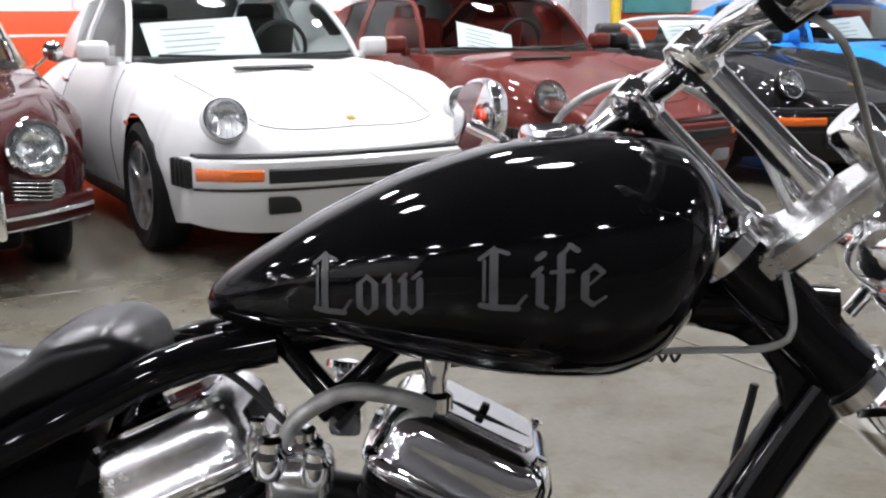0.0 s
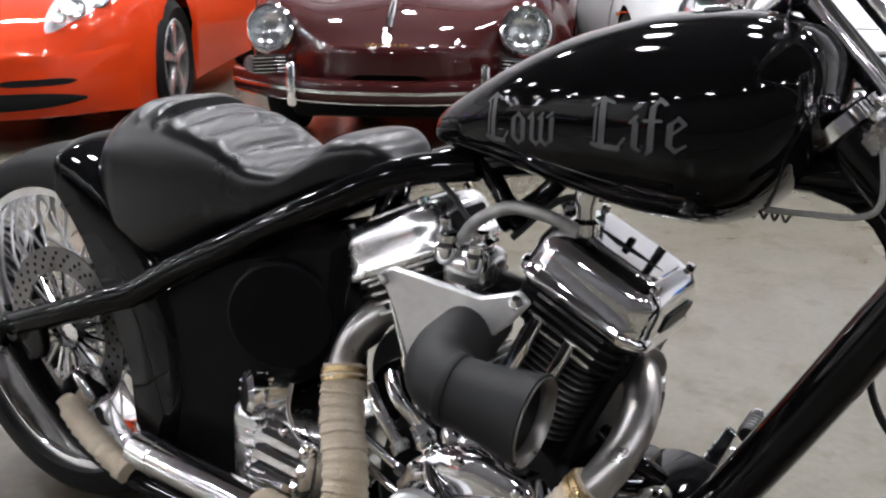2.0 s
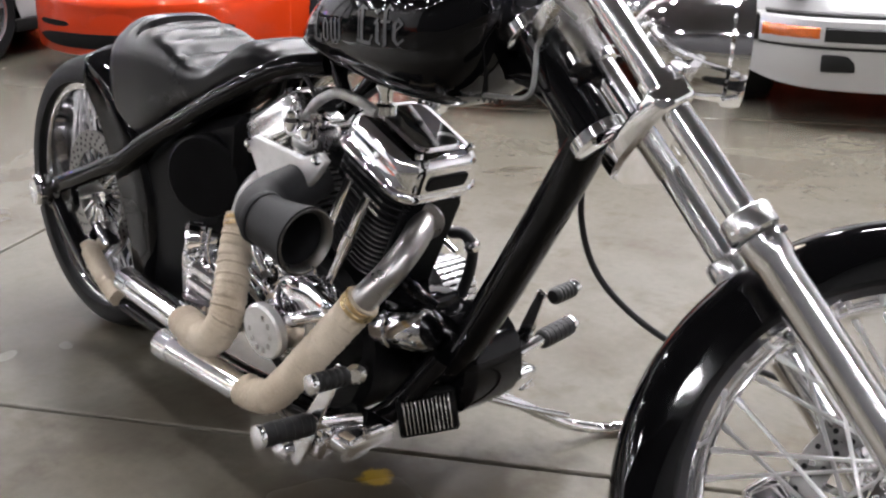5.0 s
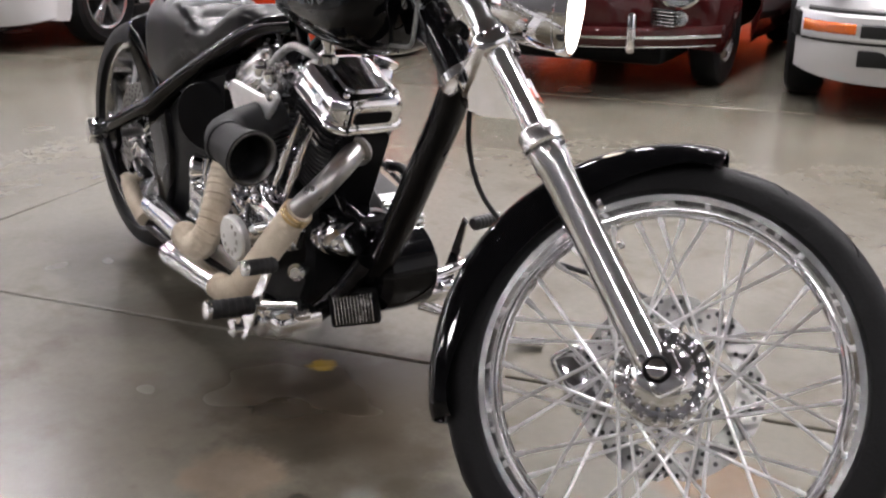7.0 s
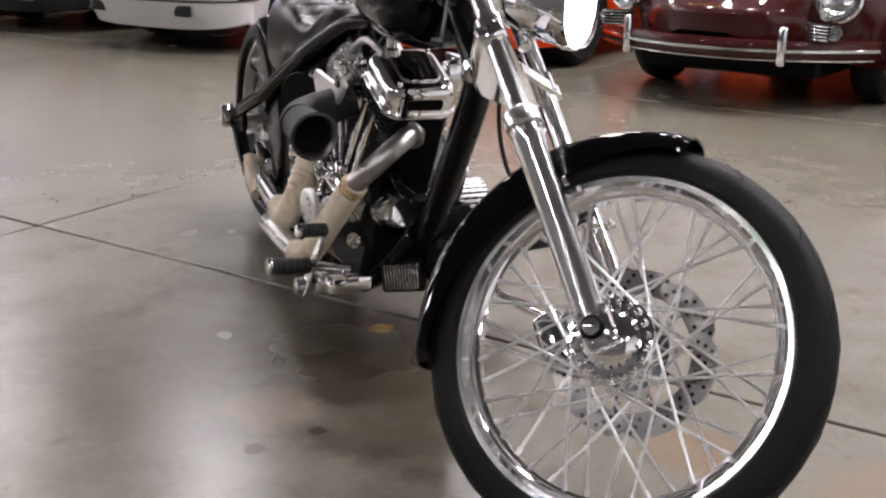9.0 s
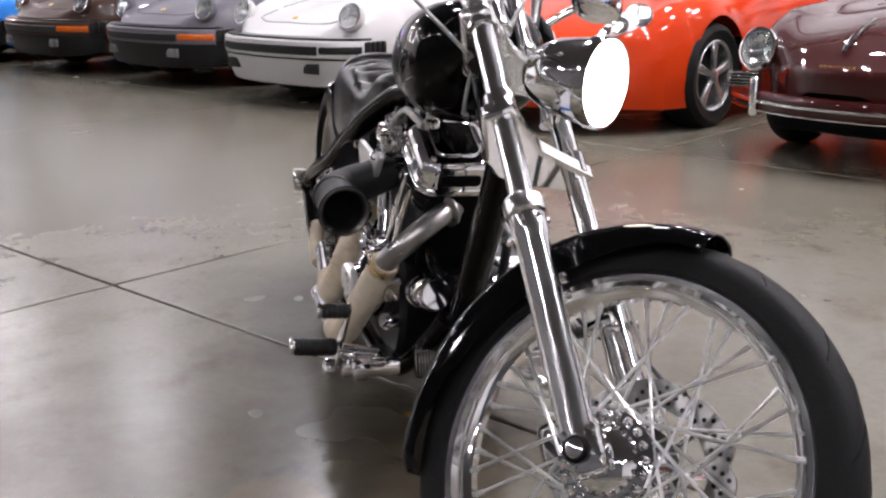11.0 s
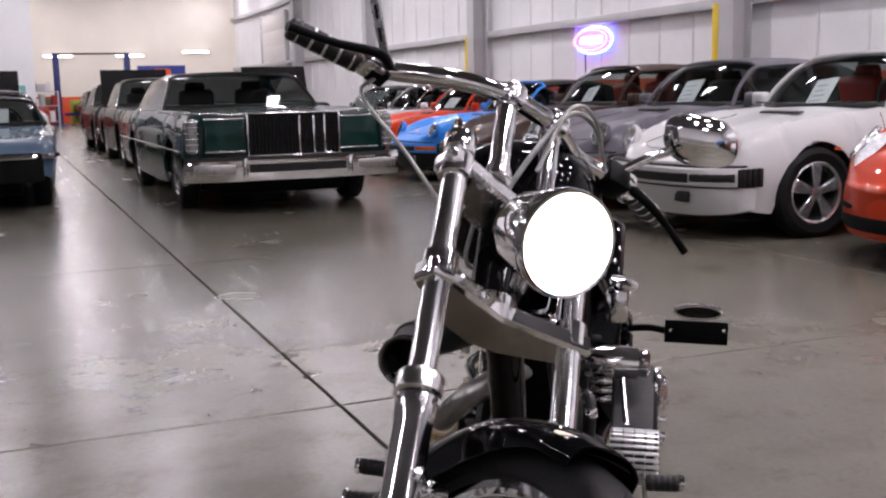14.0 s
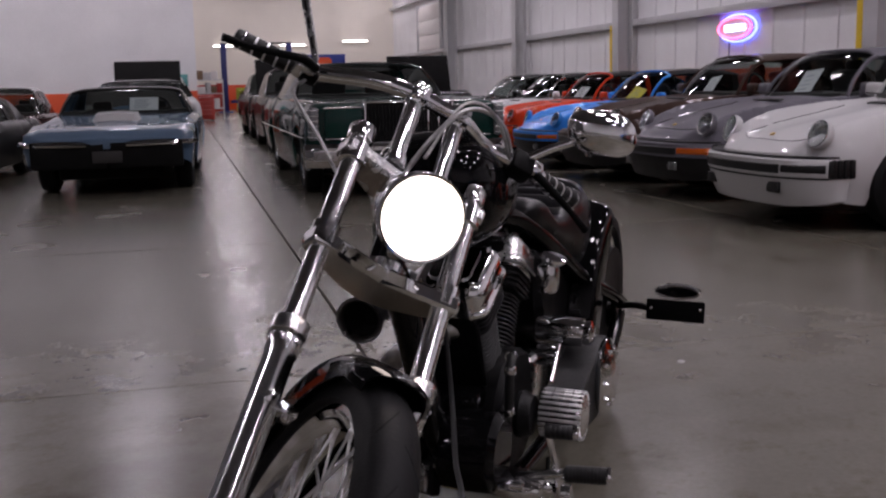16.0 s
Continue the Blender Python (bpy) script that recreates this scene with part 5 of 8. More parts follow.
b = bmesh.new()
box(b, (0, 0, 2.17), (0.12, 2.0, 0.05), 0.01)
part("cross_beam", b, CABIN, lift)
for k, (v, z) in enumerate(((1.0, 2.95), (4.1, 2.95), (7.1, 3.1))):
    fl = thing("wall_light", gpose(UMIN + 0.06, v, z), "glowing fluorescent strip on the cream wall", "wall light", "workshop lights")
    b = bmesh.new()
    box(b, (0, 0, 0), (0.08, 1.3, 0.12), 0.01)
    part("housing", b, HOUSING, fl)
    b = bmesh.new()
    box(b, (0.06, 0, 0), (0.05, 1.2, 0.07), 0.02, None, 3)
    part("tube", b, TUBE, fl)
ban = thing("banner", gpose(UMIN + 0.03, 5.5, 2.15) @ Matrix.Scale(1.45, 4), "blue banner with an orange badge", "banner")
b = bmesh.new()
box(b, (0, 0, 0), (0.02, 1.5, 0.48), 0.004)
part("cloth", b, BANNER, ban)
b = bmesh.new()
slab(b, rounded(0.6, 0.32, 0.13), 0.012, frame_of((0.018, 0, -0.02), (0, 1, 0), (0, 0, 1)))
part("badge", b, ORANGE, ban)
for i, (u, v, w, h, m_) in enumerate(((-31.5, -0.55, 0.7, 0.75, TOOLRED), (-42.4, 0.15, 1.2, 1.1, TOOLRED), (-39.8, -1.6, 1.7, 1.1, TOOLRED), (-43.3, 1.45, 0.7, 0.95, P_LIME))):
    chest = thing("tool_chest", gpose(u, v), "red metal tool chest on castors" if m_ is TOOLRED else "yellow-green metal cabinet in the workshop", "tool chest", "workshop chests")
    b = bmesh.new()
    box(b, (0, 0, h / 2 + 0.06), (0.5, w, h), 0.02)
    part("chest_body", b, m_, chest)
    for k in range(5):
        b = bmesh.new()
        box(b, (0.255, 0, 0.2 + h * 0.17 * k), (0.02, w * 0.9, h * 0.13), 0.006)
        d = part("drawer", b, m_, chest)
        b = bmesh.new()
        box(b, (0.272, 0, 0.2 + h * 0.17 * k + h * 0.04), (0.012, w * 0.8, 0.015), 0.004)
        part("drawer_handle", b, CHROME, d)
    for su in (-1, 1):
        for sv in (-1, 1):
            b = bmesh.new()
            tube(b, [(su * 0.2, sv * w * 0.4 - 0.02, 0.035), (su * 0.2, sv * w * 0.4 + 0.02, 0.035)], 0.035, n=1, seg=12)
            part("castor", b, RUBBER, chest)
b = bmesh.new()
building_box(b, UMIN + 0.002, UMIN + 0.03, -3.0, WALL_V - 0.2, 0.0, 1.15, 0.003)
structure("trim", b, ORANGE, "orange-red base band of the workshop wall", "trim")
rack = thing("storage_rack", gpose(-33.5, -0.35), "open steel rack crowded with boxes and bags", "rack")
for z in (0.35, 0.85, 1.3):
    b = bmesh.new()
    box(b, (0, 0, z), (0.5, 1.1, 0.03), 0.005)
    part("shelf", b, GALV, rack)
for su in (-1, 1):
    for sv in (-1, 1):
        b = bmesh.new()
        box(b, (su * 0.23, sv * 0.53, 0.66), (0.035, 0.035, 1.32), 0.004)
        part("rack_post", b, GALV, rack)
rng = random.Random(5)
BAG = mat("brown_paper_bag", (0.20, 0.13, 0.08), rough=0.8, var=0.2)
for z in (0.365, 0.865, 1.315):
    v = -0.48
    while v < 0.36:
        w, h = rng.uniform(0.14, 0.3), rng.uniform(0.16, 0.36)
        carton = thing("carton", gpose(-33.5 + rng.uniform(-0.04, 0.08), -0.35 + v + w / 2, z, rng.uniform(-9, 9)), "small carton standing on the workshop rack", "box", "cartons on the rack")
        b = bmesh.new()
        box(b, (0, 0, h / 2), (0.26, w * 0.92, h), 0.012)
        part("carton_body", b, rng.choice((BAG, STRIPE, TOOLRED, GALV, CABIN)), carton)
        b = bmesh.new()
        box(b, (0, 0, h + 0.001), (0.262, 0.04, 0.004), 0.001)
        part("tape", b, STRIPE, carton)
        v += w
# sectional door in the corner of the panel wall
door = thing("door_1", gpose(-40.3, WALL_V - 0.06), "white sectional overhead door", "door", kind="structure")
for k in range(7):
    b = bmesh.new()
    box(b, (0, 0, 0.3 + 0.6 * k), (4.0, 0.05, 0.585), 0.012)
    part("door_panel", b, STRIPE, door)
for s in (-1, 1):
    b = bmesh.new()
    box(b, (s * 2.08, -0.02, 2.15), (0.12, 0.12, 4.3), 0.01)
    part("door_rail", b, GALV, door)
# orange base band of the partition and its small teal sign
b = bmesh.new()
building_box(b, -20.898, -20.865, VMIN, -0.84, 0.0, 0.99, 0.003)
structure("trim", b, ORANGE, "orange-red base band of the partition", "trim")
sg = thing("wall_sign", gpose(-20.86, -1.41, 1.22), "small teal sign on the white partition", "sign")
b = bmesh.new()
box(b, (0, 0, 0), (0.03, 0.75, 0.26), 0.006)
part("panel", b, TEAL, sg)
b = bmesh.new()
box(b, (0.018, 0, 0), (0.006, 0.5, 0.08), 0.002)
part("writing_bar", b, STRIPE, sg)


# ---- the motorcycle ----
BIKE = pose(0, -0.045, 0, -2.0, 0, 0)
INV = BIKE.inverted()
STANDING = pose(0.024, 0, 0.013, 0, 0.55, 0) @ Matrix.Diagonal((1.024, 1.045, 1.045, 1))
bike = thing("motorcycle", STANDING @ BIKE, "black custom chopper with chrome fork on its side stand", "motorcycle")


def W(x, y, z):
    """A place in the hall, in the leaning bike's own frame."""
    return INV @ Vector((x, y, z))


STEER = radians(44)
DOWN = Vector((0.714, 0, -0.700)).normalized()
AHEAD = Vector((0.700, 0, 0.714)).normalized()
FWD = AHEAD * math.cos(STEER) + Vector((0, 1, 0)) * math.sin(STEER)
LEFT = Vector((0, 1, 0)) * math.cos(STEER) - AHEAD * math.sin(STEER)
FORK = Matrix.Translation((1.602, -0.016, 0.542)) @ Matrix((FWD, LEFT, -DOWN)).transposed().to_4x4()


def S(f, l, s):
    """A place in the turned fork's frame: ahead of the steering axis, to the left, up along it."""
    return FORK @ Vector((f, l, s))


def bpart(name, material, build, parent=None, label=""):
    b = bmesh.new()
    build(b)
    return part(name, b, material, parent or bike, label)


def bar(name, points, r, material, parent=None, label="", n=20, seg=12):
    return bpart(name, material, lambda b: tube(b, points, r, n=n, seg=seg), parent, label)


def turned(name, profile, origin, axis, material, parent=None, label="", seg=24, caps=True):
    return bpart(name, material, lambda b: lathe(b, profile, origin, axis, seg, caps=caps), parent, label)


# frame
frame_ob = bar("frame", [(1.40, -0.016, 0.742), (1.25, 0, 0.745), (1.05, 0, 0.735), (0.90, 0, 0.715), (0.78, 0, 0.69)], 0.024, BLACK, label="gloss black tubular steel frame")
NECK0, NECK1 = Vector((1.423, -0.016, 0.672)), Vector((1.29, -0.016, 0.802))
bar("neck", [NECK0, NECK1], 0.034, BLACK, frame_ob, n=2, seg=20)
for e, k in ((NECK0, 0.012), (NECK1, -0.012)):
    turned("neck_cup", [(0.034, -0.012), (0.041, -0.008), (0.041, 0.008), (0.034, 0.012)], e, DOWN, CHROME, frame_ob)
bar("down_tube", [(1.420, -0.010, 0.700), (1.363, 0, 0.605), (1.258, 0, 0.425), (1.176, 0, 0.295), (1.128, 0, 0.235)], 0.0305, BLACK, frame_ob, n=16, seg=16)
bpart("gusset", BLACK, lambda b: slab(b, [(1.405, 0.685), (1.365, 0.745), (1.262, 0.738), (1.262, 0.724), (1.300, 0.716), (1.328, 0.700), (1.346, 0.676), (1.353, 0.648), (1.352, 0.615), (1.338, 0.575), (1.365, 0.575)], 0.020, Matrix(((1, 0, 0, 0), (0, 0, 1, -0.01), (0, 1, 0, 0), (0, 0, 0, 1))), 0.004), frame_ob)
for s in (-1, 1):
    bar("upper_rail", [(-0.045, s * 0.160 + 0.018, 0.322), (0.10, s * 0.158 + 0.015, 0.375), (0.24, s * 0.142 + 0.007, 0.428), (0.29, s * 0.132 + 0.004, 0.447), (0.37, s * 0.118, 0.495), (0.48, s * 0.105, 0.552), (0.62, s * 0.082, 0.625), (0.74, s * 0.05, 0.682), (0.84, s * 0.02, 0.70)], 0.021, BLACK, frame_ob, n=34, seg=14)
    bar("lower_rail", [(0.0, s * 0.160 + 0.018, 0.30), (0.09, s * 0.160 + 0.016, 0.224), (0.20, s * 0.150 + 0.010, 0.158), (0.40, s * 0.125, 0.120), (0.70, s * 0.11, 0.105), (0.98, s * 0.10, 0.110), (1.08, s * 0.075, 0.165), (1.15, s * 0.03, 0.27)], 0.021, BLACK, frame_ob, n=30, seg=12)
    bpart("axle_plate", BLACK, lambda b: slab(b, rounded(0.15, 0.075, 0.03), 0.018, frame_of((0.005, s * 0.158 + 0.018, 0.318), (1, 0, 0.12), (0, 0, 1)), 0.003), frame_ob)
bar("seat_post", [(0.66, 0, 0.12), (0.62, 0, 0.40), (0.70, 0, 0.66)], 0.022, BLACK, frame_ob)
bar("cross_brace", [(0.835, -0.012, 0.715), (0.875, -0.02, 0.672), (0.915, -0.03, 0.632)], 0.013, BLACK, frame_ob)
bar("cross_brace", [(0.965, -0.012, 0.705), (0.93, -0.02, 0.668), (0.885, -0.03, 0.632)], 0.013, BLACK, frame_ob)
turned("axle_cap", [(0.0, -0.032), (0.030, -0.034), (0.036, -0.028), (0.036, 0.0), (0.02, 0.03)], (-0.034, -0.152, 0.324), (0.12, 1, 0), CHROME, frame_ob, "chrome axle end cap")
bar("rear_axle", [(0, -0.15, 0.32), (0, 0.190, 0.32)], 0.012, STEEL, n=2)


# wheels
def tyre_mesh(b, r, rim, half, crown, seg=72):
    prof = []
    for k in range(17):
        a = math.pi * (k / 16 - 0.5)
        y = half * math.sin(a) if abs(math.sin(a)) < 0.999 else half * math.copysign(1, math.sin(a))
        e = abs(math.cos(a)) ** crown
        prof.append((rim + (r - rim) * (0.10 + 0.90 * e), y))
    prof += [(rim, half * 0.80), (rim, -half * 0.80)]
    lathe(b, prof, (0, 0, 0), (0, 1, 0), seg, closed=True)


def motorcycle_wheel(name, m, r, rim, half, spokes, crown, flange=0.048, well=0.030, inset=0.86):
    tyre = bpart(name, RUBBER, lambda b: tyre_mesh(b, r, rim, half, crown), None, "black rubber tyre on a chrome spoked rim")
    tyre.matrix_basis = m
    h = half * inset

    b = bmesh.new()
    prof = [(rim + 0.012, -h), (rim + 0.010, -h - 0.005), (rim - 0.010, -h - 0.003), (rim - 0.014, -h + 0.007), (rim - well * 0.55, -h * 0.55), (rim - well, -h * 0.25), (rim - well, h * 0.25), (rim - well * 0.55, h * 0.55), (rim - 0.014, h - 0.007), (rim - 0.010, h + 0.003), (rim + 0.010, h + 0.005), (rim + 0.012, h), (rim + 0.006, 0)]
    lathe(b, prof, (0, 0, 0), (0, 1, 0), 72, closed=True)
    part("rim", b, CHROME, tyre, "chrome wheel rim")
    hub_h = max(0.045, half * 0.55)
    b = bmesh.new()
    lathe(b, [(0.018, -hub_h - 0.02), (0.03, -hub_h - 0.018), (flange, -hub_h), (flange, -hub_h + 0.008), (0.026, -hub_h + 0.02), (0.026, hub_h - 0.02), (flange, hub_h - 0.008), (flange, hub_h), (0.03, hub_h + 0.018), (0.018, hub_h + 0.02)], (0, 0, 0), (0, 1, 0), 28)
    part("hub", b, CHROME, tyre)
    mesh = {}
    for side in (-1, 1):
        for lean in (-1, 1):
            t = bmesh.new()
            a = radians(80) * lean
            p = Vector(((flange - 0.004) * math.sin(-a * 0.9), side * (hub_h - 0.002), (flange - 0.004) * math.cos(a * 0.9)))
            q = Vector((0.0, side * h * 0.18, rim - well + 0.004))
            tube(t, [p, q], 0.0027, n=1, seg=6)
            tube(t, [q.lerp(p, 0.07), q], 0.0042, n=1, seg=6)
            ob = part("spoke", t, ALU, tyre)
            mesh[side, lean] = ob.data
            bpy.data.objects.remove(ob)
    k = 0
    for i in range(spokes):
        side = -1 if i % 2 else 1
        lean = -1 if (i // 2) % 2 else 1
        o = new("spoke", mesh[side, lean])
        o.parent = tyre
        o.matrix_basis = Matrix.Rotation(2 * math.pi * i / spokes, 4, "Y")
    return tyre


rear_wheel = motorcycle_wheel("rear_tyre", pose(0.022, 0.030, 0.310) @ Matrix.Diagonal((1.02, 1, 1, 1)), 0.320, 0.249, 0.116, 60, 0.42)
front_m = FORK @ Matrix.Translation((0.052, 0, -0.388))
front_wheel = motorcycle_wheel("front_tyre", front_m, 0.335, 0.2765, 0.045, 44, 0.62, 0.070, 0.031, 0.68)


def brake_rotor(parent, y, r, sunburst):
    """A drilled disc; the rear one has radial rays on its carrier."""
    b = bmesh.new()
    rings = []
    for k in range(96):
        a = 2 * math.pi * k / 96
        f = 1.0 if sunburst else 1.0 - 0.08 * max(0.0, math.cos(7 * a)) ** 6
        rings.append([Vector((r * q * math.sin(a), y + d, r * q * math.cos(a))) for q, d in ((f, -0.0025), (f, 0.0025), (0.70, 0.0025), (0.70, -0.0025))])
    rings.append(rings[0])
    skin(b, rings, caps=False)
    bmesh.ops.remove_doubles(b, verts=b.verts, dist=1e-6)
    disc = part("brake_rotor", b, ROTOR, parent, "drilled steel brake disc" if sunburst else "lobed and drilled steel brake disc")
    b = bmesh.new()
    for k in range(28):
        for j, rr in enumerate((0.78, 0.86, 0.93)):
            a = 2 * math.pi * (k + 0.33 * j) / 28
            lathe(b, [(0.0038, -0.0031), (0.0038, 0.0031)], (r * rr * math.sin(a), y, r * rr * math.cos(a)), (0, 1, 0), 8)
    tagged(part("drill_hole", b, DARKGAP, parent), kind="stuff")
    n = 20 if sunburst else 10
    for k in range(n):
        o_b = bmesh.new()
        tube(o_b, [(0, y, 0.035), (0, y, r * 0.72)], [0.006, 0.0035] if sunburst else 0.006, n=2, seg=6)
        ob = part("carrier_ray", o_b, CHROME, parent)
        ob.matrix_basis = Matrix.Rotation(2 * math.pi * k / n, 4, "Y")
    return disc


brake_rotor(rear_wheel, -0.088, 0.146, True)
b = bmesh.new()
lathe(b, [(0.05, 0.106), (0.185, 0.106), (0.192, 0.108), (0.192, 0.130), (0.185, 0.132), (0.16, 0.124), (0.05, 0.124)], (0, 0, 0), (0, 1, 0), 48, closed=True)
part("drive_pulley", b, CAST, rear_wheel, "black rear drive pulley")
brake_rotor(front_wheel, 0.066, 0.143, False)
# right side of the front hub: a collar with a ring of bolts
b = bmesh.new()
lathe(b, [(0.022, -0.082), (0.040, -0.074), (0.050, -0.062), (0.066, -0.060), (0.071, -0.055), (0.071, -0.046), (0.03, -0.044)], (0, 0, 0), (0, 1, 0), 32)
part("hub_flange", b, CHROME, front_wheel)
for k in range(20):
    b = bmesh.new()
    a = 2 * math.pi * k / 20
    lathe(b, [(0.0062, -0.014), (0.0062, 0.002), (0.0035, 0.006)], (0.061 * math.sin(a), -0.066, 0.064 * math.cos(a)), (0, -1, 0), 8)
    part("hub_bolt", b, CHROME, front_wheel)
# tread grooves of the fat rear tyre and of the front tyre
for wheel, r, half, n, crown in ((rear_wheel, 0.320, 0.116, 26, 0.42), (front_wheel, 0.335, 0.045, 30, 0.62)):
    rim = 0.249 if half > 0.07 else 0.2765
    for k in range(n):
        b = bmesh.new()
        a0 = 2 * math.pi * k / n
        sgn = 1 if k % 2 else -1
        pts = []
        for j in range(8):
            f = 0.06 + 0.70 * j / 7
            y = sgn * half * f
            ca = math.sqrt(max(0, 1 - f * f))
            rr = rim + (r - rim) * (0.10 + 0.90 * ca ** crown) - 0.0010
            a = a0 + (0.05 + 0.16 * j / 7)
            pts.append((rr * math.sin(a), y, rr * math.cos(a)))
        tube(b, pts, 0.0028 if half > 0.07 else 0.0018, seg=5, straight=True)
        part("tread_groove", b, DARKGAP, wheel)


# fenders
def arc_shell(b, m, r, half, a0, a1, drop, n=44, thick=0.004, taper=0.0, round_end=0.25):
    rows = []
    for k in range(n + 1):
        f = k / n
        a = radians(a0 + (a1 - a0) * f)
        end = min(f, 1 - f)
        w = half * (1 - taper * f)
        w *= math.sqrt(max(0.0, 1 - max(0, 1 - end / 0.05) ** 2)) * round_end + (1 - round_end)
        d = max(drop(f) if callable(drop) else drop, 0.03)
        crown = [(math.sin(e) * w, r + 0.006 - 0.030 * (1 - math.cos(e)) ** 1.2) for e in np.linspace(-math.pi / 2, math.pi / 2, 17)]
        sec = [(-w, r - d - 0.004)] + [(-w, r - d * 0.6 - 0.012)] + crown + [(w, r - d * 0.6 - 0.012)] + [(w, r - d - 0.004)]
        rows.append([m @ Vector((rr * math.cos(a), y, rr * math.sin(a))) for y, rr in sec])
    skin(b, rows, closed=False)
    bmesh.ops.recalc_face_normals(b, faces=b.faces)
    bmesh.ops.solidify(b, geom=b.faces[:], thickness=thick)


bpart("rear_fender", BLACK, lambda b: arc_shell(b, pose(0.022, 0.030, 0.312), 0.340, 0.137, 82, -42, lambda f: 0.05 + 0.085 * math.sin(math.pi * min(1, f * 1.1)) ** 0.8), None, "gloss black rear fender")
bpart("front_fender", BLACK, lambda b: arc_shell(b, front_m, 0.352, 0.066, 48, 164, lambda f: 0.020 + 0.045 * math.sin(math.pi * f), thick=0.003), None, "gloss black front fender")
# seat
seat_top = curve([(0.135, 0.600), (0.155, 0.655), (0.19, 0.703), (0.25, 0.730), (0.32, 0.735), (0.39, 0.722), (0.44, 0.697), (0.49, 0.672), (0.53, 0.668), (0.58, 0.692), (0.63, 0.720), (0.67, 0.724), (0.70, 0.710), (0.722, 0.680)])
seat_low = curve([(0.135, 0.56), (0.18, 0.50), (0.235, 0.455), (0.30, 0.47), (0.45, 0.555), (0.60, 0.628), (0.70, 0.662), (0.722, 0.668)])
seat_w = curve([(0.135, 0.072), (0.16, 0.098), (0.22, 0.119), (0.32, 0.122), (0.45, 0.110), (0.58, 0.094), (0.66, 0.082), (0.70, 0.062), (0.722, 0.02)])


def seat_shape(b):
    rows = []
    for x in np.linspace(0.135, 0.722, 160):
        t, l, w = seat_top(x), seat_low(x), seat_w(x)
        rib = 0.0
        if 0.215 < x < 0.485:
            rib = 0.015 * (abs(math.sin(math.pi * (x - 0.215) / 0.045)) ** 0.6 - 0.8)
        ring = []
        for k in range(84):
            a = 2 * math.pi * k / 84
            c, s_ = math.cos(a), math.sin(a)
            y = w * math.copysign(abs(c) ** 0.62, c)
            z = (t + l) / 2 + (t - l) / 2 * math.copysign(abs(s_) ** 0.62, s_)
            if s_ > 0:
                edge = min(1.0, max(0.0, (0.93 - abs(y) / w) / 0.40))
                edge *= edge * (3 - 2 * edge)
                z += rib * edge - (0.014 * edge if 0.30 < x < 0.60 else 0.0)
            ring.append(Vector((x + 0.013 * min(1.0, (0.722 - x) / 0.3), y + 0.010, z)))
        rows.append(ring)
    skin(b, rows)


seat = bpart("seat", LEATHER, seat_shape, None, "black leather solo seat with ribbed back")

# tank
tank_top = curve([(0.768, 0.742), (0.775, 0.757), (0.80, 0.778), (0.84, 0.804), (0.90, 0.839), (0.99, 0.879), (1.09, 0.905), (1.18, 0.912), (1.24, 0.900), (1.272, 0.870), (1.285, 0.825)])
tank_low = curve([(0.768, 0.738), (0.775, 0.724), (0.82, 0.716), (0.90, 0.708), (1.00, 0.690), (1.10, 0.677), (1.16, 0.676), (1.205, 0.690), (1.245, 0.728), (1.272, 0.78), (1.285, 0.822)])
tank_w = curve([(0.768, 0.008), (0.775, 0.024), (0.80, 0.045), (0.86, 0.078), (0.95, 0.110), (1.05, 0.130), (1.14, 0.138), (1.21, 0.130), (1.255, 0.100), (1.277, 0.060), (1.285, 0.012)])


def tank_side(x, z):
    t, l, w = tank_top(x), tank_low(x), tank_w(x)
    f = abs((z - (t * 0.46 + l * 0.54)) / ((t - l) / 2 * (1.08 if z > (t * 0.46 + l * 0.54) else 0.92)))
    return w * max(0.0, 1 - min(f, 1) ** 2.4) ** (1 / 2.4)


def tank_shape(b):
    rows = []
    xs = list(np.linspace(0.768, 0.80, 6)) + list(np.linspace(0.81, 1.24, 40)) + list(np.linspace(1.247, 1.285, 9))
    for x in xs:
        t, l, w = tank_top(x), tank_low(x), tank_w(x)
        mid = t * 0.46 + l * 0.54
        ring = []
        for k in range(48):
            a = 2 * math.pi * k / 48
            c, s_ = math.cos(a), math.sin(a)
            y = w * math.copysign(abs(c) ** (2 / 2.4), c)
            z = mid + (t - mid if s_ > 0 else mid - l) * math.copysign(abs(s_) ** (2 / 2.4), s_)
            ring.append(Vector((x, y, z)))
        rows.append(ring)
    skin(b, rows)


tank = bpart("fuel_tank", BLACK, tank_shape, None, "gloss black teardrop fuel tank with silver lettering")
turned("filler_cap", [(0.034, 0.0), (0.036, 0.008), (0.033, 0.016), (0.0, 0.019)], (1.12, 0.03, 0.898), (0, 0.2, 1), CHROME, tank)
turned("petcock", [(0.014, -0.005), (0.016, 0.01), (0.012, 0.02), (0.012, 0.035), (0.018, 0.04), (0.018, 0.055), (0.008, 0.062)], (1.005, -0.035, 0.695), (0, 0, -1), CHROME, tank)
bar("tank_seam", [(x, -tank_side(x, tank_low(x) + 0.02) - 0.0005, tank_low(x) + 0.02) for x in np.linspace(0.80, 1.22, 12)], 0.0016, BLACK, tank, n=24, seg=6)


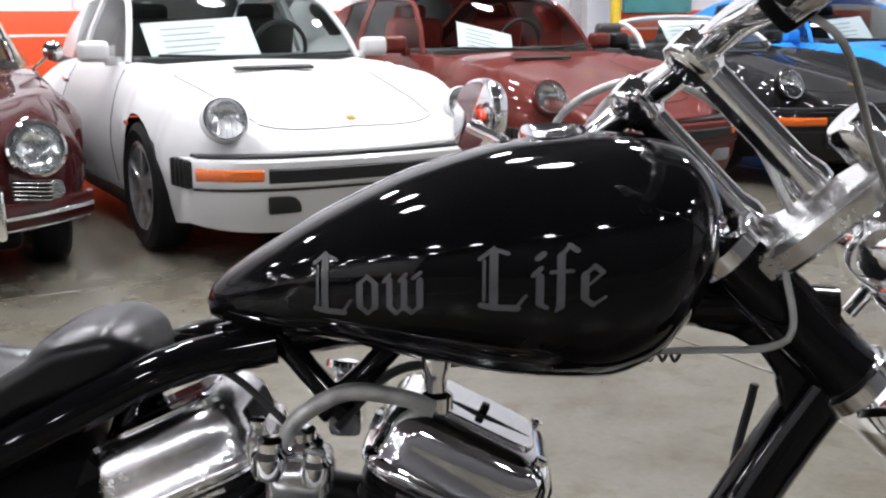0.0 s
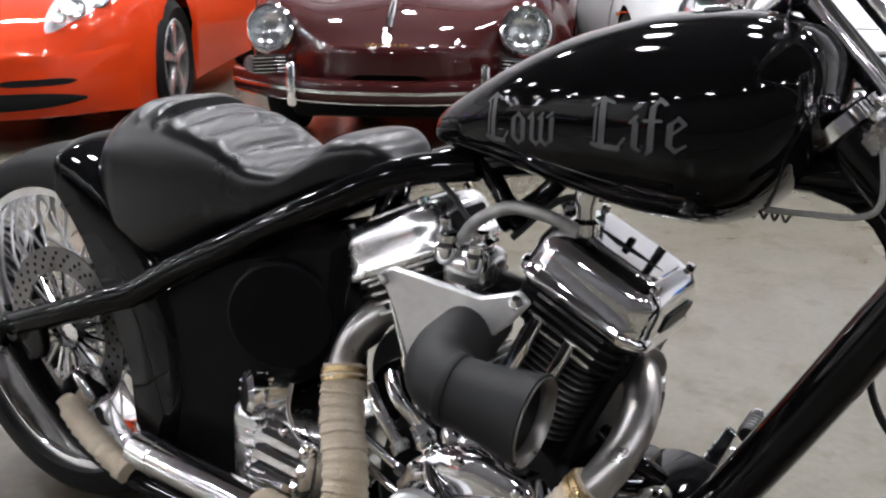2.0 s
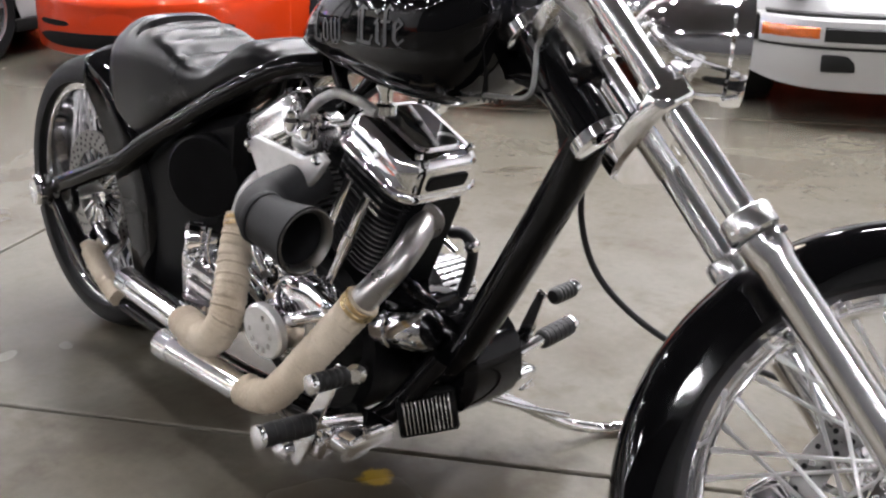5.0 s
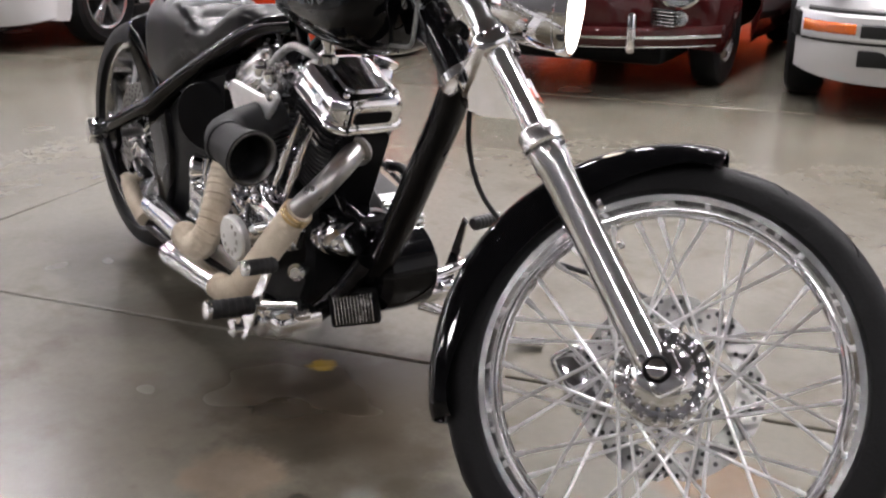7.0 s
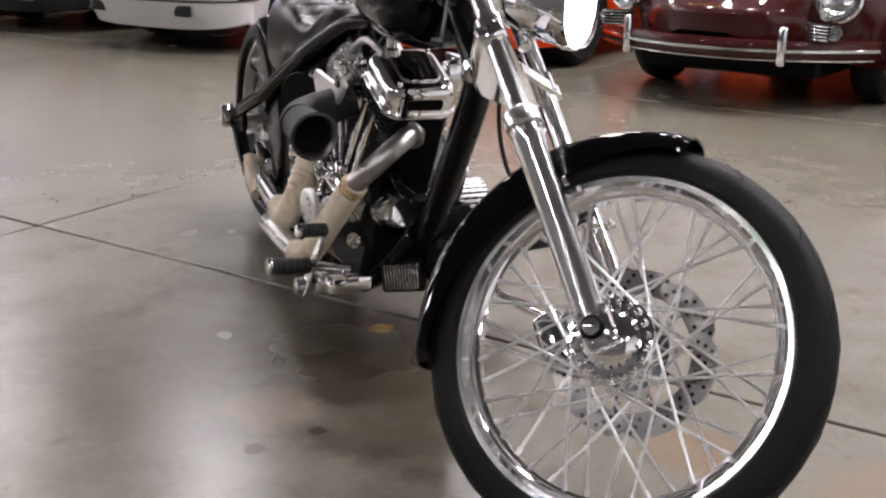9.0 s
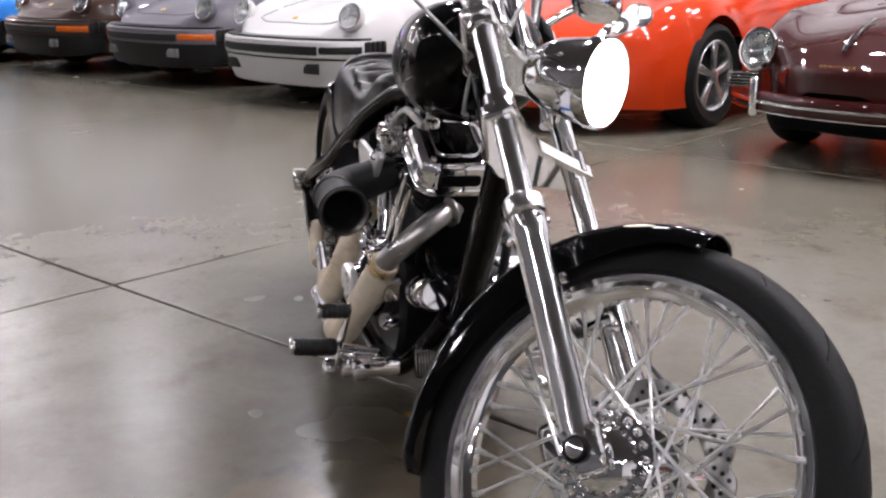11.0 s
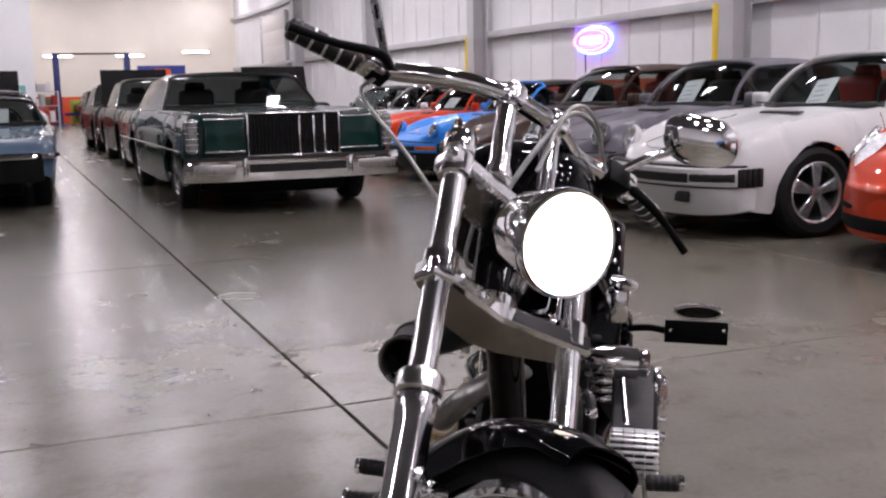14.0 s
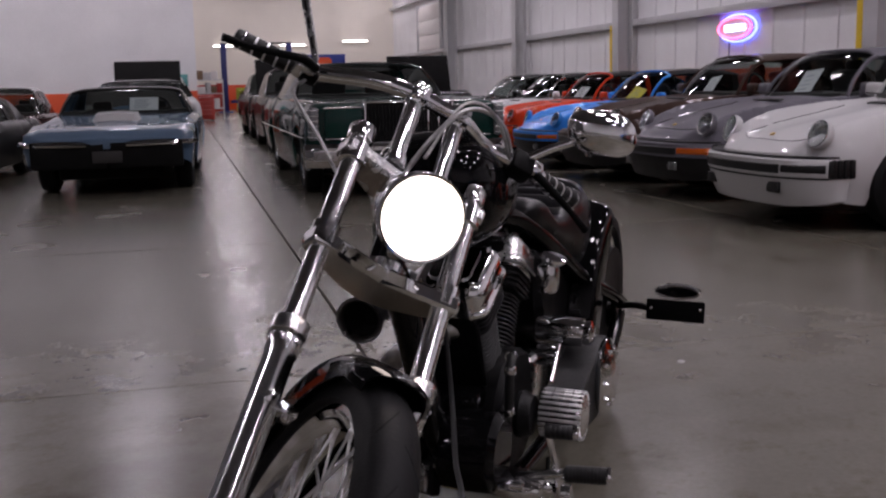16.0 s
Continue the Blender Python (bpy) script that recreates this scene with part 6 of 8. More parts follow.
# blackletter strokes: x0, y0, x1, y1 and pen width, on a cap height of one
GLYPHS = {
    "L": (0.72, ((0.22, 0.06, 0.22, 0.96, 0.12), (0.09, 0.16, 0.09, 0.80, 0.045), (0.04, 0.10, 0.24, 0.04, 0.09), (0.22, 0.05, 0.56, 0.02, 0.10), (0.52, 0.02, 0.66, 0.22, 0.05), (0.02, 0.82, 0.20, 0.96, 0.06), (0.22, 0.96, 0.42, 0.88, 0.06))),
    "o": (0.50, ((0.10, 0.12, 0.10, 0.50, 0.11), (0.36, 0.10, 0.36, 0.48, 0.11), (0.08, 0.48, 0.24, 0.62, 0.06), (0.22, 0.62, 0.38, 0.47, 0.08), (0.08, 0.14, 0.24, 0.0, 0.08), (0.22, 0.0, 0.38, 0.12, 0.06))),
    "w": (0.74, ((0.10, 0.10, 0.10, 0.56, 0.10), (0.34, 0.08, 0.34, 0.54, 0.10), (0.60, 0.10, 0.60, 0.54, 0.11), (0.08, 0.12, 0.22, 0.0, 0.08), (0.20, 0.0, 0.35, 0.11, 0.05), (0.33, 0.12, 0.47, 0.0, 0.08), (0.45, 0.0, 0.61, 0.12, 0.05), (0.0, 0.52, 0.12, 0.64, 0.06), (0.26, 0.52, 0.38, 0.64, 0.06), (0.48, 0.56, 0.62, 0.66, 0.06))),
    "i": (0.26, ((0.12, 0.06, 0.12, 0.52, 0.11), (0.02, 0.52, 0.14, 0.64, 0.07), (0.11, 0.07, 0.22, 0.0, 0.07), (0.08, 0.78, 0.17, 0.86, 0.09))),
    "f": (0.36, ((0.14, 0.0, 0.14, 0.82, 0.11), (0.13, 0.80, 0.26, 0.96, 0.06), (0.24, 0.96, 0.36, 0.86, 0.08), (0.0, 0.56, 0.30, 0.56, 0.06), (0.14, 0.04, 0.08, -0.06, 0.05))),
    "e": (0.44, ((0.10, 0.12, 0.10, 0.50, 0.11), (0.08, 0.48, 0.24, 0.62, 0.06), (0.22, 0.62, 0.34, 0.50, 0.08), (0.34, 0.50, 0.12, 0.30, 0.045), (0.08, 0.13, 0.22, 0.0, 0.08), (0.20, 0.0, 0.38, 0.12, 0.05))),
}


def lettering(word, x0, x1, z0, cap, slope):
    """Silver blackletter strokes, wrapped onto the right side of the tank."""
    b = bmesh.new()
    pen = 0.0
    for ch in word:
        advance, strokes = GLYPHS[ch]
        for ax, ay, bx, by, w in strokes:
            p, q = Vector((pen + ax, ay)), Vector((pen + bx, by))
            d = (q - p).normalized()
            n_ = Vector((-d.y, d.x)) * w / 2
            ends = []
            for k in range(7):
                c = p.lerp(q, k / 6)
                ends.append((c + n_, c - n_))
            tips = (p - d * w * 0.45, q + d * w * 0.45)
            ring = [tips[0]] + [e[0] for e in ends] + [tips[1]] + [e[1] for e in ends[::-1]]
            vs = [b.verts.new((v.x, v.y, 0)) for v in ring]
            b.faces.new((vs[0], vs[1], vs[-1]))
            for k in range(6):
                b.faces.new((vs[1 + k], vs[2 + k], vs[-2 - k], vs[-1 - k]))
            b.faces.new((vs[7], vs[8], vs[9]))
        pen += advance
    for v in b.verts:
        x = x0 + v.co.x / pen * (x1 - x0)
        z = z0 + v.co.y * cap + slope * (x - x0)
        v.co = (x, -tank_side(x, z) - 0.0012, z)
    part("lettering", b, LETTER, tank, "silver-grey blackletter lettering")


lettering("Low", 0.893, 1.004, 0.749, 0.056, 0.09)
lettering("Life", 1.048, 1.165, 0.763, 0.056, 0.09)

# engine
CR = Vector((0.885, 0.0, 0.27))


def engine_case(b):
    out = [(0.74, 0.20), (0.76, 0.145), (0.82, 0.115), (0.95, 0.115), (1.01, 0.14), (1.045, 0.20), (1.05, 0.28), (1.02, 0.345), (0.97, 0.385), (0.88, 0.40), (0.80, 0.385), (0.755, 0.34), (0.735, 0.27)]
    slab(b, out, 0.20, Matrix(((1, 0, 0, 0), (0, 0, 1, 0), (0, 1, 0, 0), (0, 0, 0, 1))), 0.014)


engine = bpart("engine_case", CAST, engine_case, None, "black and chrome V-twin engine case")


def cylinder(axis, name, rocker_len, shell_mat):
    """One cylinder with its fins, head and layered chrome rocker box."""
    up = Vector(axis).normalized()
    along = Vector((up.z, 0, -up.x))
    base = CR + up * 0.115
    cyl = bpart(name, CAST, lambda b: tube(b, [base, base + up * 0.15], 0.050, n=1, seg=24), None, "black finned engine cylinder")
    plate = rounded(0.130, 0.132, 0.040)
    fb = bmesh.new()
    slab(fb, plate, 0.0038, Matrix.Identity(4), 0.0012)
    fin = part("cooling_fin", fb, FIN, cyl)
    fin.matrix_basis = frame_of(base + up * 0.012, along, (0, 1, 0))
    for k in range(1, 13):
        o = new("cooling_fin", fin.data)
        o.parent = cyl
        o.matrix_basis = frame_of(base + up * (0.012 + 0.0102 * k), along, (0, 1, 0))
    head = bpart("cylinder_head", CAST, lambda b: slab(b, rounded(0.155, 0.150, 0.03), 0.052, frame_of(base + up * 0.172, along, (0, 1, 0)), 0.006), None, "black cylinder head with bright fin edges")
    for k in range(4):
        fb = bmesh.new()
        slab(fb, rounded(0.168, 0.160, 0.032), 0.005, frame_of(base + up * (0.152 + 0.0135 * k), along, (0, 1, 0)), 0.001)
        part("cooling_fin", fb, CAST, head)
        fb = bmesh.new()
        slab(fb, [(-0.05, -0.0008), (0.05, -0.0008), (0.05, 0.0008), (-0.05, 0.0008)], 0.0045, frame_of(base + up * (0.152 + 0.0135 * k) + Vector((0, -0.0804, 0)), along, (0, 1, 0)))
        part("fin_edge", fb, POLISHED, head)
    rb = base + up * 0.200
    box0 = bpart("rocker_box", FORKCHROME, lambda b: slab(b, rounded(rocker_len - 0.004, 0.158, 0.034), 0.008, frame_of(rb, along, (0, 1, 0)), 0.002), None, "chrome rocker box")
    # a flared brim, an upright side and a large rolled shoulder up to the flat top
    roll = ((0.002, 0.002), (0.005, 0.010), (0.010, 0.012), (0.014, 0.009), (0.018, 0.001), (0.026, -0.001), (0.028, -0.003), (0.042, -0.003), (0.053, -0.007), (0.062, -0.015), (0.069, -0.027), (0.073, -0.042), (0.0745, -0.058))
    bpart("rocker_shell", shell_mat, lambda b: skin(b, [[frame_of(rb + up * h, along, (0, 1, 0)) @ Vector((x, y, 0)) for x, y in rounded(rocker_len + g, 0.166 + g, 0.036 + g * 0.2)] for h, g in roll]), box0)
    bpart("end_panel", SATIN, lambda b: slab(b, rounded(0.085, 0.026, 0.008), 0.004, frame_of(rb + up * 0.036 + along * (rocker_len / 2), (0, 1, 0), up), 0.001), box0, "dark inset panel in the rocker box end")
    bpart("cover_inset", MIRROR, lambda b: slab(b, rounded(rocker_len - 0.066, 0.094, 0.022), 0.006, frame_of(rb + up * 0.0765, along, (0, 1, 0)), 0.0015), box0, "mirror-chrome raised cover plate")
    half = rocker_len / 2
    bpart("cover_slot", DARKGAP, lambda b: slab(b, [(-half * 0.62, -0.012), (-half * 0.1, -0.024), (half * 0.60, -0.010), (half * 0.1, -0.006)], 0.003, frame_of(rb + up * 0.0785, along, (0, 1, 0)), 0.0006), box0, "black slanted slot in the cover")
    bpart("cover_peg", BLACK, lambda b: box(b, rb + up * 0.084 + Vector((0, -0.006, 0)), (0.009, 0.012, 0.012), 0.002, frame_of((0, 0, 0), along, (0, 1, 0)).to_3x3()), box0)
    for sx in (-1, 1):
        for sy in (-1, 1):
            turned("cover_bolt", [(0.0062, 0.0), (0.0062, 0.006), (0.004, 0.008), (0.0, 0.008)], rb + up * 0.0725 + along * sx * (rocker_len / 2 - 0.026) + Vector((0, sy * 0.056, 0)), up, CHROME, box0, "", 6)
    return base, up, along


fb_base, fb_up, fb_along = cylinder((0.42, 0, 0.90), "front_cylinder", 0.185, MIRROR)
rb_base, rb_up, _ = cylinder((-0.42, 0, 0.90), "rear_cylinder", 0.180, POLISHED)
bpart("cylinder_shield", SATIN, lambda b: slab(b, rounded(0.205, 0.128, 0.024), 0.016, frame_of(fb_base + fb_up * 0.095 + fb_along * 0.080, fb_up, (0, 1, 0)), 0.005), None, "smooth black shield ahead of the front cylinder")
for up, base, xs in ((fb_up, fb_base, (0.90, 0.945)), (rb_up, rb_base, (0.865, 0.82))):
    for i, x in enumerate(xs):
        foot = Vector((x, -0.098, 0.372 - 0.012 * i))
        top = base + up * 0.165 + Vector((up.z, 0, -up.x)) * (-0.035 + 0.05 * i if up.x > 0 else 0.035 - 0.05 * i) + Vector((0, -0.078, 0))
        bar("pushrod_tube", [foot, top], 0.0095, CHROME, engine, n=1, seg=14)
        bar("pushrod_sleeve", [foot.lerp(top, 0.35), foot.lerp(top, 0.55)], 0.0122, CHROME, engine, n=1, seg=14)
        turned("lifter_block", [(0.017, -0.03), (0.020, -0.026), (0.020, -0.005), (0.014, 0.004)], foot, top - foot, CHROME, engine, "", 12)


# cam cover and its round points cover
def cam_cover(b):
    out = [(0.80, 0.245), (0.815, 0.205), (0.86, 0.19), (0.905, 0.20), (0.96, 0.235), (1.015, 0.27), (1.025, 0.31), (1.0, 0.345), (0.94, 0.365), (0.87, 0.36), (0.825, 0.33), (0.80, 0.29)]
    mid = Vector((0.893, 0, 0.279))
    skin(b, [[Vector((mid.x + (x - mid.x) * g, y, mid.z + (z - mid.z) * g)) for x, z in out] for g, y in ((1.0, -0.085), (1.0, -0.130), (0.97, -0.136), (0.90, -0.141), (0.50, -0.143))])


cover = bpart("cam_cover", MIRROR, cam_cover, None, "polished chrome cam cover")
for x, z in ((1.0, 0.325), (0.845, 0.34)):
    bar("cover_ridge", [(0.890, -0.150, 0.285), ((0.890 + x) / 2, -0.147, (0.285 + z) / 2), (x, -0.124, z)], [0.016, 0.011, 0.010], MIRROR, cover, n=6, seg=10)
turned("points_barrel", [(0.062, -0.02), (0.056, 0.0), (0.047, 0.045), (0.046, 0.062)], W(0.858, -0.140, 0.275), W(0.8645, -0.222, 0.270) - W(0.858, -0.140, 0.275), CHROME, cover, "", 32)
turned("points_cover", [(0.049, -0.010), (0.050, -0.004), (0.050, 0.004), (0.046, 0.008), (0.0, 0.009)], W(0.8638, -0.213, 0.2705), W(0.8645, -0.222, 0.270) - W(0.858, -0.140, 0.275), ALU, cover, "round engraved points cover", 32)
for k in range(10):
    a = 2 * math.pi * k / 10
    c = W(0.8645, -0.2222, 0.270) + Vector((0.03 * math.cos(a), -0.001, 0.03 * math.sin(a)))
    bpart("engraving", STEEL, lambda b: box(b, c, (0.008, 0.002, 0.010), 0.0008), cover)
for x, z in ((0.99, 0.335), (0.965, 0.255), (0.835, 0.325), (0.90, 0.352)):
    turned("cover_bolt", [(0.008, 0.0), (0.008, 0.006), (0.004, 0.008), (0.0, 0.008)], (x, -0.142, z), (0, -1, 0), CHROME, cover, "", 8)
turned("oil_filter", [(0.030, -0.02), (0.030, 0.0), (0.036, 0.004), (0.036, 0.014), (0.033, 0.016), (0.036, 0.022), (0.036, 0.085), (0.030, 0.094), (0.0, 0.095)], (1.055, -0.060, 0.300), (0.95, 0.10, 0.22), CHROME, engine, "chrome oil filter canister", 28)
bar("crankcase_hose", [(1.005, 0.115, 0.418), (1.035, 0.125, 0.420), (1.055, 0.127, 0.395), (1.048, 0.125, 0.345), (1.035, 0.12, 0.305)], 0.0105, HOSE, engine, "black hose with bright end fittings", n=18, seg=10)
for c, d in (((1.005, 0.115, 0.418), (-1, 0, 0)), ((1.053, 0.127, 0.402), (0.1, 0, 1)), ((1.035, 0.12, 0.305), (-0.4, 0, -1))):
    turned("hose_fitting", [(0.0125, -0.008), (0.014, -0.006), (0.014, 0.006), (0.011, 0.010)], c, d, CHROME, engine, "", 8)
bar("crankcase_stay", [(1.05, -0.04, 0.395), (1.10, -0.05, 0.375), (1.13, -0.03, 0.35)], 0.012, BLACK, engine, n=8, seg=10)
bpart("crankcase_block", BLACK, lambda b: box(b, (1.05, 0.0, 0.325), (0.10, 0.13, 0.05), 0.016), engine)
turned("breather", [(0.016, 0.0), (0.018, 0.01), (0.018, 0.05), (0.011, 0.056)], (1.03, -0.10, 0.235), (0.6, -0.7, 0.1), CHROME, engine, "", 16)
for p, q, r in (((0.74, -0.11, 0.40), (0.80, -0.125, 0.335), 0.009), ((0.70, -0.11, 0.34), (0.80, -0.12, 0.30), 0.007), ((0.69, -0.10, 0.29), (0.80, -0.118, 0.26), 0.007), ((0.78, -0.12, 0.43), (0.83, -0.12, 0.37), 0.010), ((0.74, -0.125, 0.225), (0.82, -0.12, 0.225), 0.011)):
    bar("oil_line", [p, ((p[0] + q[0]) / 2, p[1] - 0.02, (p[2] + q[2]) / 2 + 0.012), q], r, CHROME, engine, n=10, seg=10)
    turned("line_fitting", [(r * 1.5, -0.008), (r * 1.5, 0.008)], q, Vector(q) - Vector(p), CHROME, engine, "", 6)

# carburettor, triangular bracket, intake trumpet
carb = bpart("carburettor", POLISHED, lambda b: box(b, (0.875, -0.075, 0.585), (0.062, 0.075, 0.05), 0.016, None, 3), None, "bright carburettor between the cylinders")
turned("float_bowl", [(0.030, 0.0), (0.032, 0.012), (0.030, 0.04), (0.014, 0.048)], (0.875, -0.09, 0.545), (0, 0, -1), POLISHED, carb)
for x, y, z, r, h in ((0.85, -0.10, 0.595, 0.017, 0.035), (0.895, -0.105, 0.592, 0.014, 0.03), (0.875, -0.07, 0.60, 0.02, 0.03), (0.835, -0.085, 0.60, 0.011, 0.045)):
    turned("carb_cap", [(r, 0.0), (r * 1.08, 0.006), (r * 1.08, h * 0.6), (r * 0.75, h * 0.75), (r * 0.7, h), (0.0, h * 1.04)], (x, y, z), (0.05, -0.1, 1), CHROME, carb, "", 14)
bar("intake_manifold", [(0.80, -0.02, 0.545), (0.885, -0.03, 0.55), (0.97, -0.02, 0.53)], 0.022, CAST, carb, n=12)


def bracket(b):
    a, c, d = W(0.79, -0.165, 0.570), W(0.985, -0.160, 0.588), W(0.845, -0.170, 0.455)
    m = frame_of(a, c - a, d - a)
    mi = m.inverted()
    pts = [mi @ W(*p) for p in ((0.775, -0.165, 0.578), (0.795, -0.165, 0.590), (0.86, -0.165, 0.583), (0.925, -0.165, 0.576), (0.975, -0.165, 0.592), (0.990, -0.165, 0.580), (0.965, -0.165, 0.550), (0.925, -0.165, 0.515), (0.862, -0.165, 0.455), (0.835, -0.165, 0.447), (0.825, -0.165, 0.470), (0.80, -0.165, 0.535))]
    slab(b, [(p.x, p.y) for p in pts], 0.012, m, 0.003)


brk = bpart("intake_bracket", ALU, bracket, None, "polished triangular aluminium bracket")
for p in ((0.79, -0.173, 0.577), (0.978, -0.173, 0.583), (0.842, -0.175, 0.462)):
    turned("bracket_bolt", [(0.009, 0.0), (0.009, 0.007), (0.005, 0.01), (0.0, 0.01)], W(*p), (0, -1, 0), CHROME, brk, "", 6)
horn = bpart("intake_elbow", TRUMPET, lambda b: tube(b, [W(0.908, -0.115, 0.535), W(0.905, -0.165, 0.521), W(0.904, -0.214, 0.507), W(0.924, -0.247, 0.5015), W(0.960, -0.259, 0.4985)], [0.034, 0.040, 0.043, 0.042, 0.040], n=24, seg=24), None, "matt black curved intake trumpet")
mdir = Vector((0.985, 0.06, -0.13)).normalized()
turned("trumpet", [(0.040, 0.0), (0.042, 0.03), (0.048, 0.075), (0.054, 0.100), (0.055, 0.106), (0.050, 0.107), (0.046, 0.098), (0.042, 0.07), (0.039, 0.0)], W(0.945, -0.2595, 0.4995), mdir, TRUMPET, horn, "", 36, False)
turned("trumpet_ring", [(0.0520, 0.1060), (0.0520, 0.1085), (0.0500, 0.1090), (0.0440, 0.103), (0.0425, 0.092), (0.0435, 0.092)], W(0.945, -0.2595, 0.4995), mdir, ROTOR, horn, "", 36, False)
turned("trumpet_bore", [(0.040, 0.03), (0.0, 0.028)], W(0.945, -0.2595, 0.4995), mdir, DARKGAP, horn, "", 24)
turned("elbow_clamp", [(0.0425, -0.006), (0.0435, -0.004), (0.0435, 0.004), (0.0425, 0.006)], W(0.948, -0.2595, 0.499), mdir, TRUMPET, horn, "", 28)
bar("fuel_hose", [W(1.003, -0.075, 0.648), W(0.975, -0.085, 0.662), W(0.92, -0.09, 0.668), W(0.875, -0.10, 0.645), W(0.855, -0.11, 0.612)], 0.0085, BRAID, None, "braided grey fuel hose", n=24)
bar("throttle_cable", [W(0.86, -0.08, 0.63), W(0.80, -0.06, 0.672), W(0.74, -0.05, 0.69), W(0.70, -0.06, 0.67)], 0.004, HOSE, None, "thin black cable", n=20, seg=8)
bar("vent_hose", [W(0.905, -0.06, 0.62), W(0.96, -0.04, 0.672), W(1.03, -0.04, 0.685)], 0.005, HOSE, None, "", n=14, seg=8)


# exhaust pipes: bare steel at the ports, cloth wrap, chrome ends
def wrapped(name, points, r, n, parent=None, label="cream cloth-wrapped exhaust section"):
    """Cloth tape wound round a pipe: each turn overlaps the last in a slanting step."""
    line = spline(points, n * 2)

    def wound(b):
        up, rings = None, []
        for k, c in enumerate(line):
            d = (line[min(k + 1, len(line) - 1)] - line[max(k - 1, 0)]).normalized()
            up = d.orthogonal().normalized() if up is None else (up - d * up.dot(d)).normalized()
            side = d.cross(up)
            ring = []
            for i in range(20):
                a = 2 * math.pi * i / 20
                turn = (k / 9.0 + i / 20 + 0.10 * math.sin(k * 0.31)) % 1.0
                ring.append(c + (up * math.cos(a) + side * math.sin(a)) * (r - 0.0012 + 0.0034 * turn + 0.0007 * math.sin(k * 1.9 + i)))
            rings.append(ring)
        skin(b, rings)

    return bpart(name, WRAP, wound, parent, label)


def band(at, axis, r, parent, material=BRASS):
    turned("clamp_band", [(r, -0.004), (r + 0.0012, -0.003), (r + 0.0012, 0.003), (r, 0.004)], at, axis, material, parent, "", 20)


rp = [W(*p) for p in ((0.735, -0.045, 0.500), (0.728, -0.078, 0.498), (0.698, -0.112, 0.466), (0.684, -0.130, 0.416), (0.704, -0.162, 0.358), (0.735, -0.195, 0.305), (0.748, -0.218, 0.262), (0.730, -0.231, 0.223), (0.68, -0.228, 0.207), (0.595, -0.215, 0.206))]
rear_pipe = bar("rear_exhaust", rp[:5], 0.0230, STEEL, None, "rear cylinder exhaust pipe, cloth wrapped", n=24, seg=18)
wrapped("pipe_wrap", rp[3:], 0.0305, 90, rear_pipe)
band(rp[3].lerp(rp[4], 0.12), rp[4] - rp[3], 0.031, rear_pipe)
band(rp[3].lerp(rp[4], 0.28), rp[4] - rp[3], 0.031, rear_pipe)
bar("tail_pipe", [W(0.605, -0.216, 0.206), W(0.300, -0.178, 0.196)], 0.0285, CHROME, rear_pipe, "chrome tail pipe", n=2, seg=24)
turned("tail_collar", [(0.0285, -0.004), (0.0305, -0.002), (0.0305, 0.05), (0.026, 0.052), (0.024, 0.01)], W(0.348, -0.184, 0.1975), W(0.292, -0.178, 0.187) - W(0.40, -0.1915, 0.190), CHROME, rear_pipe)
wrapped("wrapped_tip", [W(0.287, -0.196, 0.160), W(0.197, -0.187, 0.192), W(0.110, -0.172, 0.224)], 0.0200, 40, rear_pipe, "short cream wrapped piece")
bar("brake_rod", [W(0.06, -0.158, 0.213), W(-0.012, -0.165, 0.285)], 0.0075, CHROME, frame_ob, "", n=2, seg=10)
fp = [W(*p) for p in ((1.05, -0.01, 0.487), (1.083, -0.045, 0.481), (1.108, -0.092, 0.460), (1.112, -0.138, 0.427), (1.092, -0.178, 0.384), (1.043, -0.200, 0.321), (0.990, -0.213, 0.260), (0.948, -0.226, 0.210), (0.914, -0.238, 0.176), (0.874, -0.242, 0.163), (0.836, -0.243, 0.162))]
front_pipe = bar("front_exhaust", fp[:6], 0.0230, STEEL, None, "front cylinder exhaust pipe, cloth wrapped", n=28, seg=18)
wrapped("pipe_wrap", fp[4:], 0.0278, 110, front_pipe)
band(fp[4].lerp(fp[5], 0.10), fp[5] - fp[4], 0.0300, front_pipe)
band(fp[4].lerp(fp[5], 0.22), fp[5] - fp[4], 0.0300, front_pipe)
bar("tail_pipe", [W(0.846, -0.243, 0.162), W(0.562, -0.228, 0.147)], 0.0285, CHROME, front_pipe, "chrome tail pipe", n=2, seg=24)
turned("tail_collar", [(0.0285, -0.03), (0.031, -0.028), (0.031, 0.022), (0.026, 0.024), (0.024, -0.02)], W(0.557, -0.2275, 0.146), (-1, 0.04, -0.02), CHROME, front_pipe)
for p, a in ((rp[0].lerp(rp[1], 0.55), rp[1] - rp[0]), (fp[1], fp[2] - fp[0])):
    turned("port_flange", [(0.031, -0.006), (0.034, -0.003), (0.034, 0.003), (0.029, 0.006)], p, a, STEEL, None, "")

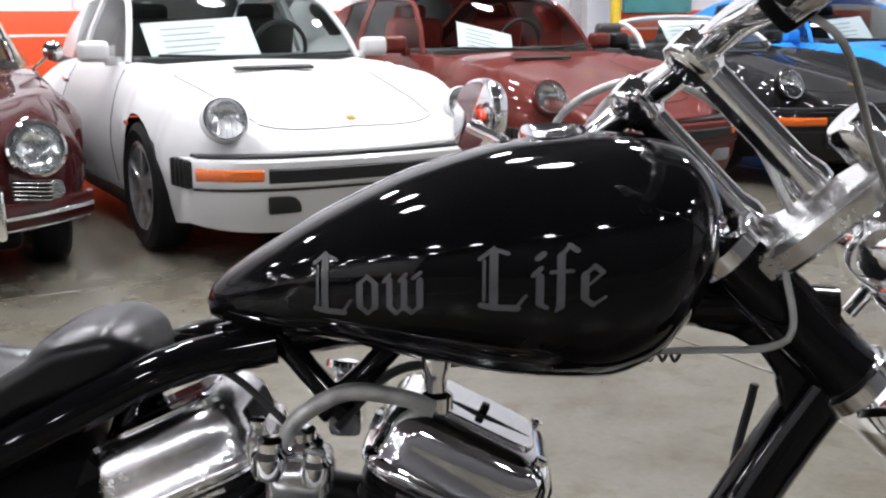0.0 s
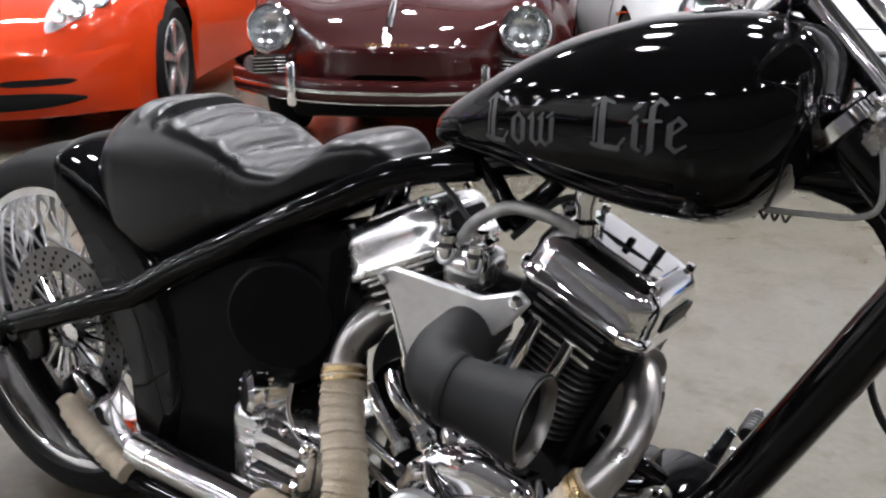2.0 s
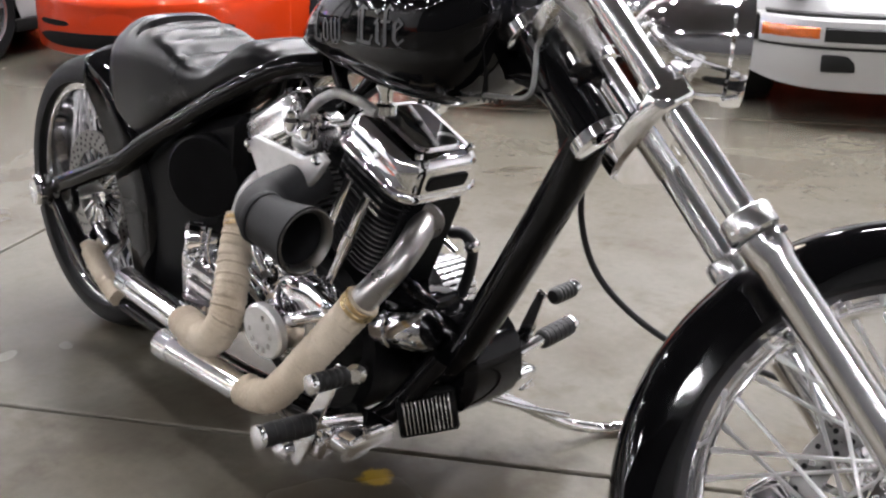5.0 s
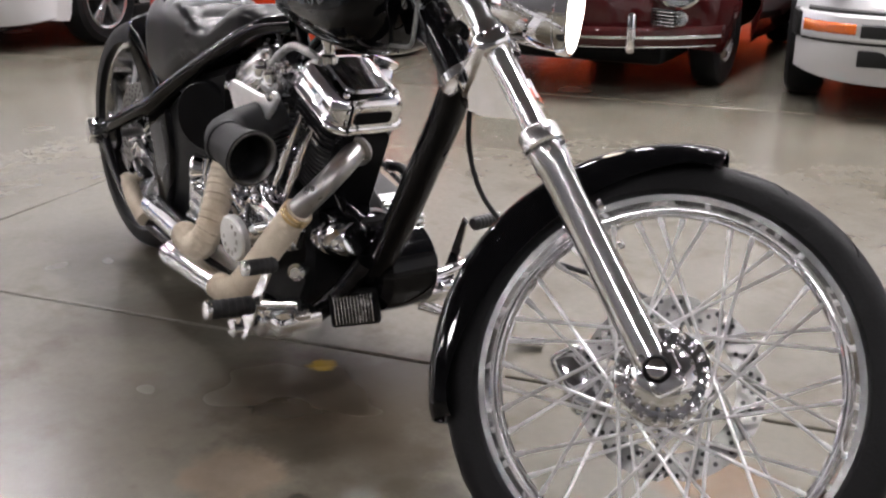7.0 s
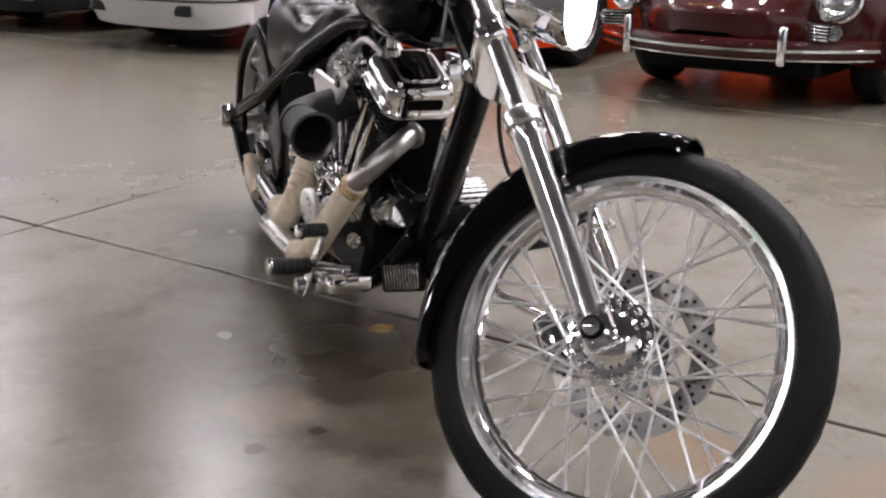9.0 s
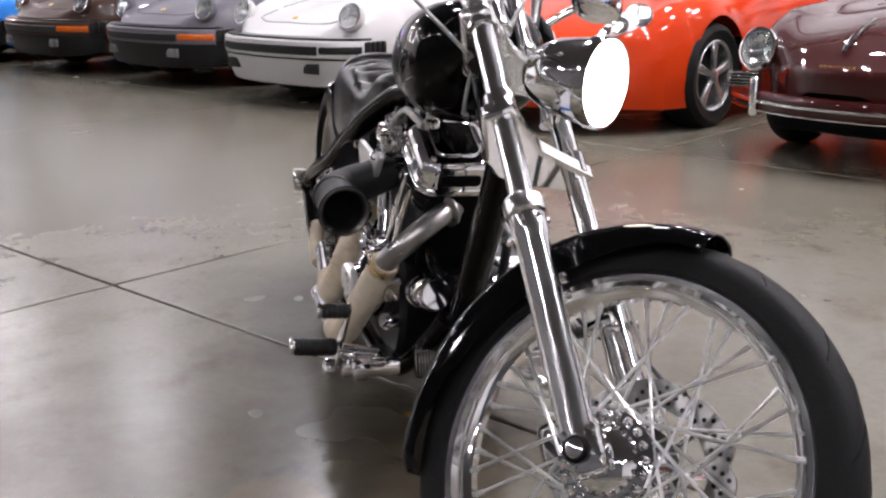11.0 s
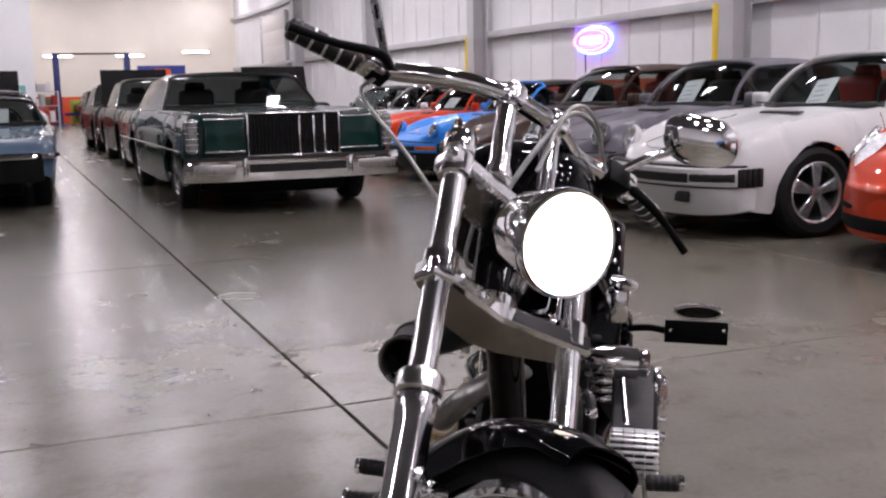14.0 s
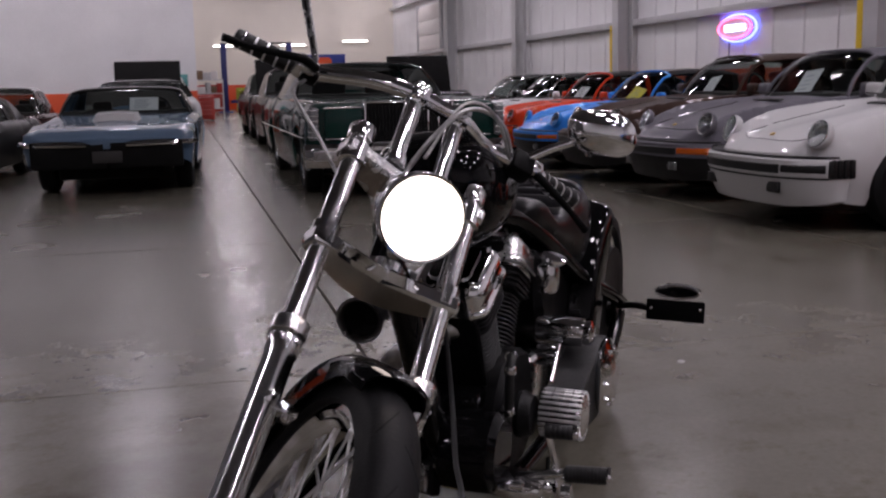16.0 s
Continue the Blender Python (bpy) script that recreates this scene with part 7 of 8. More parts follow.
# gearbox, side discs and black side boxes
gear = bpart("gearbox", POLISHED, lambda b: box(b, (0.57, -0.02, 0.245), (0.20, 0.20, 0.15), 0.03, None, 3), None, "polished ribbed gearbox case")
for k in range(5):
    bpart("case_rib", CHROME, lambda b: box(b, (0.575, -0.122, 0.205 + 0.018 * k), (0.12, 0.012, 0.008), 0.003), gear)
cover_m = frame_of((0.590, -0.120, 0.255), (1, 0, -0.12), (0, 0.12, 1)) @ Matrix.Scale(0.86, 4)
bpart("side_cover", CHROME, lambda b: slab(b, rounded(0.135, 0.115, 0.03), 0.03, cover_m, 0.008), gear)
for k in range(3):
    bpart("cover_rib", CHROME, lambda b: slab(b, rounded(0.112 - 0.012 * abs(k - 1), 0.026, 0.011), 0.016, cover_m @ Matrix.Translation((0.004 * k - 0.004, -0.034 + 0.033 * k, 0.019)), 0.006), gear)
for p in ((-0.055, 0.045), (0.052, 0.046), (-0.058, -0.042), (0.05, -0.046), (0.0, 0.054)):
    turned("cover_bolt", [(0.007, 0.0), (0.007, 0.006), (0.004, 0.009), (0.0, 0.009)], cover_m @ Vector((p[0], p[1], 0.014)), cover_m.to_3x3() @ Vector((0, 0, 1)), CHROME, gear, "", 8)
turned("oil_tank_cap", [(0.026, -0.03), (0.026, 0.0), (0.034, 0.002), (0.035, 0.024), (0.027, 0.031), (0.0, 0.032)], W(0.528, -0.128, 0.335), (-0.55, -0.85, 0.1), CHROME, gear, "chrome domed cap", 20)
for k in range(14):
    a = 2 * math.pi * k / 14
    turned("cap_knurl", [(0.0035, 0.0), (0.0035, 0.016), (0.0, 0.018)], W(0.528, -0.128, 0.335) + Vector((0.029 * math.cos(a), 0.0, 0.033 * math.sin(a))), (-0.55, -0.85, 0.1), CHROME, gear, "", 6)
turned("oil_pump", [(0.0, -0.03), (0.040, -0.028), (0.046, -0.01), (0.046, 0.03), (0.036, 0.042), (0.0, 0.046)], W(0.752, -0.065, 0.378), (0.15, -1, 0.05), BLACK, engine, "gloss black rounded oil pump", 28)
bar("oil_line", [(0.605, -0.12, 0.375), (0.607, -0.13, 0.335), (0.630, -0.135, 0.305), (0.665, -0.13, 0.295)], 0.0042, CHROME, gear, n=14, seg=10)
bpart("oil_tank", SATIN, lambda b: slab(b, [(0.20, 0.42), (0.22, 0.20), (0.26, 0.13), (0.46, 0.13), (0.50, 0.20), (0.52, 0.33), (0.60, 0.36), (0.66, 0.45), (0.68, 0.60), (0.46, 0.54), (0.30, 0.45)], 0.19, Matrix(((1, 0, 0, 0), (0, 0, 1, 0), (0, 1, 0, 0), (0, 0, 0, 1))), 0.02), None, "black oil tank under the seat")
turned("side_disc", [(0.0, 0.0), (0.075, 0.0), (0.079, 0.004), (0.079, 0.03), (0.07, 0.045)], W(0.586, -0.150, 0.472), (-0.42, 0.9, 0.02), SATIN, None, "round matt black side cover", 40)


# left side: open belt primary
def primary(b):
    pts = []
    for a in np.linspace(104, 262, 16):
        pts.append((0.63 + 0.100 * math.cos(radians(a)), 0.285 + 0.100 * math.sin(radians(a))))
    for a in np.linspace(-98, 104, 16):
        pts.append((0.885 + 0.052 * math.cos(radians(a)), 0.262 + 0.052 * math.sin(radians(a))))
    slab(b, pts, 0.085, Matrix(((1, 0, 0, 0), (0, 0, 1, 0.205), (0, 1, 0, 0), (0, 0, 0, 1))), 0.003)


prim = bpart("primary_belt", HOSE, primary, None, "black open belt primary with chrome pulleys")
turned("clutch_hub", [(0.092, 0.0), (0.096, 0.006), (0.096, 0.014), (0.07, 0.024), (0.05, 0.034), (0.0, 0.036)], (0.63, 0.247, 0.285), (0, 1, 0), CHROME, prim, "", 36)
turned("front_pulley", [(0.046, 0.0), (0.056, 0.002), (0.056, 0.008), (0.030, 0.016), (0.0, 0.018)], (0.885, 0.247, 0.262), (0, 1, 0), CHROME, prim, "", 32)
for k in range(10):
    a = 2 * math.pi * k / 10
    turned("clutch_bolt", [(0.007, 0), (0.007, 0.010), (0.0, 0.012)], (0.63 + 0.07 * math.cos(a), 0.266, 0.285 + 0.07 * math.sin(a)), (0, 1, 0), CHROME, prim, "", 8)
for k in range(26):
    a = 2 * math.pi * k / 26
    bpart("pulley_tooth", ALU, lambda b: box(b, (0.885 + 0.0535 * math.cos(a), 0.210, 0.262 + 0.0535 * math.sin(a)), (0.006, 0.096, 0.007), 0.0015, Matrix.Rotation(-a, 3, "Y")), prim)
for k in range(5):
    turned("pulley_flange", [(0.054, -0.0012), (0.0565, -0.0012), (0.0565, 0.0012), (0.054, 0.0012)], (0.885, 0.166 + 0.022 * k, 0.262), (0, 1, 0), CHROME, prim, "", 30)
starter = bpart("starter_motor", CHROME, lambda b: tube(b, [(0.70, 0.100, 0.408), (0.70, 0.212, 0.408)], [0.034, 0.036, 0.036, 0.034], n=8, seg=24), None, "chrome starter motor above the belt")
turned("starter_cap", [(0.028, 0.0), (0.030, 0.008), (0.030, 0.02), (0.018, 0.026), (0.0, 0.027)], (0.70, 0.212, 0.408), (0, 1, 0), CHROME, starter, "", 20)
for k in range(3):
    bpart("starter_rib", CHROME, lambda b: box(b, (0.745, 0.135, 0.378 - 0.02 * k), (0.03, 0.05, 0.010), 0.003), starter)
turned("inner_cover", [(0.052, 0.0), (0.055, 0.01), (0.045, 0.035), (0.0, 0.04)], (0.93, 0.115, 0.265), (0, 1, 0), CAST, prim, "", 28)
bpart("coil_cover", CHROME, lambda b: box(b, W(0.885, 0.140, 0.568), (0.045, 0.045, 0.07), 0.012), None, "chrome coil cover")
turned("horn_cover", [(0.020, 0.0), (0.028, 0.010), (0.028, 0.018), (0.0, 0.022)], W(0.885, 0.150, 0.600), (0.1, 0.3, 1), CHROME, None, "round chrome cap beside the tank")
bar("stay_rod", [W(0.95, 0.16, 0.345), W(0.83, 0.15, 0.40)], 0.006, CHROME, prim, n=2, seg=10)

# dark lower front of the engine with the finned regulator
turned("front_guard", [(0.0, -0.06), (0.07, -0.06), (0.088, -0.045), (0.090, 0.0), (0.088, 0.06), (0.07, 0.075), (0.0, 0.075)], (1.108, 0.055, 0.235), (0, 1, 0), BLACK, None, "black rounded housing ahead of the engine", 36)
reg_m = frame_of((1.130, -0.040, 0.170), (0.60, 0.78, 0.16), (-0.20, -0.05, 1))
# base coloured near-black to paint the shade between the bright fins
reg = bpart("regulator", DARKGAP, lambda b: slab(b, rounded(0.100, 0.072, 0.008), 0.026, reg_m, 0.004), None, "finned chrome voltage regulator")
for k in range(12):
    bpart("regulator_fin", POLISHED, lambda b: slab(b, [(-0.039 + 0.0068 * k, -0.028), (-0.0365 + 0.0068 * k, -0.028), (-0.0365 + 0.0068 * k, 0.028), (-0.039 + 0.0068 * k, 0.028)], 0.012, reg_m @ Matrix.Translation((0, 0, 0.017)), 0.0006), reg)


# forward controls
def knurled(name, a, e, r, material, parent=None, label=""):
    a, e = Vector(a), Vector(e)
    d = (e - a)
    ob = turned(name, [(r * 0.8, 0.0), (r, 0.004), (r, d.length - 0.008), (r * 0.9, d.length - 0.006)], a, d, material, parent, label, 18)
    turned("peg_end", [(r * 0.96, 0.0), (r * 1.06, 0.003), (r * 1.02, 0.010), (0.0, 0.012)], a + d * ((d.length - 0.009) / d.length), d, CHROME, ob, "", 18)
    for k in range(5):
        p = a + d * (0.15 + 0.155 * k)
        turned("grip_ring", [(r * 1.0, -0.004), (r * 1.05, -0.003), (r * 1.05, 0.003), (r * 1.0, 0.004)], p, d, material, ob, "", 18)
    return ob


for s, pe, pu in ((-1, W(1.083, -0.378, 0.217), W(1.153, -0.330, 0.312)), (1, W(1.100, 0.320, 0.200), W(1.152, 0.262, 0.305))):
    inner = Vector(pe) + Vector((0.008, -s * 0.095, -0.004))
    mount = bpart("control_mount", CHROME, lambda b: box(b, (1.09, s * 0.17, 0.165), (0.11, 0.10, 0.035), 0.010), None, "chrome forward foot control")
    bpart("control_block", CHROME, lambda b: box(b, (1.055, s * 0.215, 0.150), (0.07, 0.04, 0.045), 0.010), mount)
    bar("peg_mount", [(1.10, s * 0.16, 0.185), inner], 0.011, CHROME, mount, n=3, seg=12)
    knurled("foot_peg", inner, pe, 0.018, HOSE, mount, "black rubber foot peg")
    top_in = Vector(pu) + Vector((0.004, -s * 0.065, -0.002))
    blade_top, blade_foot = Vector(pu) + Vector((-0.02, -s * 0.068, -0.004)), Vector((1.052, s * 0.245, 0.140))
    blade = frame_of(blade_foot, blade_top - blade_foot, (1, 0, 0))
    long = (blade_top - blade_foot).length
    bpart("pedal_arm", CHROME, lambda b: slab(b, [(-0.022, -0.014), (0.0, -0.021), (0.05, -0.018), (long - 0.02, -0.010), (long + 0.008, -0.008), (long + 0.008, 0.010), (long - 0.02, 0.012), (0.05, 0.018), (0.0, 0.021), (-0.022, 0.014)], 0.008, blade, 0.002), mount, "flat chrome pedal lever")
    knurled("pedal_pad", top_in, pu, 0.0145, HOSE, mount, "black rubber pedal pad")
    for p, r in (((1.02, s * 0.245, 0.130), 0.019), ((1.13, s * 0.20, 0.15), 0.012), ((1.15, s * 0.17, 0.185), 0.010)):
        turned("pivot", [(r, -0.012), (r * 1.05, 0.0), (r, 0.014), (0, 0.018)], p, (0, s, 0), CHROME, mount, "", 16)
    bar("linkage_rod", [(1.13, s * 0.20, 0.15), (1.00, s * 0.20, 0.13), (0.86, s * 0.17, 0.14)], 0.005, CHROME, mount, n=6, seg=8)
stand = bar("side_stand", [W(1.080, 0.085, 0.140), W(1.105, 0.14, 0.108), W(1.15, 0.245, 0.040), W(1.185, 0.315, 0.014), W(1.212, 0.352, 0.011)], 0.0105, CHROME, None, "chrome side stand, folded out", n=24)
turned("stand_foot", [(0.012, -0.012), (0.0125, 0.0), (0.0125, 0.016), (0.0, 0.017)], W(1.207, 0.346, 0.0125), W(1.212, 0.352, 0.012) - W(1.185, 0.315, 0.014), CHROME, stand, "", 14)
bar("stand_spring", [W(1.10, 0.10, 0.12), W(1.14, 0.18, 0.085), W(1.17, 0.24, 0.062)], 0.006, CHROME, stand, n=8)

# fork
for s in (-1, 1):
    y = 0.122 * s
    leg = bar("fork_tube", [S(0.05, y, -0.03), S(0.05, y, 0.425)], 0.0190, FORKCHROME, None, "chrome fork tube", n=2, seg=28)
    turned("fork_cap", [(0.0195, 0.0), (0.0245, 0.002), (0.025, 0.03), (0.020, 0.037), (0.0, 0.038)], S(0.05, y, 0.395), -DOWN, CHROME, leg, "", 28)
    slider = turned("fork_slider", [(0.0245, -0.376), (0.0255, -0.356), (0.0255, -0.06), (0.028, -0.055), (0.028, -0.025), (0.024, -0.022)], S(0.05, y, 0.0), -DOWN, FORKCHROME, None, "chrome fork slider", 28)
    turned("slider_collar", [(0.028, -0.022), (0.032, -0.018), (0.032, 0.006), (0.029, 0.010), (0.020, 0.012)], S(0.05, y, 0.0), -DOWN, POLISHED, slider, "", 28)
    for k in range(3):
        turned("collar_bolt", [(0.005, 0), (0.005, 0.006), (0.0, 0.007)], S(0.05, y, -0.032) + FWD * 0.027 * math.cos(k - 0.5) + LEFT * 0.027 * math.sin(k - 0.5) * s, FWD, CHROME, slider, "", 8)
    bpart("axle_lug", CHROME, lambda b: box(b, S(0.057, y, -0.388), (0.050, 0.034, 0.070), 0.009, FORK.to_3x3(), 2), slider)
    for k in range(4):
        turned("lug_bolt", [(0.006, 0), (0.006, 0.006), (0.0, 0.007)], S(0.04 + 0.04 * (k % 2), y + s * 0.018, -0.406 + 0.04 * (k // 2)), LEFT * s, CHROME, slider, "", 8)
    bpart("fender_bracket", CHROME, lambda b: box(b, S(0.045, s * 0.082, -0.138), (0.05, 0.035, 0.02), 0.006, FORK.to_3x3()), slider)
    turned("bracket_bolt", [(0.008, 0.0), (0.009, 0.008), (0.0, 0.011)], S(0.03, y, -0.138) + FWD * 0.05, FWD, CHROME, slider, "", 10)
    for lev in (0.185, 0.365):
        turned("clamp_ring", [(0.0195, -0.022), (0.0255, -0.020), (0.0255, 0.018), (0.0195, 0.02)], S(0.05, y, lev), -DOWN, CHROME, leg, "", 24)
turned("front_axle", [(0.011, -0.152), (0.014, -0.150), (0.014, 0.15), (0.011, 0.152)], S(0.052, 0, -0.388), LEFT, CHROME, None, "chrome front axle", 20)
turned("axle_nut", [(0.019, 0.0), (0.020, 0.006), (0.016, 0.012), (0.009, 0.010), (0.008, 0.004), (0.0, 0.003)], S(0.052, -0.139, -0.388), -LEFT, SATIN, None, "black hollow axle nut", 18)


def tree(b, lev, deep, thick):
    out = [(0.078, -0.145), (0.03, -0.152), (-0.03, -0.05), (-0.042, 0.0), (-0.03, 0.05), (0.03, 0.152), (0.078, 0.145), (0.062, 0.06), (0.052, 0.0), (0.062, -0.06)]
    slab(b, out, thick, FORK @ Matrix.Translation((0, 0, lev)), 0.006)


bpart("lower_fork_clamp", MIRROR, lambda b: tree(b, 0.17, 0, 0.034), None, "polished lower fork clamp")
top_tree = bpart("upper_fork_clamp", POLISHED, lambda b: tree(b, 0.37, 0, 0.03), None, "polished upper fork clamp")
turned("stem_nut", [(0.02, 0.0), (0.022, 0.01), (0.015, 0.02), (0.0, 0.021)], S(0, 0, 0.385), -DOWN, CHROME, top_tree)

# headlight
HEAD_DIR = Matrix.Rotation(radians(7), 3, "Z") @ ((DOWN * 0.71 + FWD * 0.704).normalized() + Vector((0, 0, 0.10))).normalized()
HC = W(1.542, 0.084, 0.792)
shell = turned("headlight_shell", [(0.0, -0.14), (0.027, -0.135), (0.049, -0.113), (0.063, -0.079), (0.069, -0.037), (0.071, -0.012), (0.076, -0.008), (0.077, 0.006), (0.075, 0.014), (0.0705, 0.013), (0.070, 0.002)], HC, HEAD_DIR, CHROME, None, "chrome bullet headlight, switched on", 40)
HEADLAMP = glow_mat("lit_headlamp", (1.0, 0.88, 0.74), 14.0)
turned("lit_lens", [(0.070, 0.002), (0.062, 0.006), (0.041, 0.010), (0.0, 0.012)], HC, HEAD_DIR, HEADLAMP, shell, "glowing headlamp lens", 36)
bar("headlight_bracket", [S(0.07, 0, 0.20), HC - HEAD_DIR * 0.10 + Vector((0, 0, -0.05))], 0.012, CHROME, shell, n=4)
bar("headlight_bracket", [S(0.07, 0.05, 0.24), HC - HEAD_DIR * 0.08 + Vector((0, 0, -0.02))], 0.009, CHROME, shell, n=4)

# handlebar, risers, grips, levers, mirrors
for s in (-1, 1):
    riser = turned("riser", [(0.021, 0.0), (0.0215, 0.012), (0.017, 0.03), (0.017, 0.148), (0.021, 0.153), (0.022, 0.187), (0.016, 0.197), (0.0, 0.199)], S(0.05, 0.046 * s, 0.388), -DOWN, CHROME, None, "chrome handlebar riser", 24)
    bpart("riser_clamp", CHROME, lambda b: box(b, S(0.055, 0.046 * s, 0.559), (0.05, 0.036, 0.04), 0.009, FORK.to_3x3()), riser)
hb = [S(-0.075, -0.30, 0.573), S(-0.055, -0.23, 0.572), S(0.02, -0.13, 0.566), S(0.056, -0.055, 0.559), S(0.06, 0, 0.557), S(0.056, 0.055, 0.559), S(0.02, 0.13, 0.563), W(1.100, 0.145, 0.834), W(1.025, 0.182, 0.788)]
bars = bar("handlebar", hb, 0.0160, MIRROR, None, "chrome drag handlebar", n=60, seg=18)
for s in (-1, 1):
    g0, g1 = (S(-0.070, -0.265, 0.573), S(-0.088, -0.390, 0.576)) if s < 0 else (W(1.062, 0.164, 0.811), W(0.952, 0.218, 0.744))
    grip = turned("grip", [(0.017, 0.0), (0.0185, 0.003), (0.0185, 0.122), (0.015, 0.126), (0.0, 0.128)], g0, g1 - g0, HOSE, bars, "black rubber grip with bright rings", 24)
    for k in range(5):
        turned("grip_ring", [(0.0187, -0.0022), (0.0196, -0.0016), (0.0196, 0.0016), (0.0187, 0.0022)], g0.lerp(g1, 0.10 + 0.19 * k), g1 - g0, CHROME if k in (0, 4) else ALU, bars, "", 24)
    perch = bpart("lever_perch", CHROME, lambda b: box(b, S(-0.052, -0.248, 0.566) if s < 0 else W(1.088, 0.152, 0.828), (0.046, 0.046, 0.036), 0.010, FORK.to_3x3(), 3), bars, "chrome lever perch")
    bpart("switch_block", SATIN, lambda b: box(b, S(-0.056, -0.236, 0.566) if s < 0 else W(1.108, 0.137, 0.838), (0.036, 0.04, 0.038) if s < 0 else (0.046, 0.05, 0.05), 0.008, FORK.to_3x3()), bars)
    bar("lever", [S(-0.02, -0.235, 0.552), S(0.005, -0.27, 0.535), S(-0.012, -0.34, 0.52), S(-0.014, -0.415, 0.50)] if s < 0 else [W(1.100, 0.172, 0.818), W(1.112, 0.200, 0.794), W(1.090, 0.235, 0.748), W(1.066, 0.262, 0.704)], [0.010, 0.008, 0.0065, 0.008], SATIN, bars, n=18, seg=10, label="control lever")
ml = W(1.030, 0.262, 0.888)
mirror = bar("mirror_stem", [W(1.100, 0.152, 0.852), W(1.072, 0.205, 0.874), ml], 0.0085, CHROME, bars, "chrome mirror on a twisted stem", n=14)


def mirror_head(b, c, normal):
    """An oval mirror: flat glass side towards the rider, domed back."""
    m = frame_of(c, Vector((0, 0, 1)).cross(Vector(normal)), (0, 0, 1))
    rim = [(0.070 * math.copysign(abs(math.cos(a)) ** 0.8, math.cos(a)), 0.046 * math.copysign(abs(math.sin(a)) ** 0.8, math.sin(a)) + 0.012 * math.cos(a)) for a in np.linspace(0, 2 * math.pi, 28, endpoint=False)]
    skin(b, [[m @ Vector((x * f, y * f, h)) for x, y in rim] for f, h in ((0.03, 0.008), (0.92, 0.008), (1.0, 0.004), (1.0, -0.004), (0.93, -0.014), (0.78, -0.022), (0.5, -0.029), (0.25, -0.032), (0.03, -0.033))])


mc = W(1.035, 0.290, 0.898)
bpart("mirror_head", MIRROR, lambda b: mirror_head(b, mc, (-0.90, -0.36, 0.25)), bars, "oval chrome mirror head")
mr = S(0.02, -0.345, 0.72)
stem0 = S(-0.04, -0.235, 0.585)
up_dir = (mr - stem0).normalized()
plate_m = frame_of(stem0, up_dir, up_dir.cross(Vector((0.9, -0.2, 0.2))))
stem_len = (mr - stem0).length
plate = bpart("mirror_stem", POLISHED, lambda b: slab(b, [(0, -0.007), (stem_len, -0.011), (stem_len, 0.011), (0, 0.007)], 0.007, plate_m, 0.002), bars, "chrome mirror stem with cut-outs")
for k in range(4):
    bpart("stem_slot", DARKGAP, lambda b: slab(b, rounded(stem_len * 0.13, 0.0055, 0.0025), 0.0085, plate_m @ Matrix.Translation((stem_len * (0.2 + 0.2 * k), 0, 0)), 0.0005), plate)
bpart("mirror_head", CHROME, lambda b: mirror_head(b, mr + Vector((0.0, -0.02, 0.05)), (-0.92, -0.36, 0.05)), bars)

# cables and lines
bar("clutch_cable", [S(0.0, 0.22, 0.55), S(0.06, 0.14, 0.60), S(0.10, 0.05, 0.56), S(0.09, 0.0, 0.47), S(0.03, -0.02, 0.38)], 0.0045, BRAID, None, "braided clutch cable arching over the headlight", n=30, seg=10)
bar("clutch_cable", [S(0.02, 0.20, 0.552), S(0.10, 0.10, 0.575), S(0.13, 0.02, 0.53), S(0.10, -0.01, 0.40)], 0.0034, BRAID, None, "thin braided cable", n=26, seg=8)
bar("throttle_cable", [S(-0.058, -0.236, 0.550), S(-0.070, -0.247, 0.514), S(-0.029, -0.177, 0.42), S(0.011, -0.115, 0.324)], 0.0034, BRAID, None, "thin braided throttle cable beside the fork", n=30, seg=8)
bar("neck_hose", [W(1.335, -0.07, 0.80), W(1.345, -0.085, 0.74), W(1.325, -0.08, 0.718), W(1.27, -0.06, 0.708), W(1.20, -0.05, 0.702)], 0.0036, GREYCABLE, None, "grey cable looping past the neck", n=24, seg=8)
bar("spring_wire", [W(1.20 + 0.006 * k, -0.05, 0.698 + 0.005 * (-1) ** k) for k in range(9)], 0.0018, HOSE, None, "coiled black wire under the tank", n=60, seg=5)
bar("brake_hose", [W(1.345, 0.04, 0.64), W(1.330, 0.05, 0.52), W(1.365, 0.07, 0.42), W(1.47, 0.11, 0.345), W(1.60, 0.16, 0.325), W(1.74, 0.14, 0.33)], 0.005, HOSE, None, "black front brake hose", n=36, seg=8)
bpart("front_caliper", CHROME, lambda b: box(b, S(-0.07, 0.085, -0.316), (0.06, 0.055, 0.11), 0.014, FORK.to_3x3(), 3), None, "chrome front brake caliper")
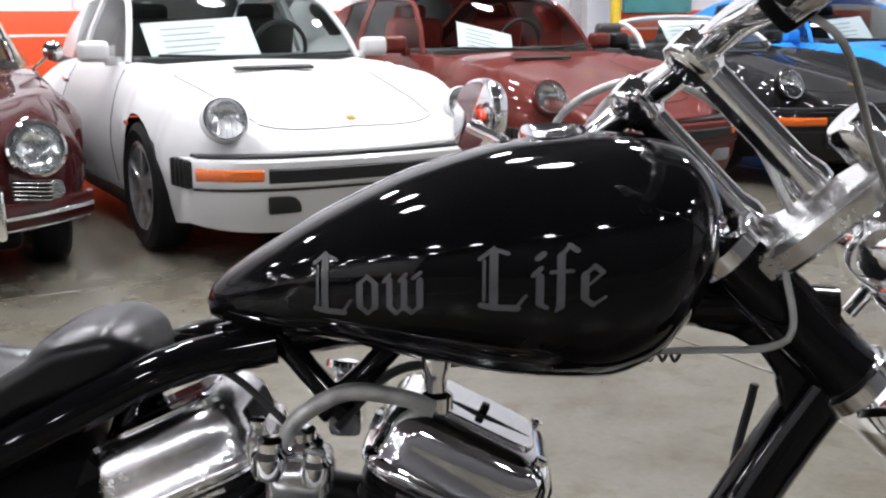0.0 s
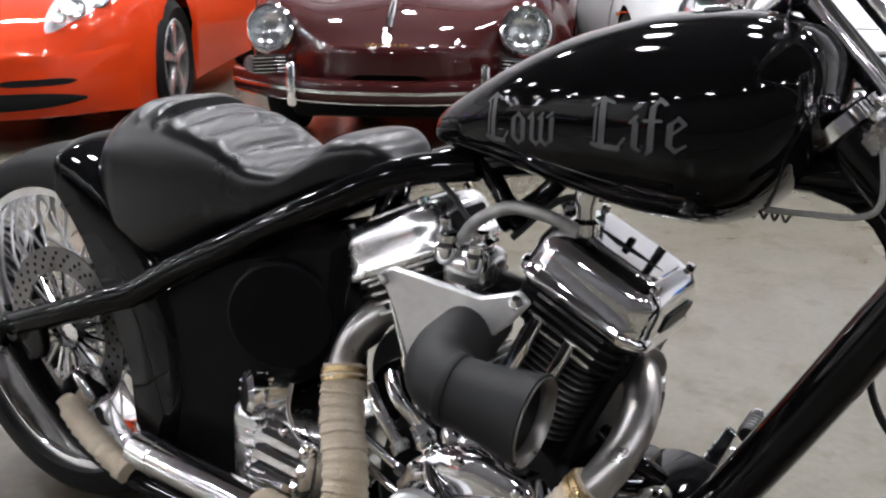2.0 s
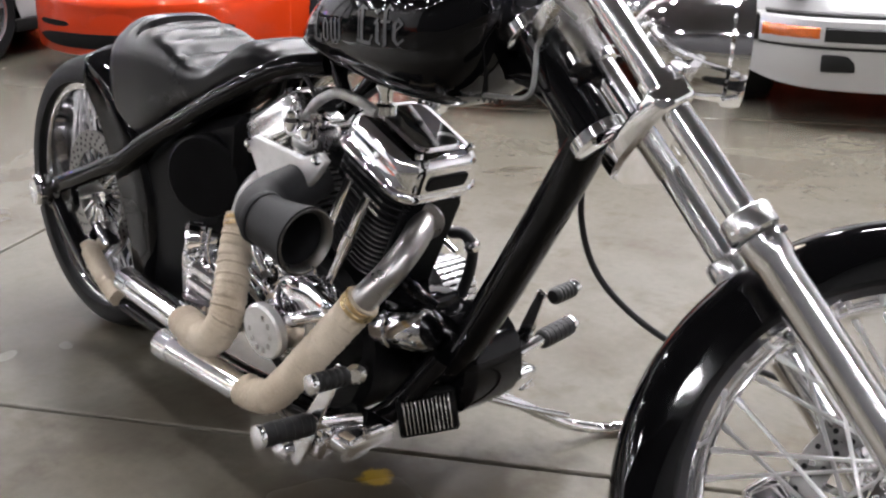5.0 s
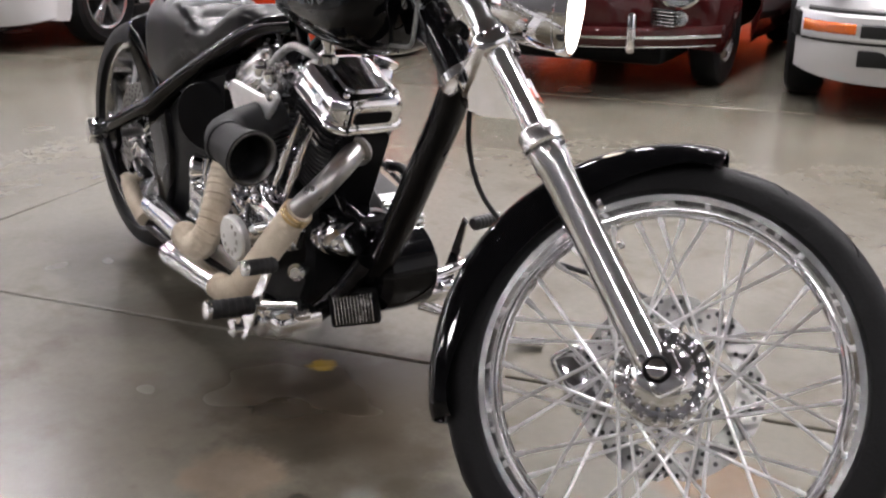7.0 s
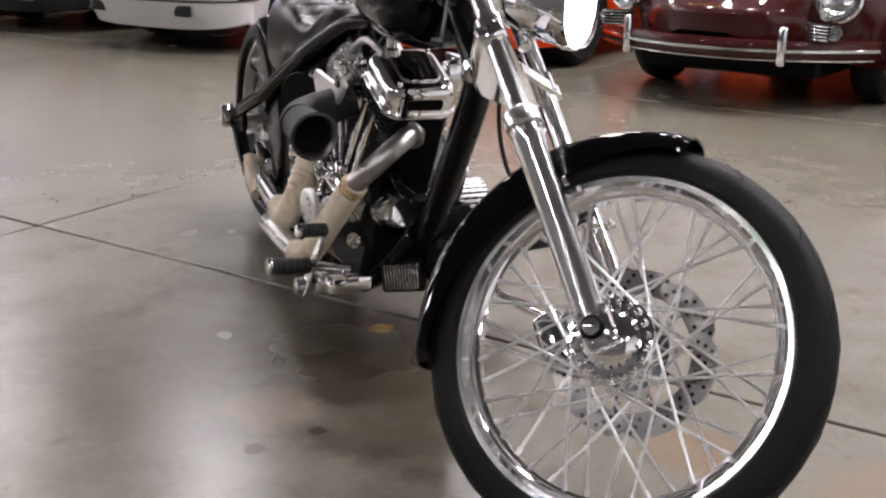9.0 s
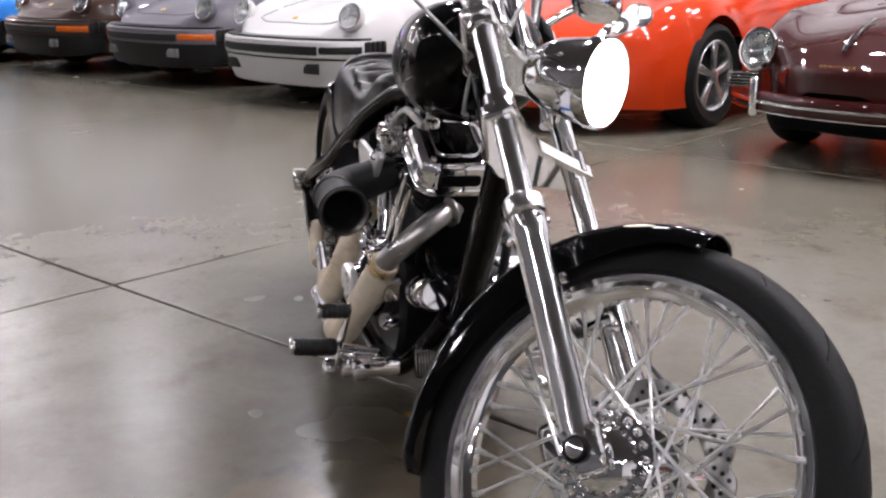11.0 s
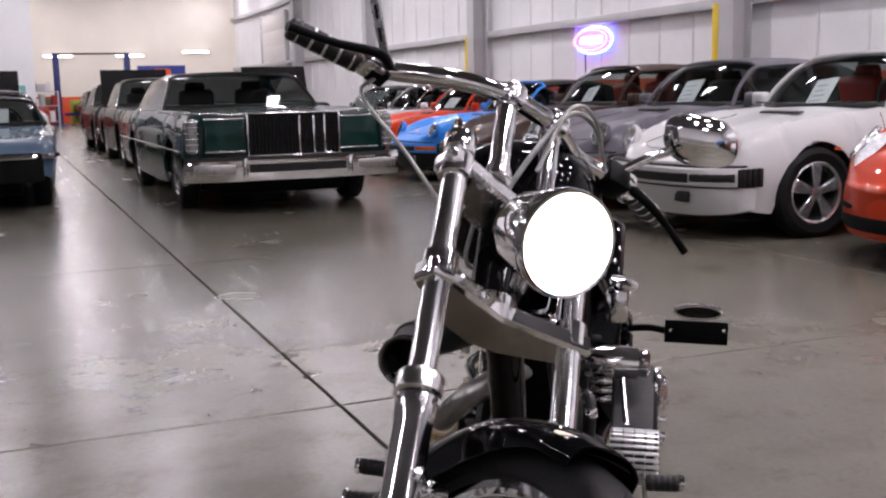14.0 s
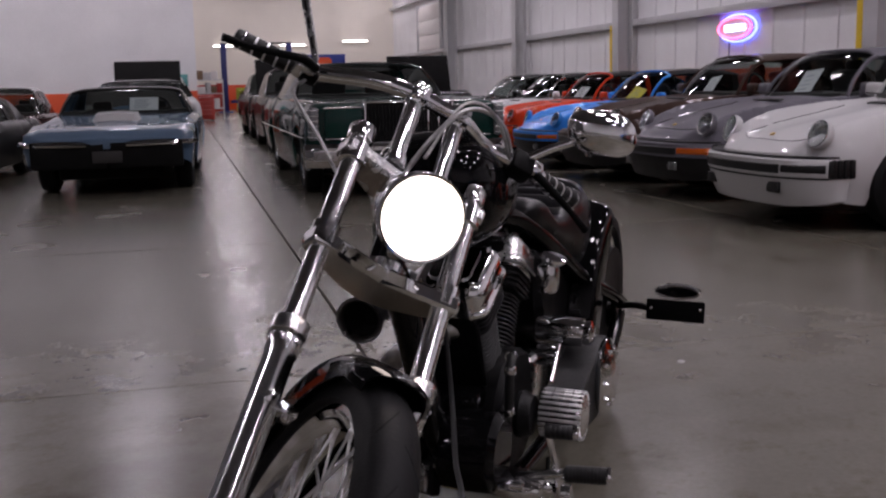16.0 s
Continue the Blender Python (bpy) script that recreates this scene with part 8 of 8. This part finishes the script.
bpart("rear_caliper", CHROME, lambda b: box(b, (0.105, -0.095, 0.225), (0.09, 0.05, 0.07), 0.014, Matrix.Rotation(radians(-40), 3, "Y"), 3), None, "chrome rear brake caliper")

# side-mounted tail lamp and plate holder
holder = bpart("plate_holder", SATIN, lambda b: box(b, W(0.135, 0.330, 0.338), (0.012, 0.165, 0.062), 0.004), None, "black side-mounted plate holder")
bar("holder_arm", [(0.0, 0.165, 0.318), W(0.05, 0.20, 0.33), W(0.13, 0.255, 0.34)], 0.010, SATIN, holder, n=8)
for y in (0.262, 0.40):
    turned("holder_bolt", [(0.005, 0), (0.005, 0.004), (0, 0.005)], W(0.142, y, 0.345), (1, 0, 0), CHROME, holder, "", 8)
lamp = bpart("tail_lamp", BLACK, lambda b: slab(b, [(0.062 * math.cos(a), 0.02 * math.sin(a)) for a in np.linspace(0, 2 * math.pi, 24, endpoint=False)], 0.05, frame_of(W(0.115, 0.335, 0.392), (0, 1, 0), (0, 0, 1)), 0.007), holder, "black cat-eye tail lamp with chrome band")
bpart("lamp_band", CHROME, lambda b: slab(b, [(0.0645 * math.cos(a), 0.0215 * math.sin(a)) for a in np.linspace(0, 2 * math.pi, 24, endpoint=False)], 0.010, frame_of(W(0.132, 0.335, 0.392), (0, 1, 0), (0, 0, 1)), 0.003), holder)
bpart("tail_lens", REDLENS, lambda b: slab(b, [(0.050 * math.cos(a), 0.014 * math.sin(a)) for a in np.linspace(0, 2 * math.pi, 24, endpoint=False)], 0.006, frame_of(W(0.088, 0.335, 0.394), (0, 1, 0), (0, 0, 1)), 0.002), holder)


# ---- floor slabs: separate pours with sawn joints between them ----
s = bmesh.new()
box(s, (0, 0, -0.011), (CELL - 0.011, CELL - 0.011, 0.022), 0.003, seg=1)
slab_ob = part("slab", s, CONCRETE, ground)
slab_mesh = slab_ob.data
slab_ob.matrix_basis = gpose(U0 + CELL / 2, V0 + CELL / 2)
for i in range(-15, 4):
    for j in range(-3, 3):
        if (i, j) != (0, 0):
            ob = new("slab", slab_mesh)
            ob.parent = ground
            ob.matrix_basis = gpose(U0 + (i + 0.5) * CELL, V0 + (j + 0.5) * CELL)
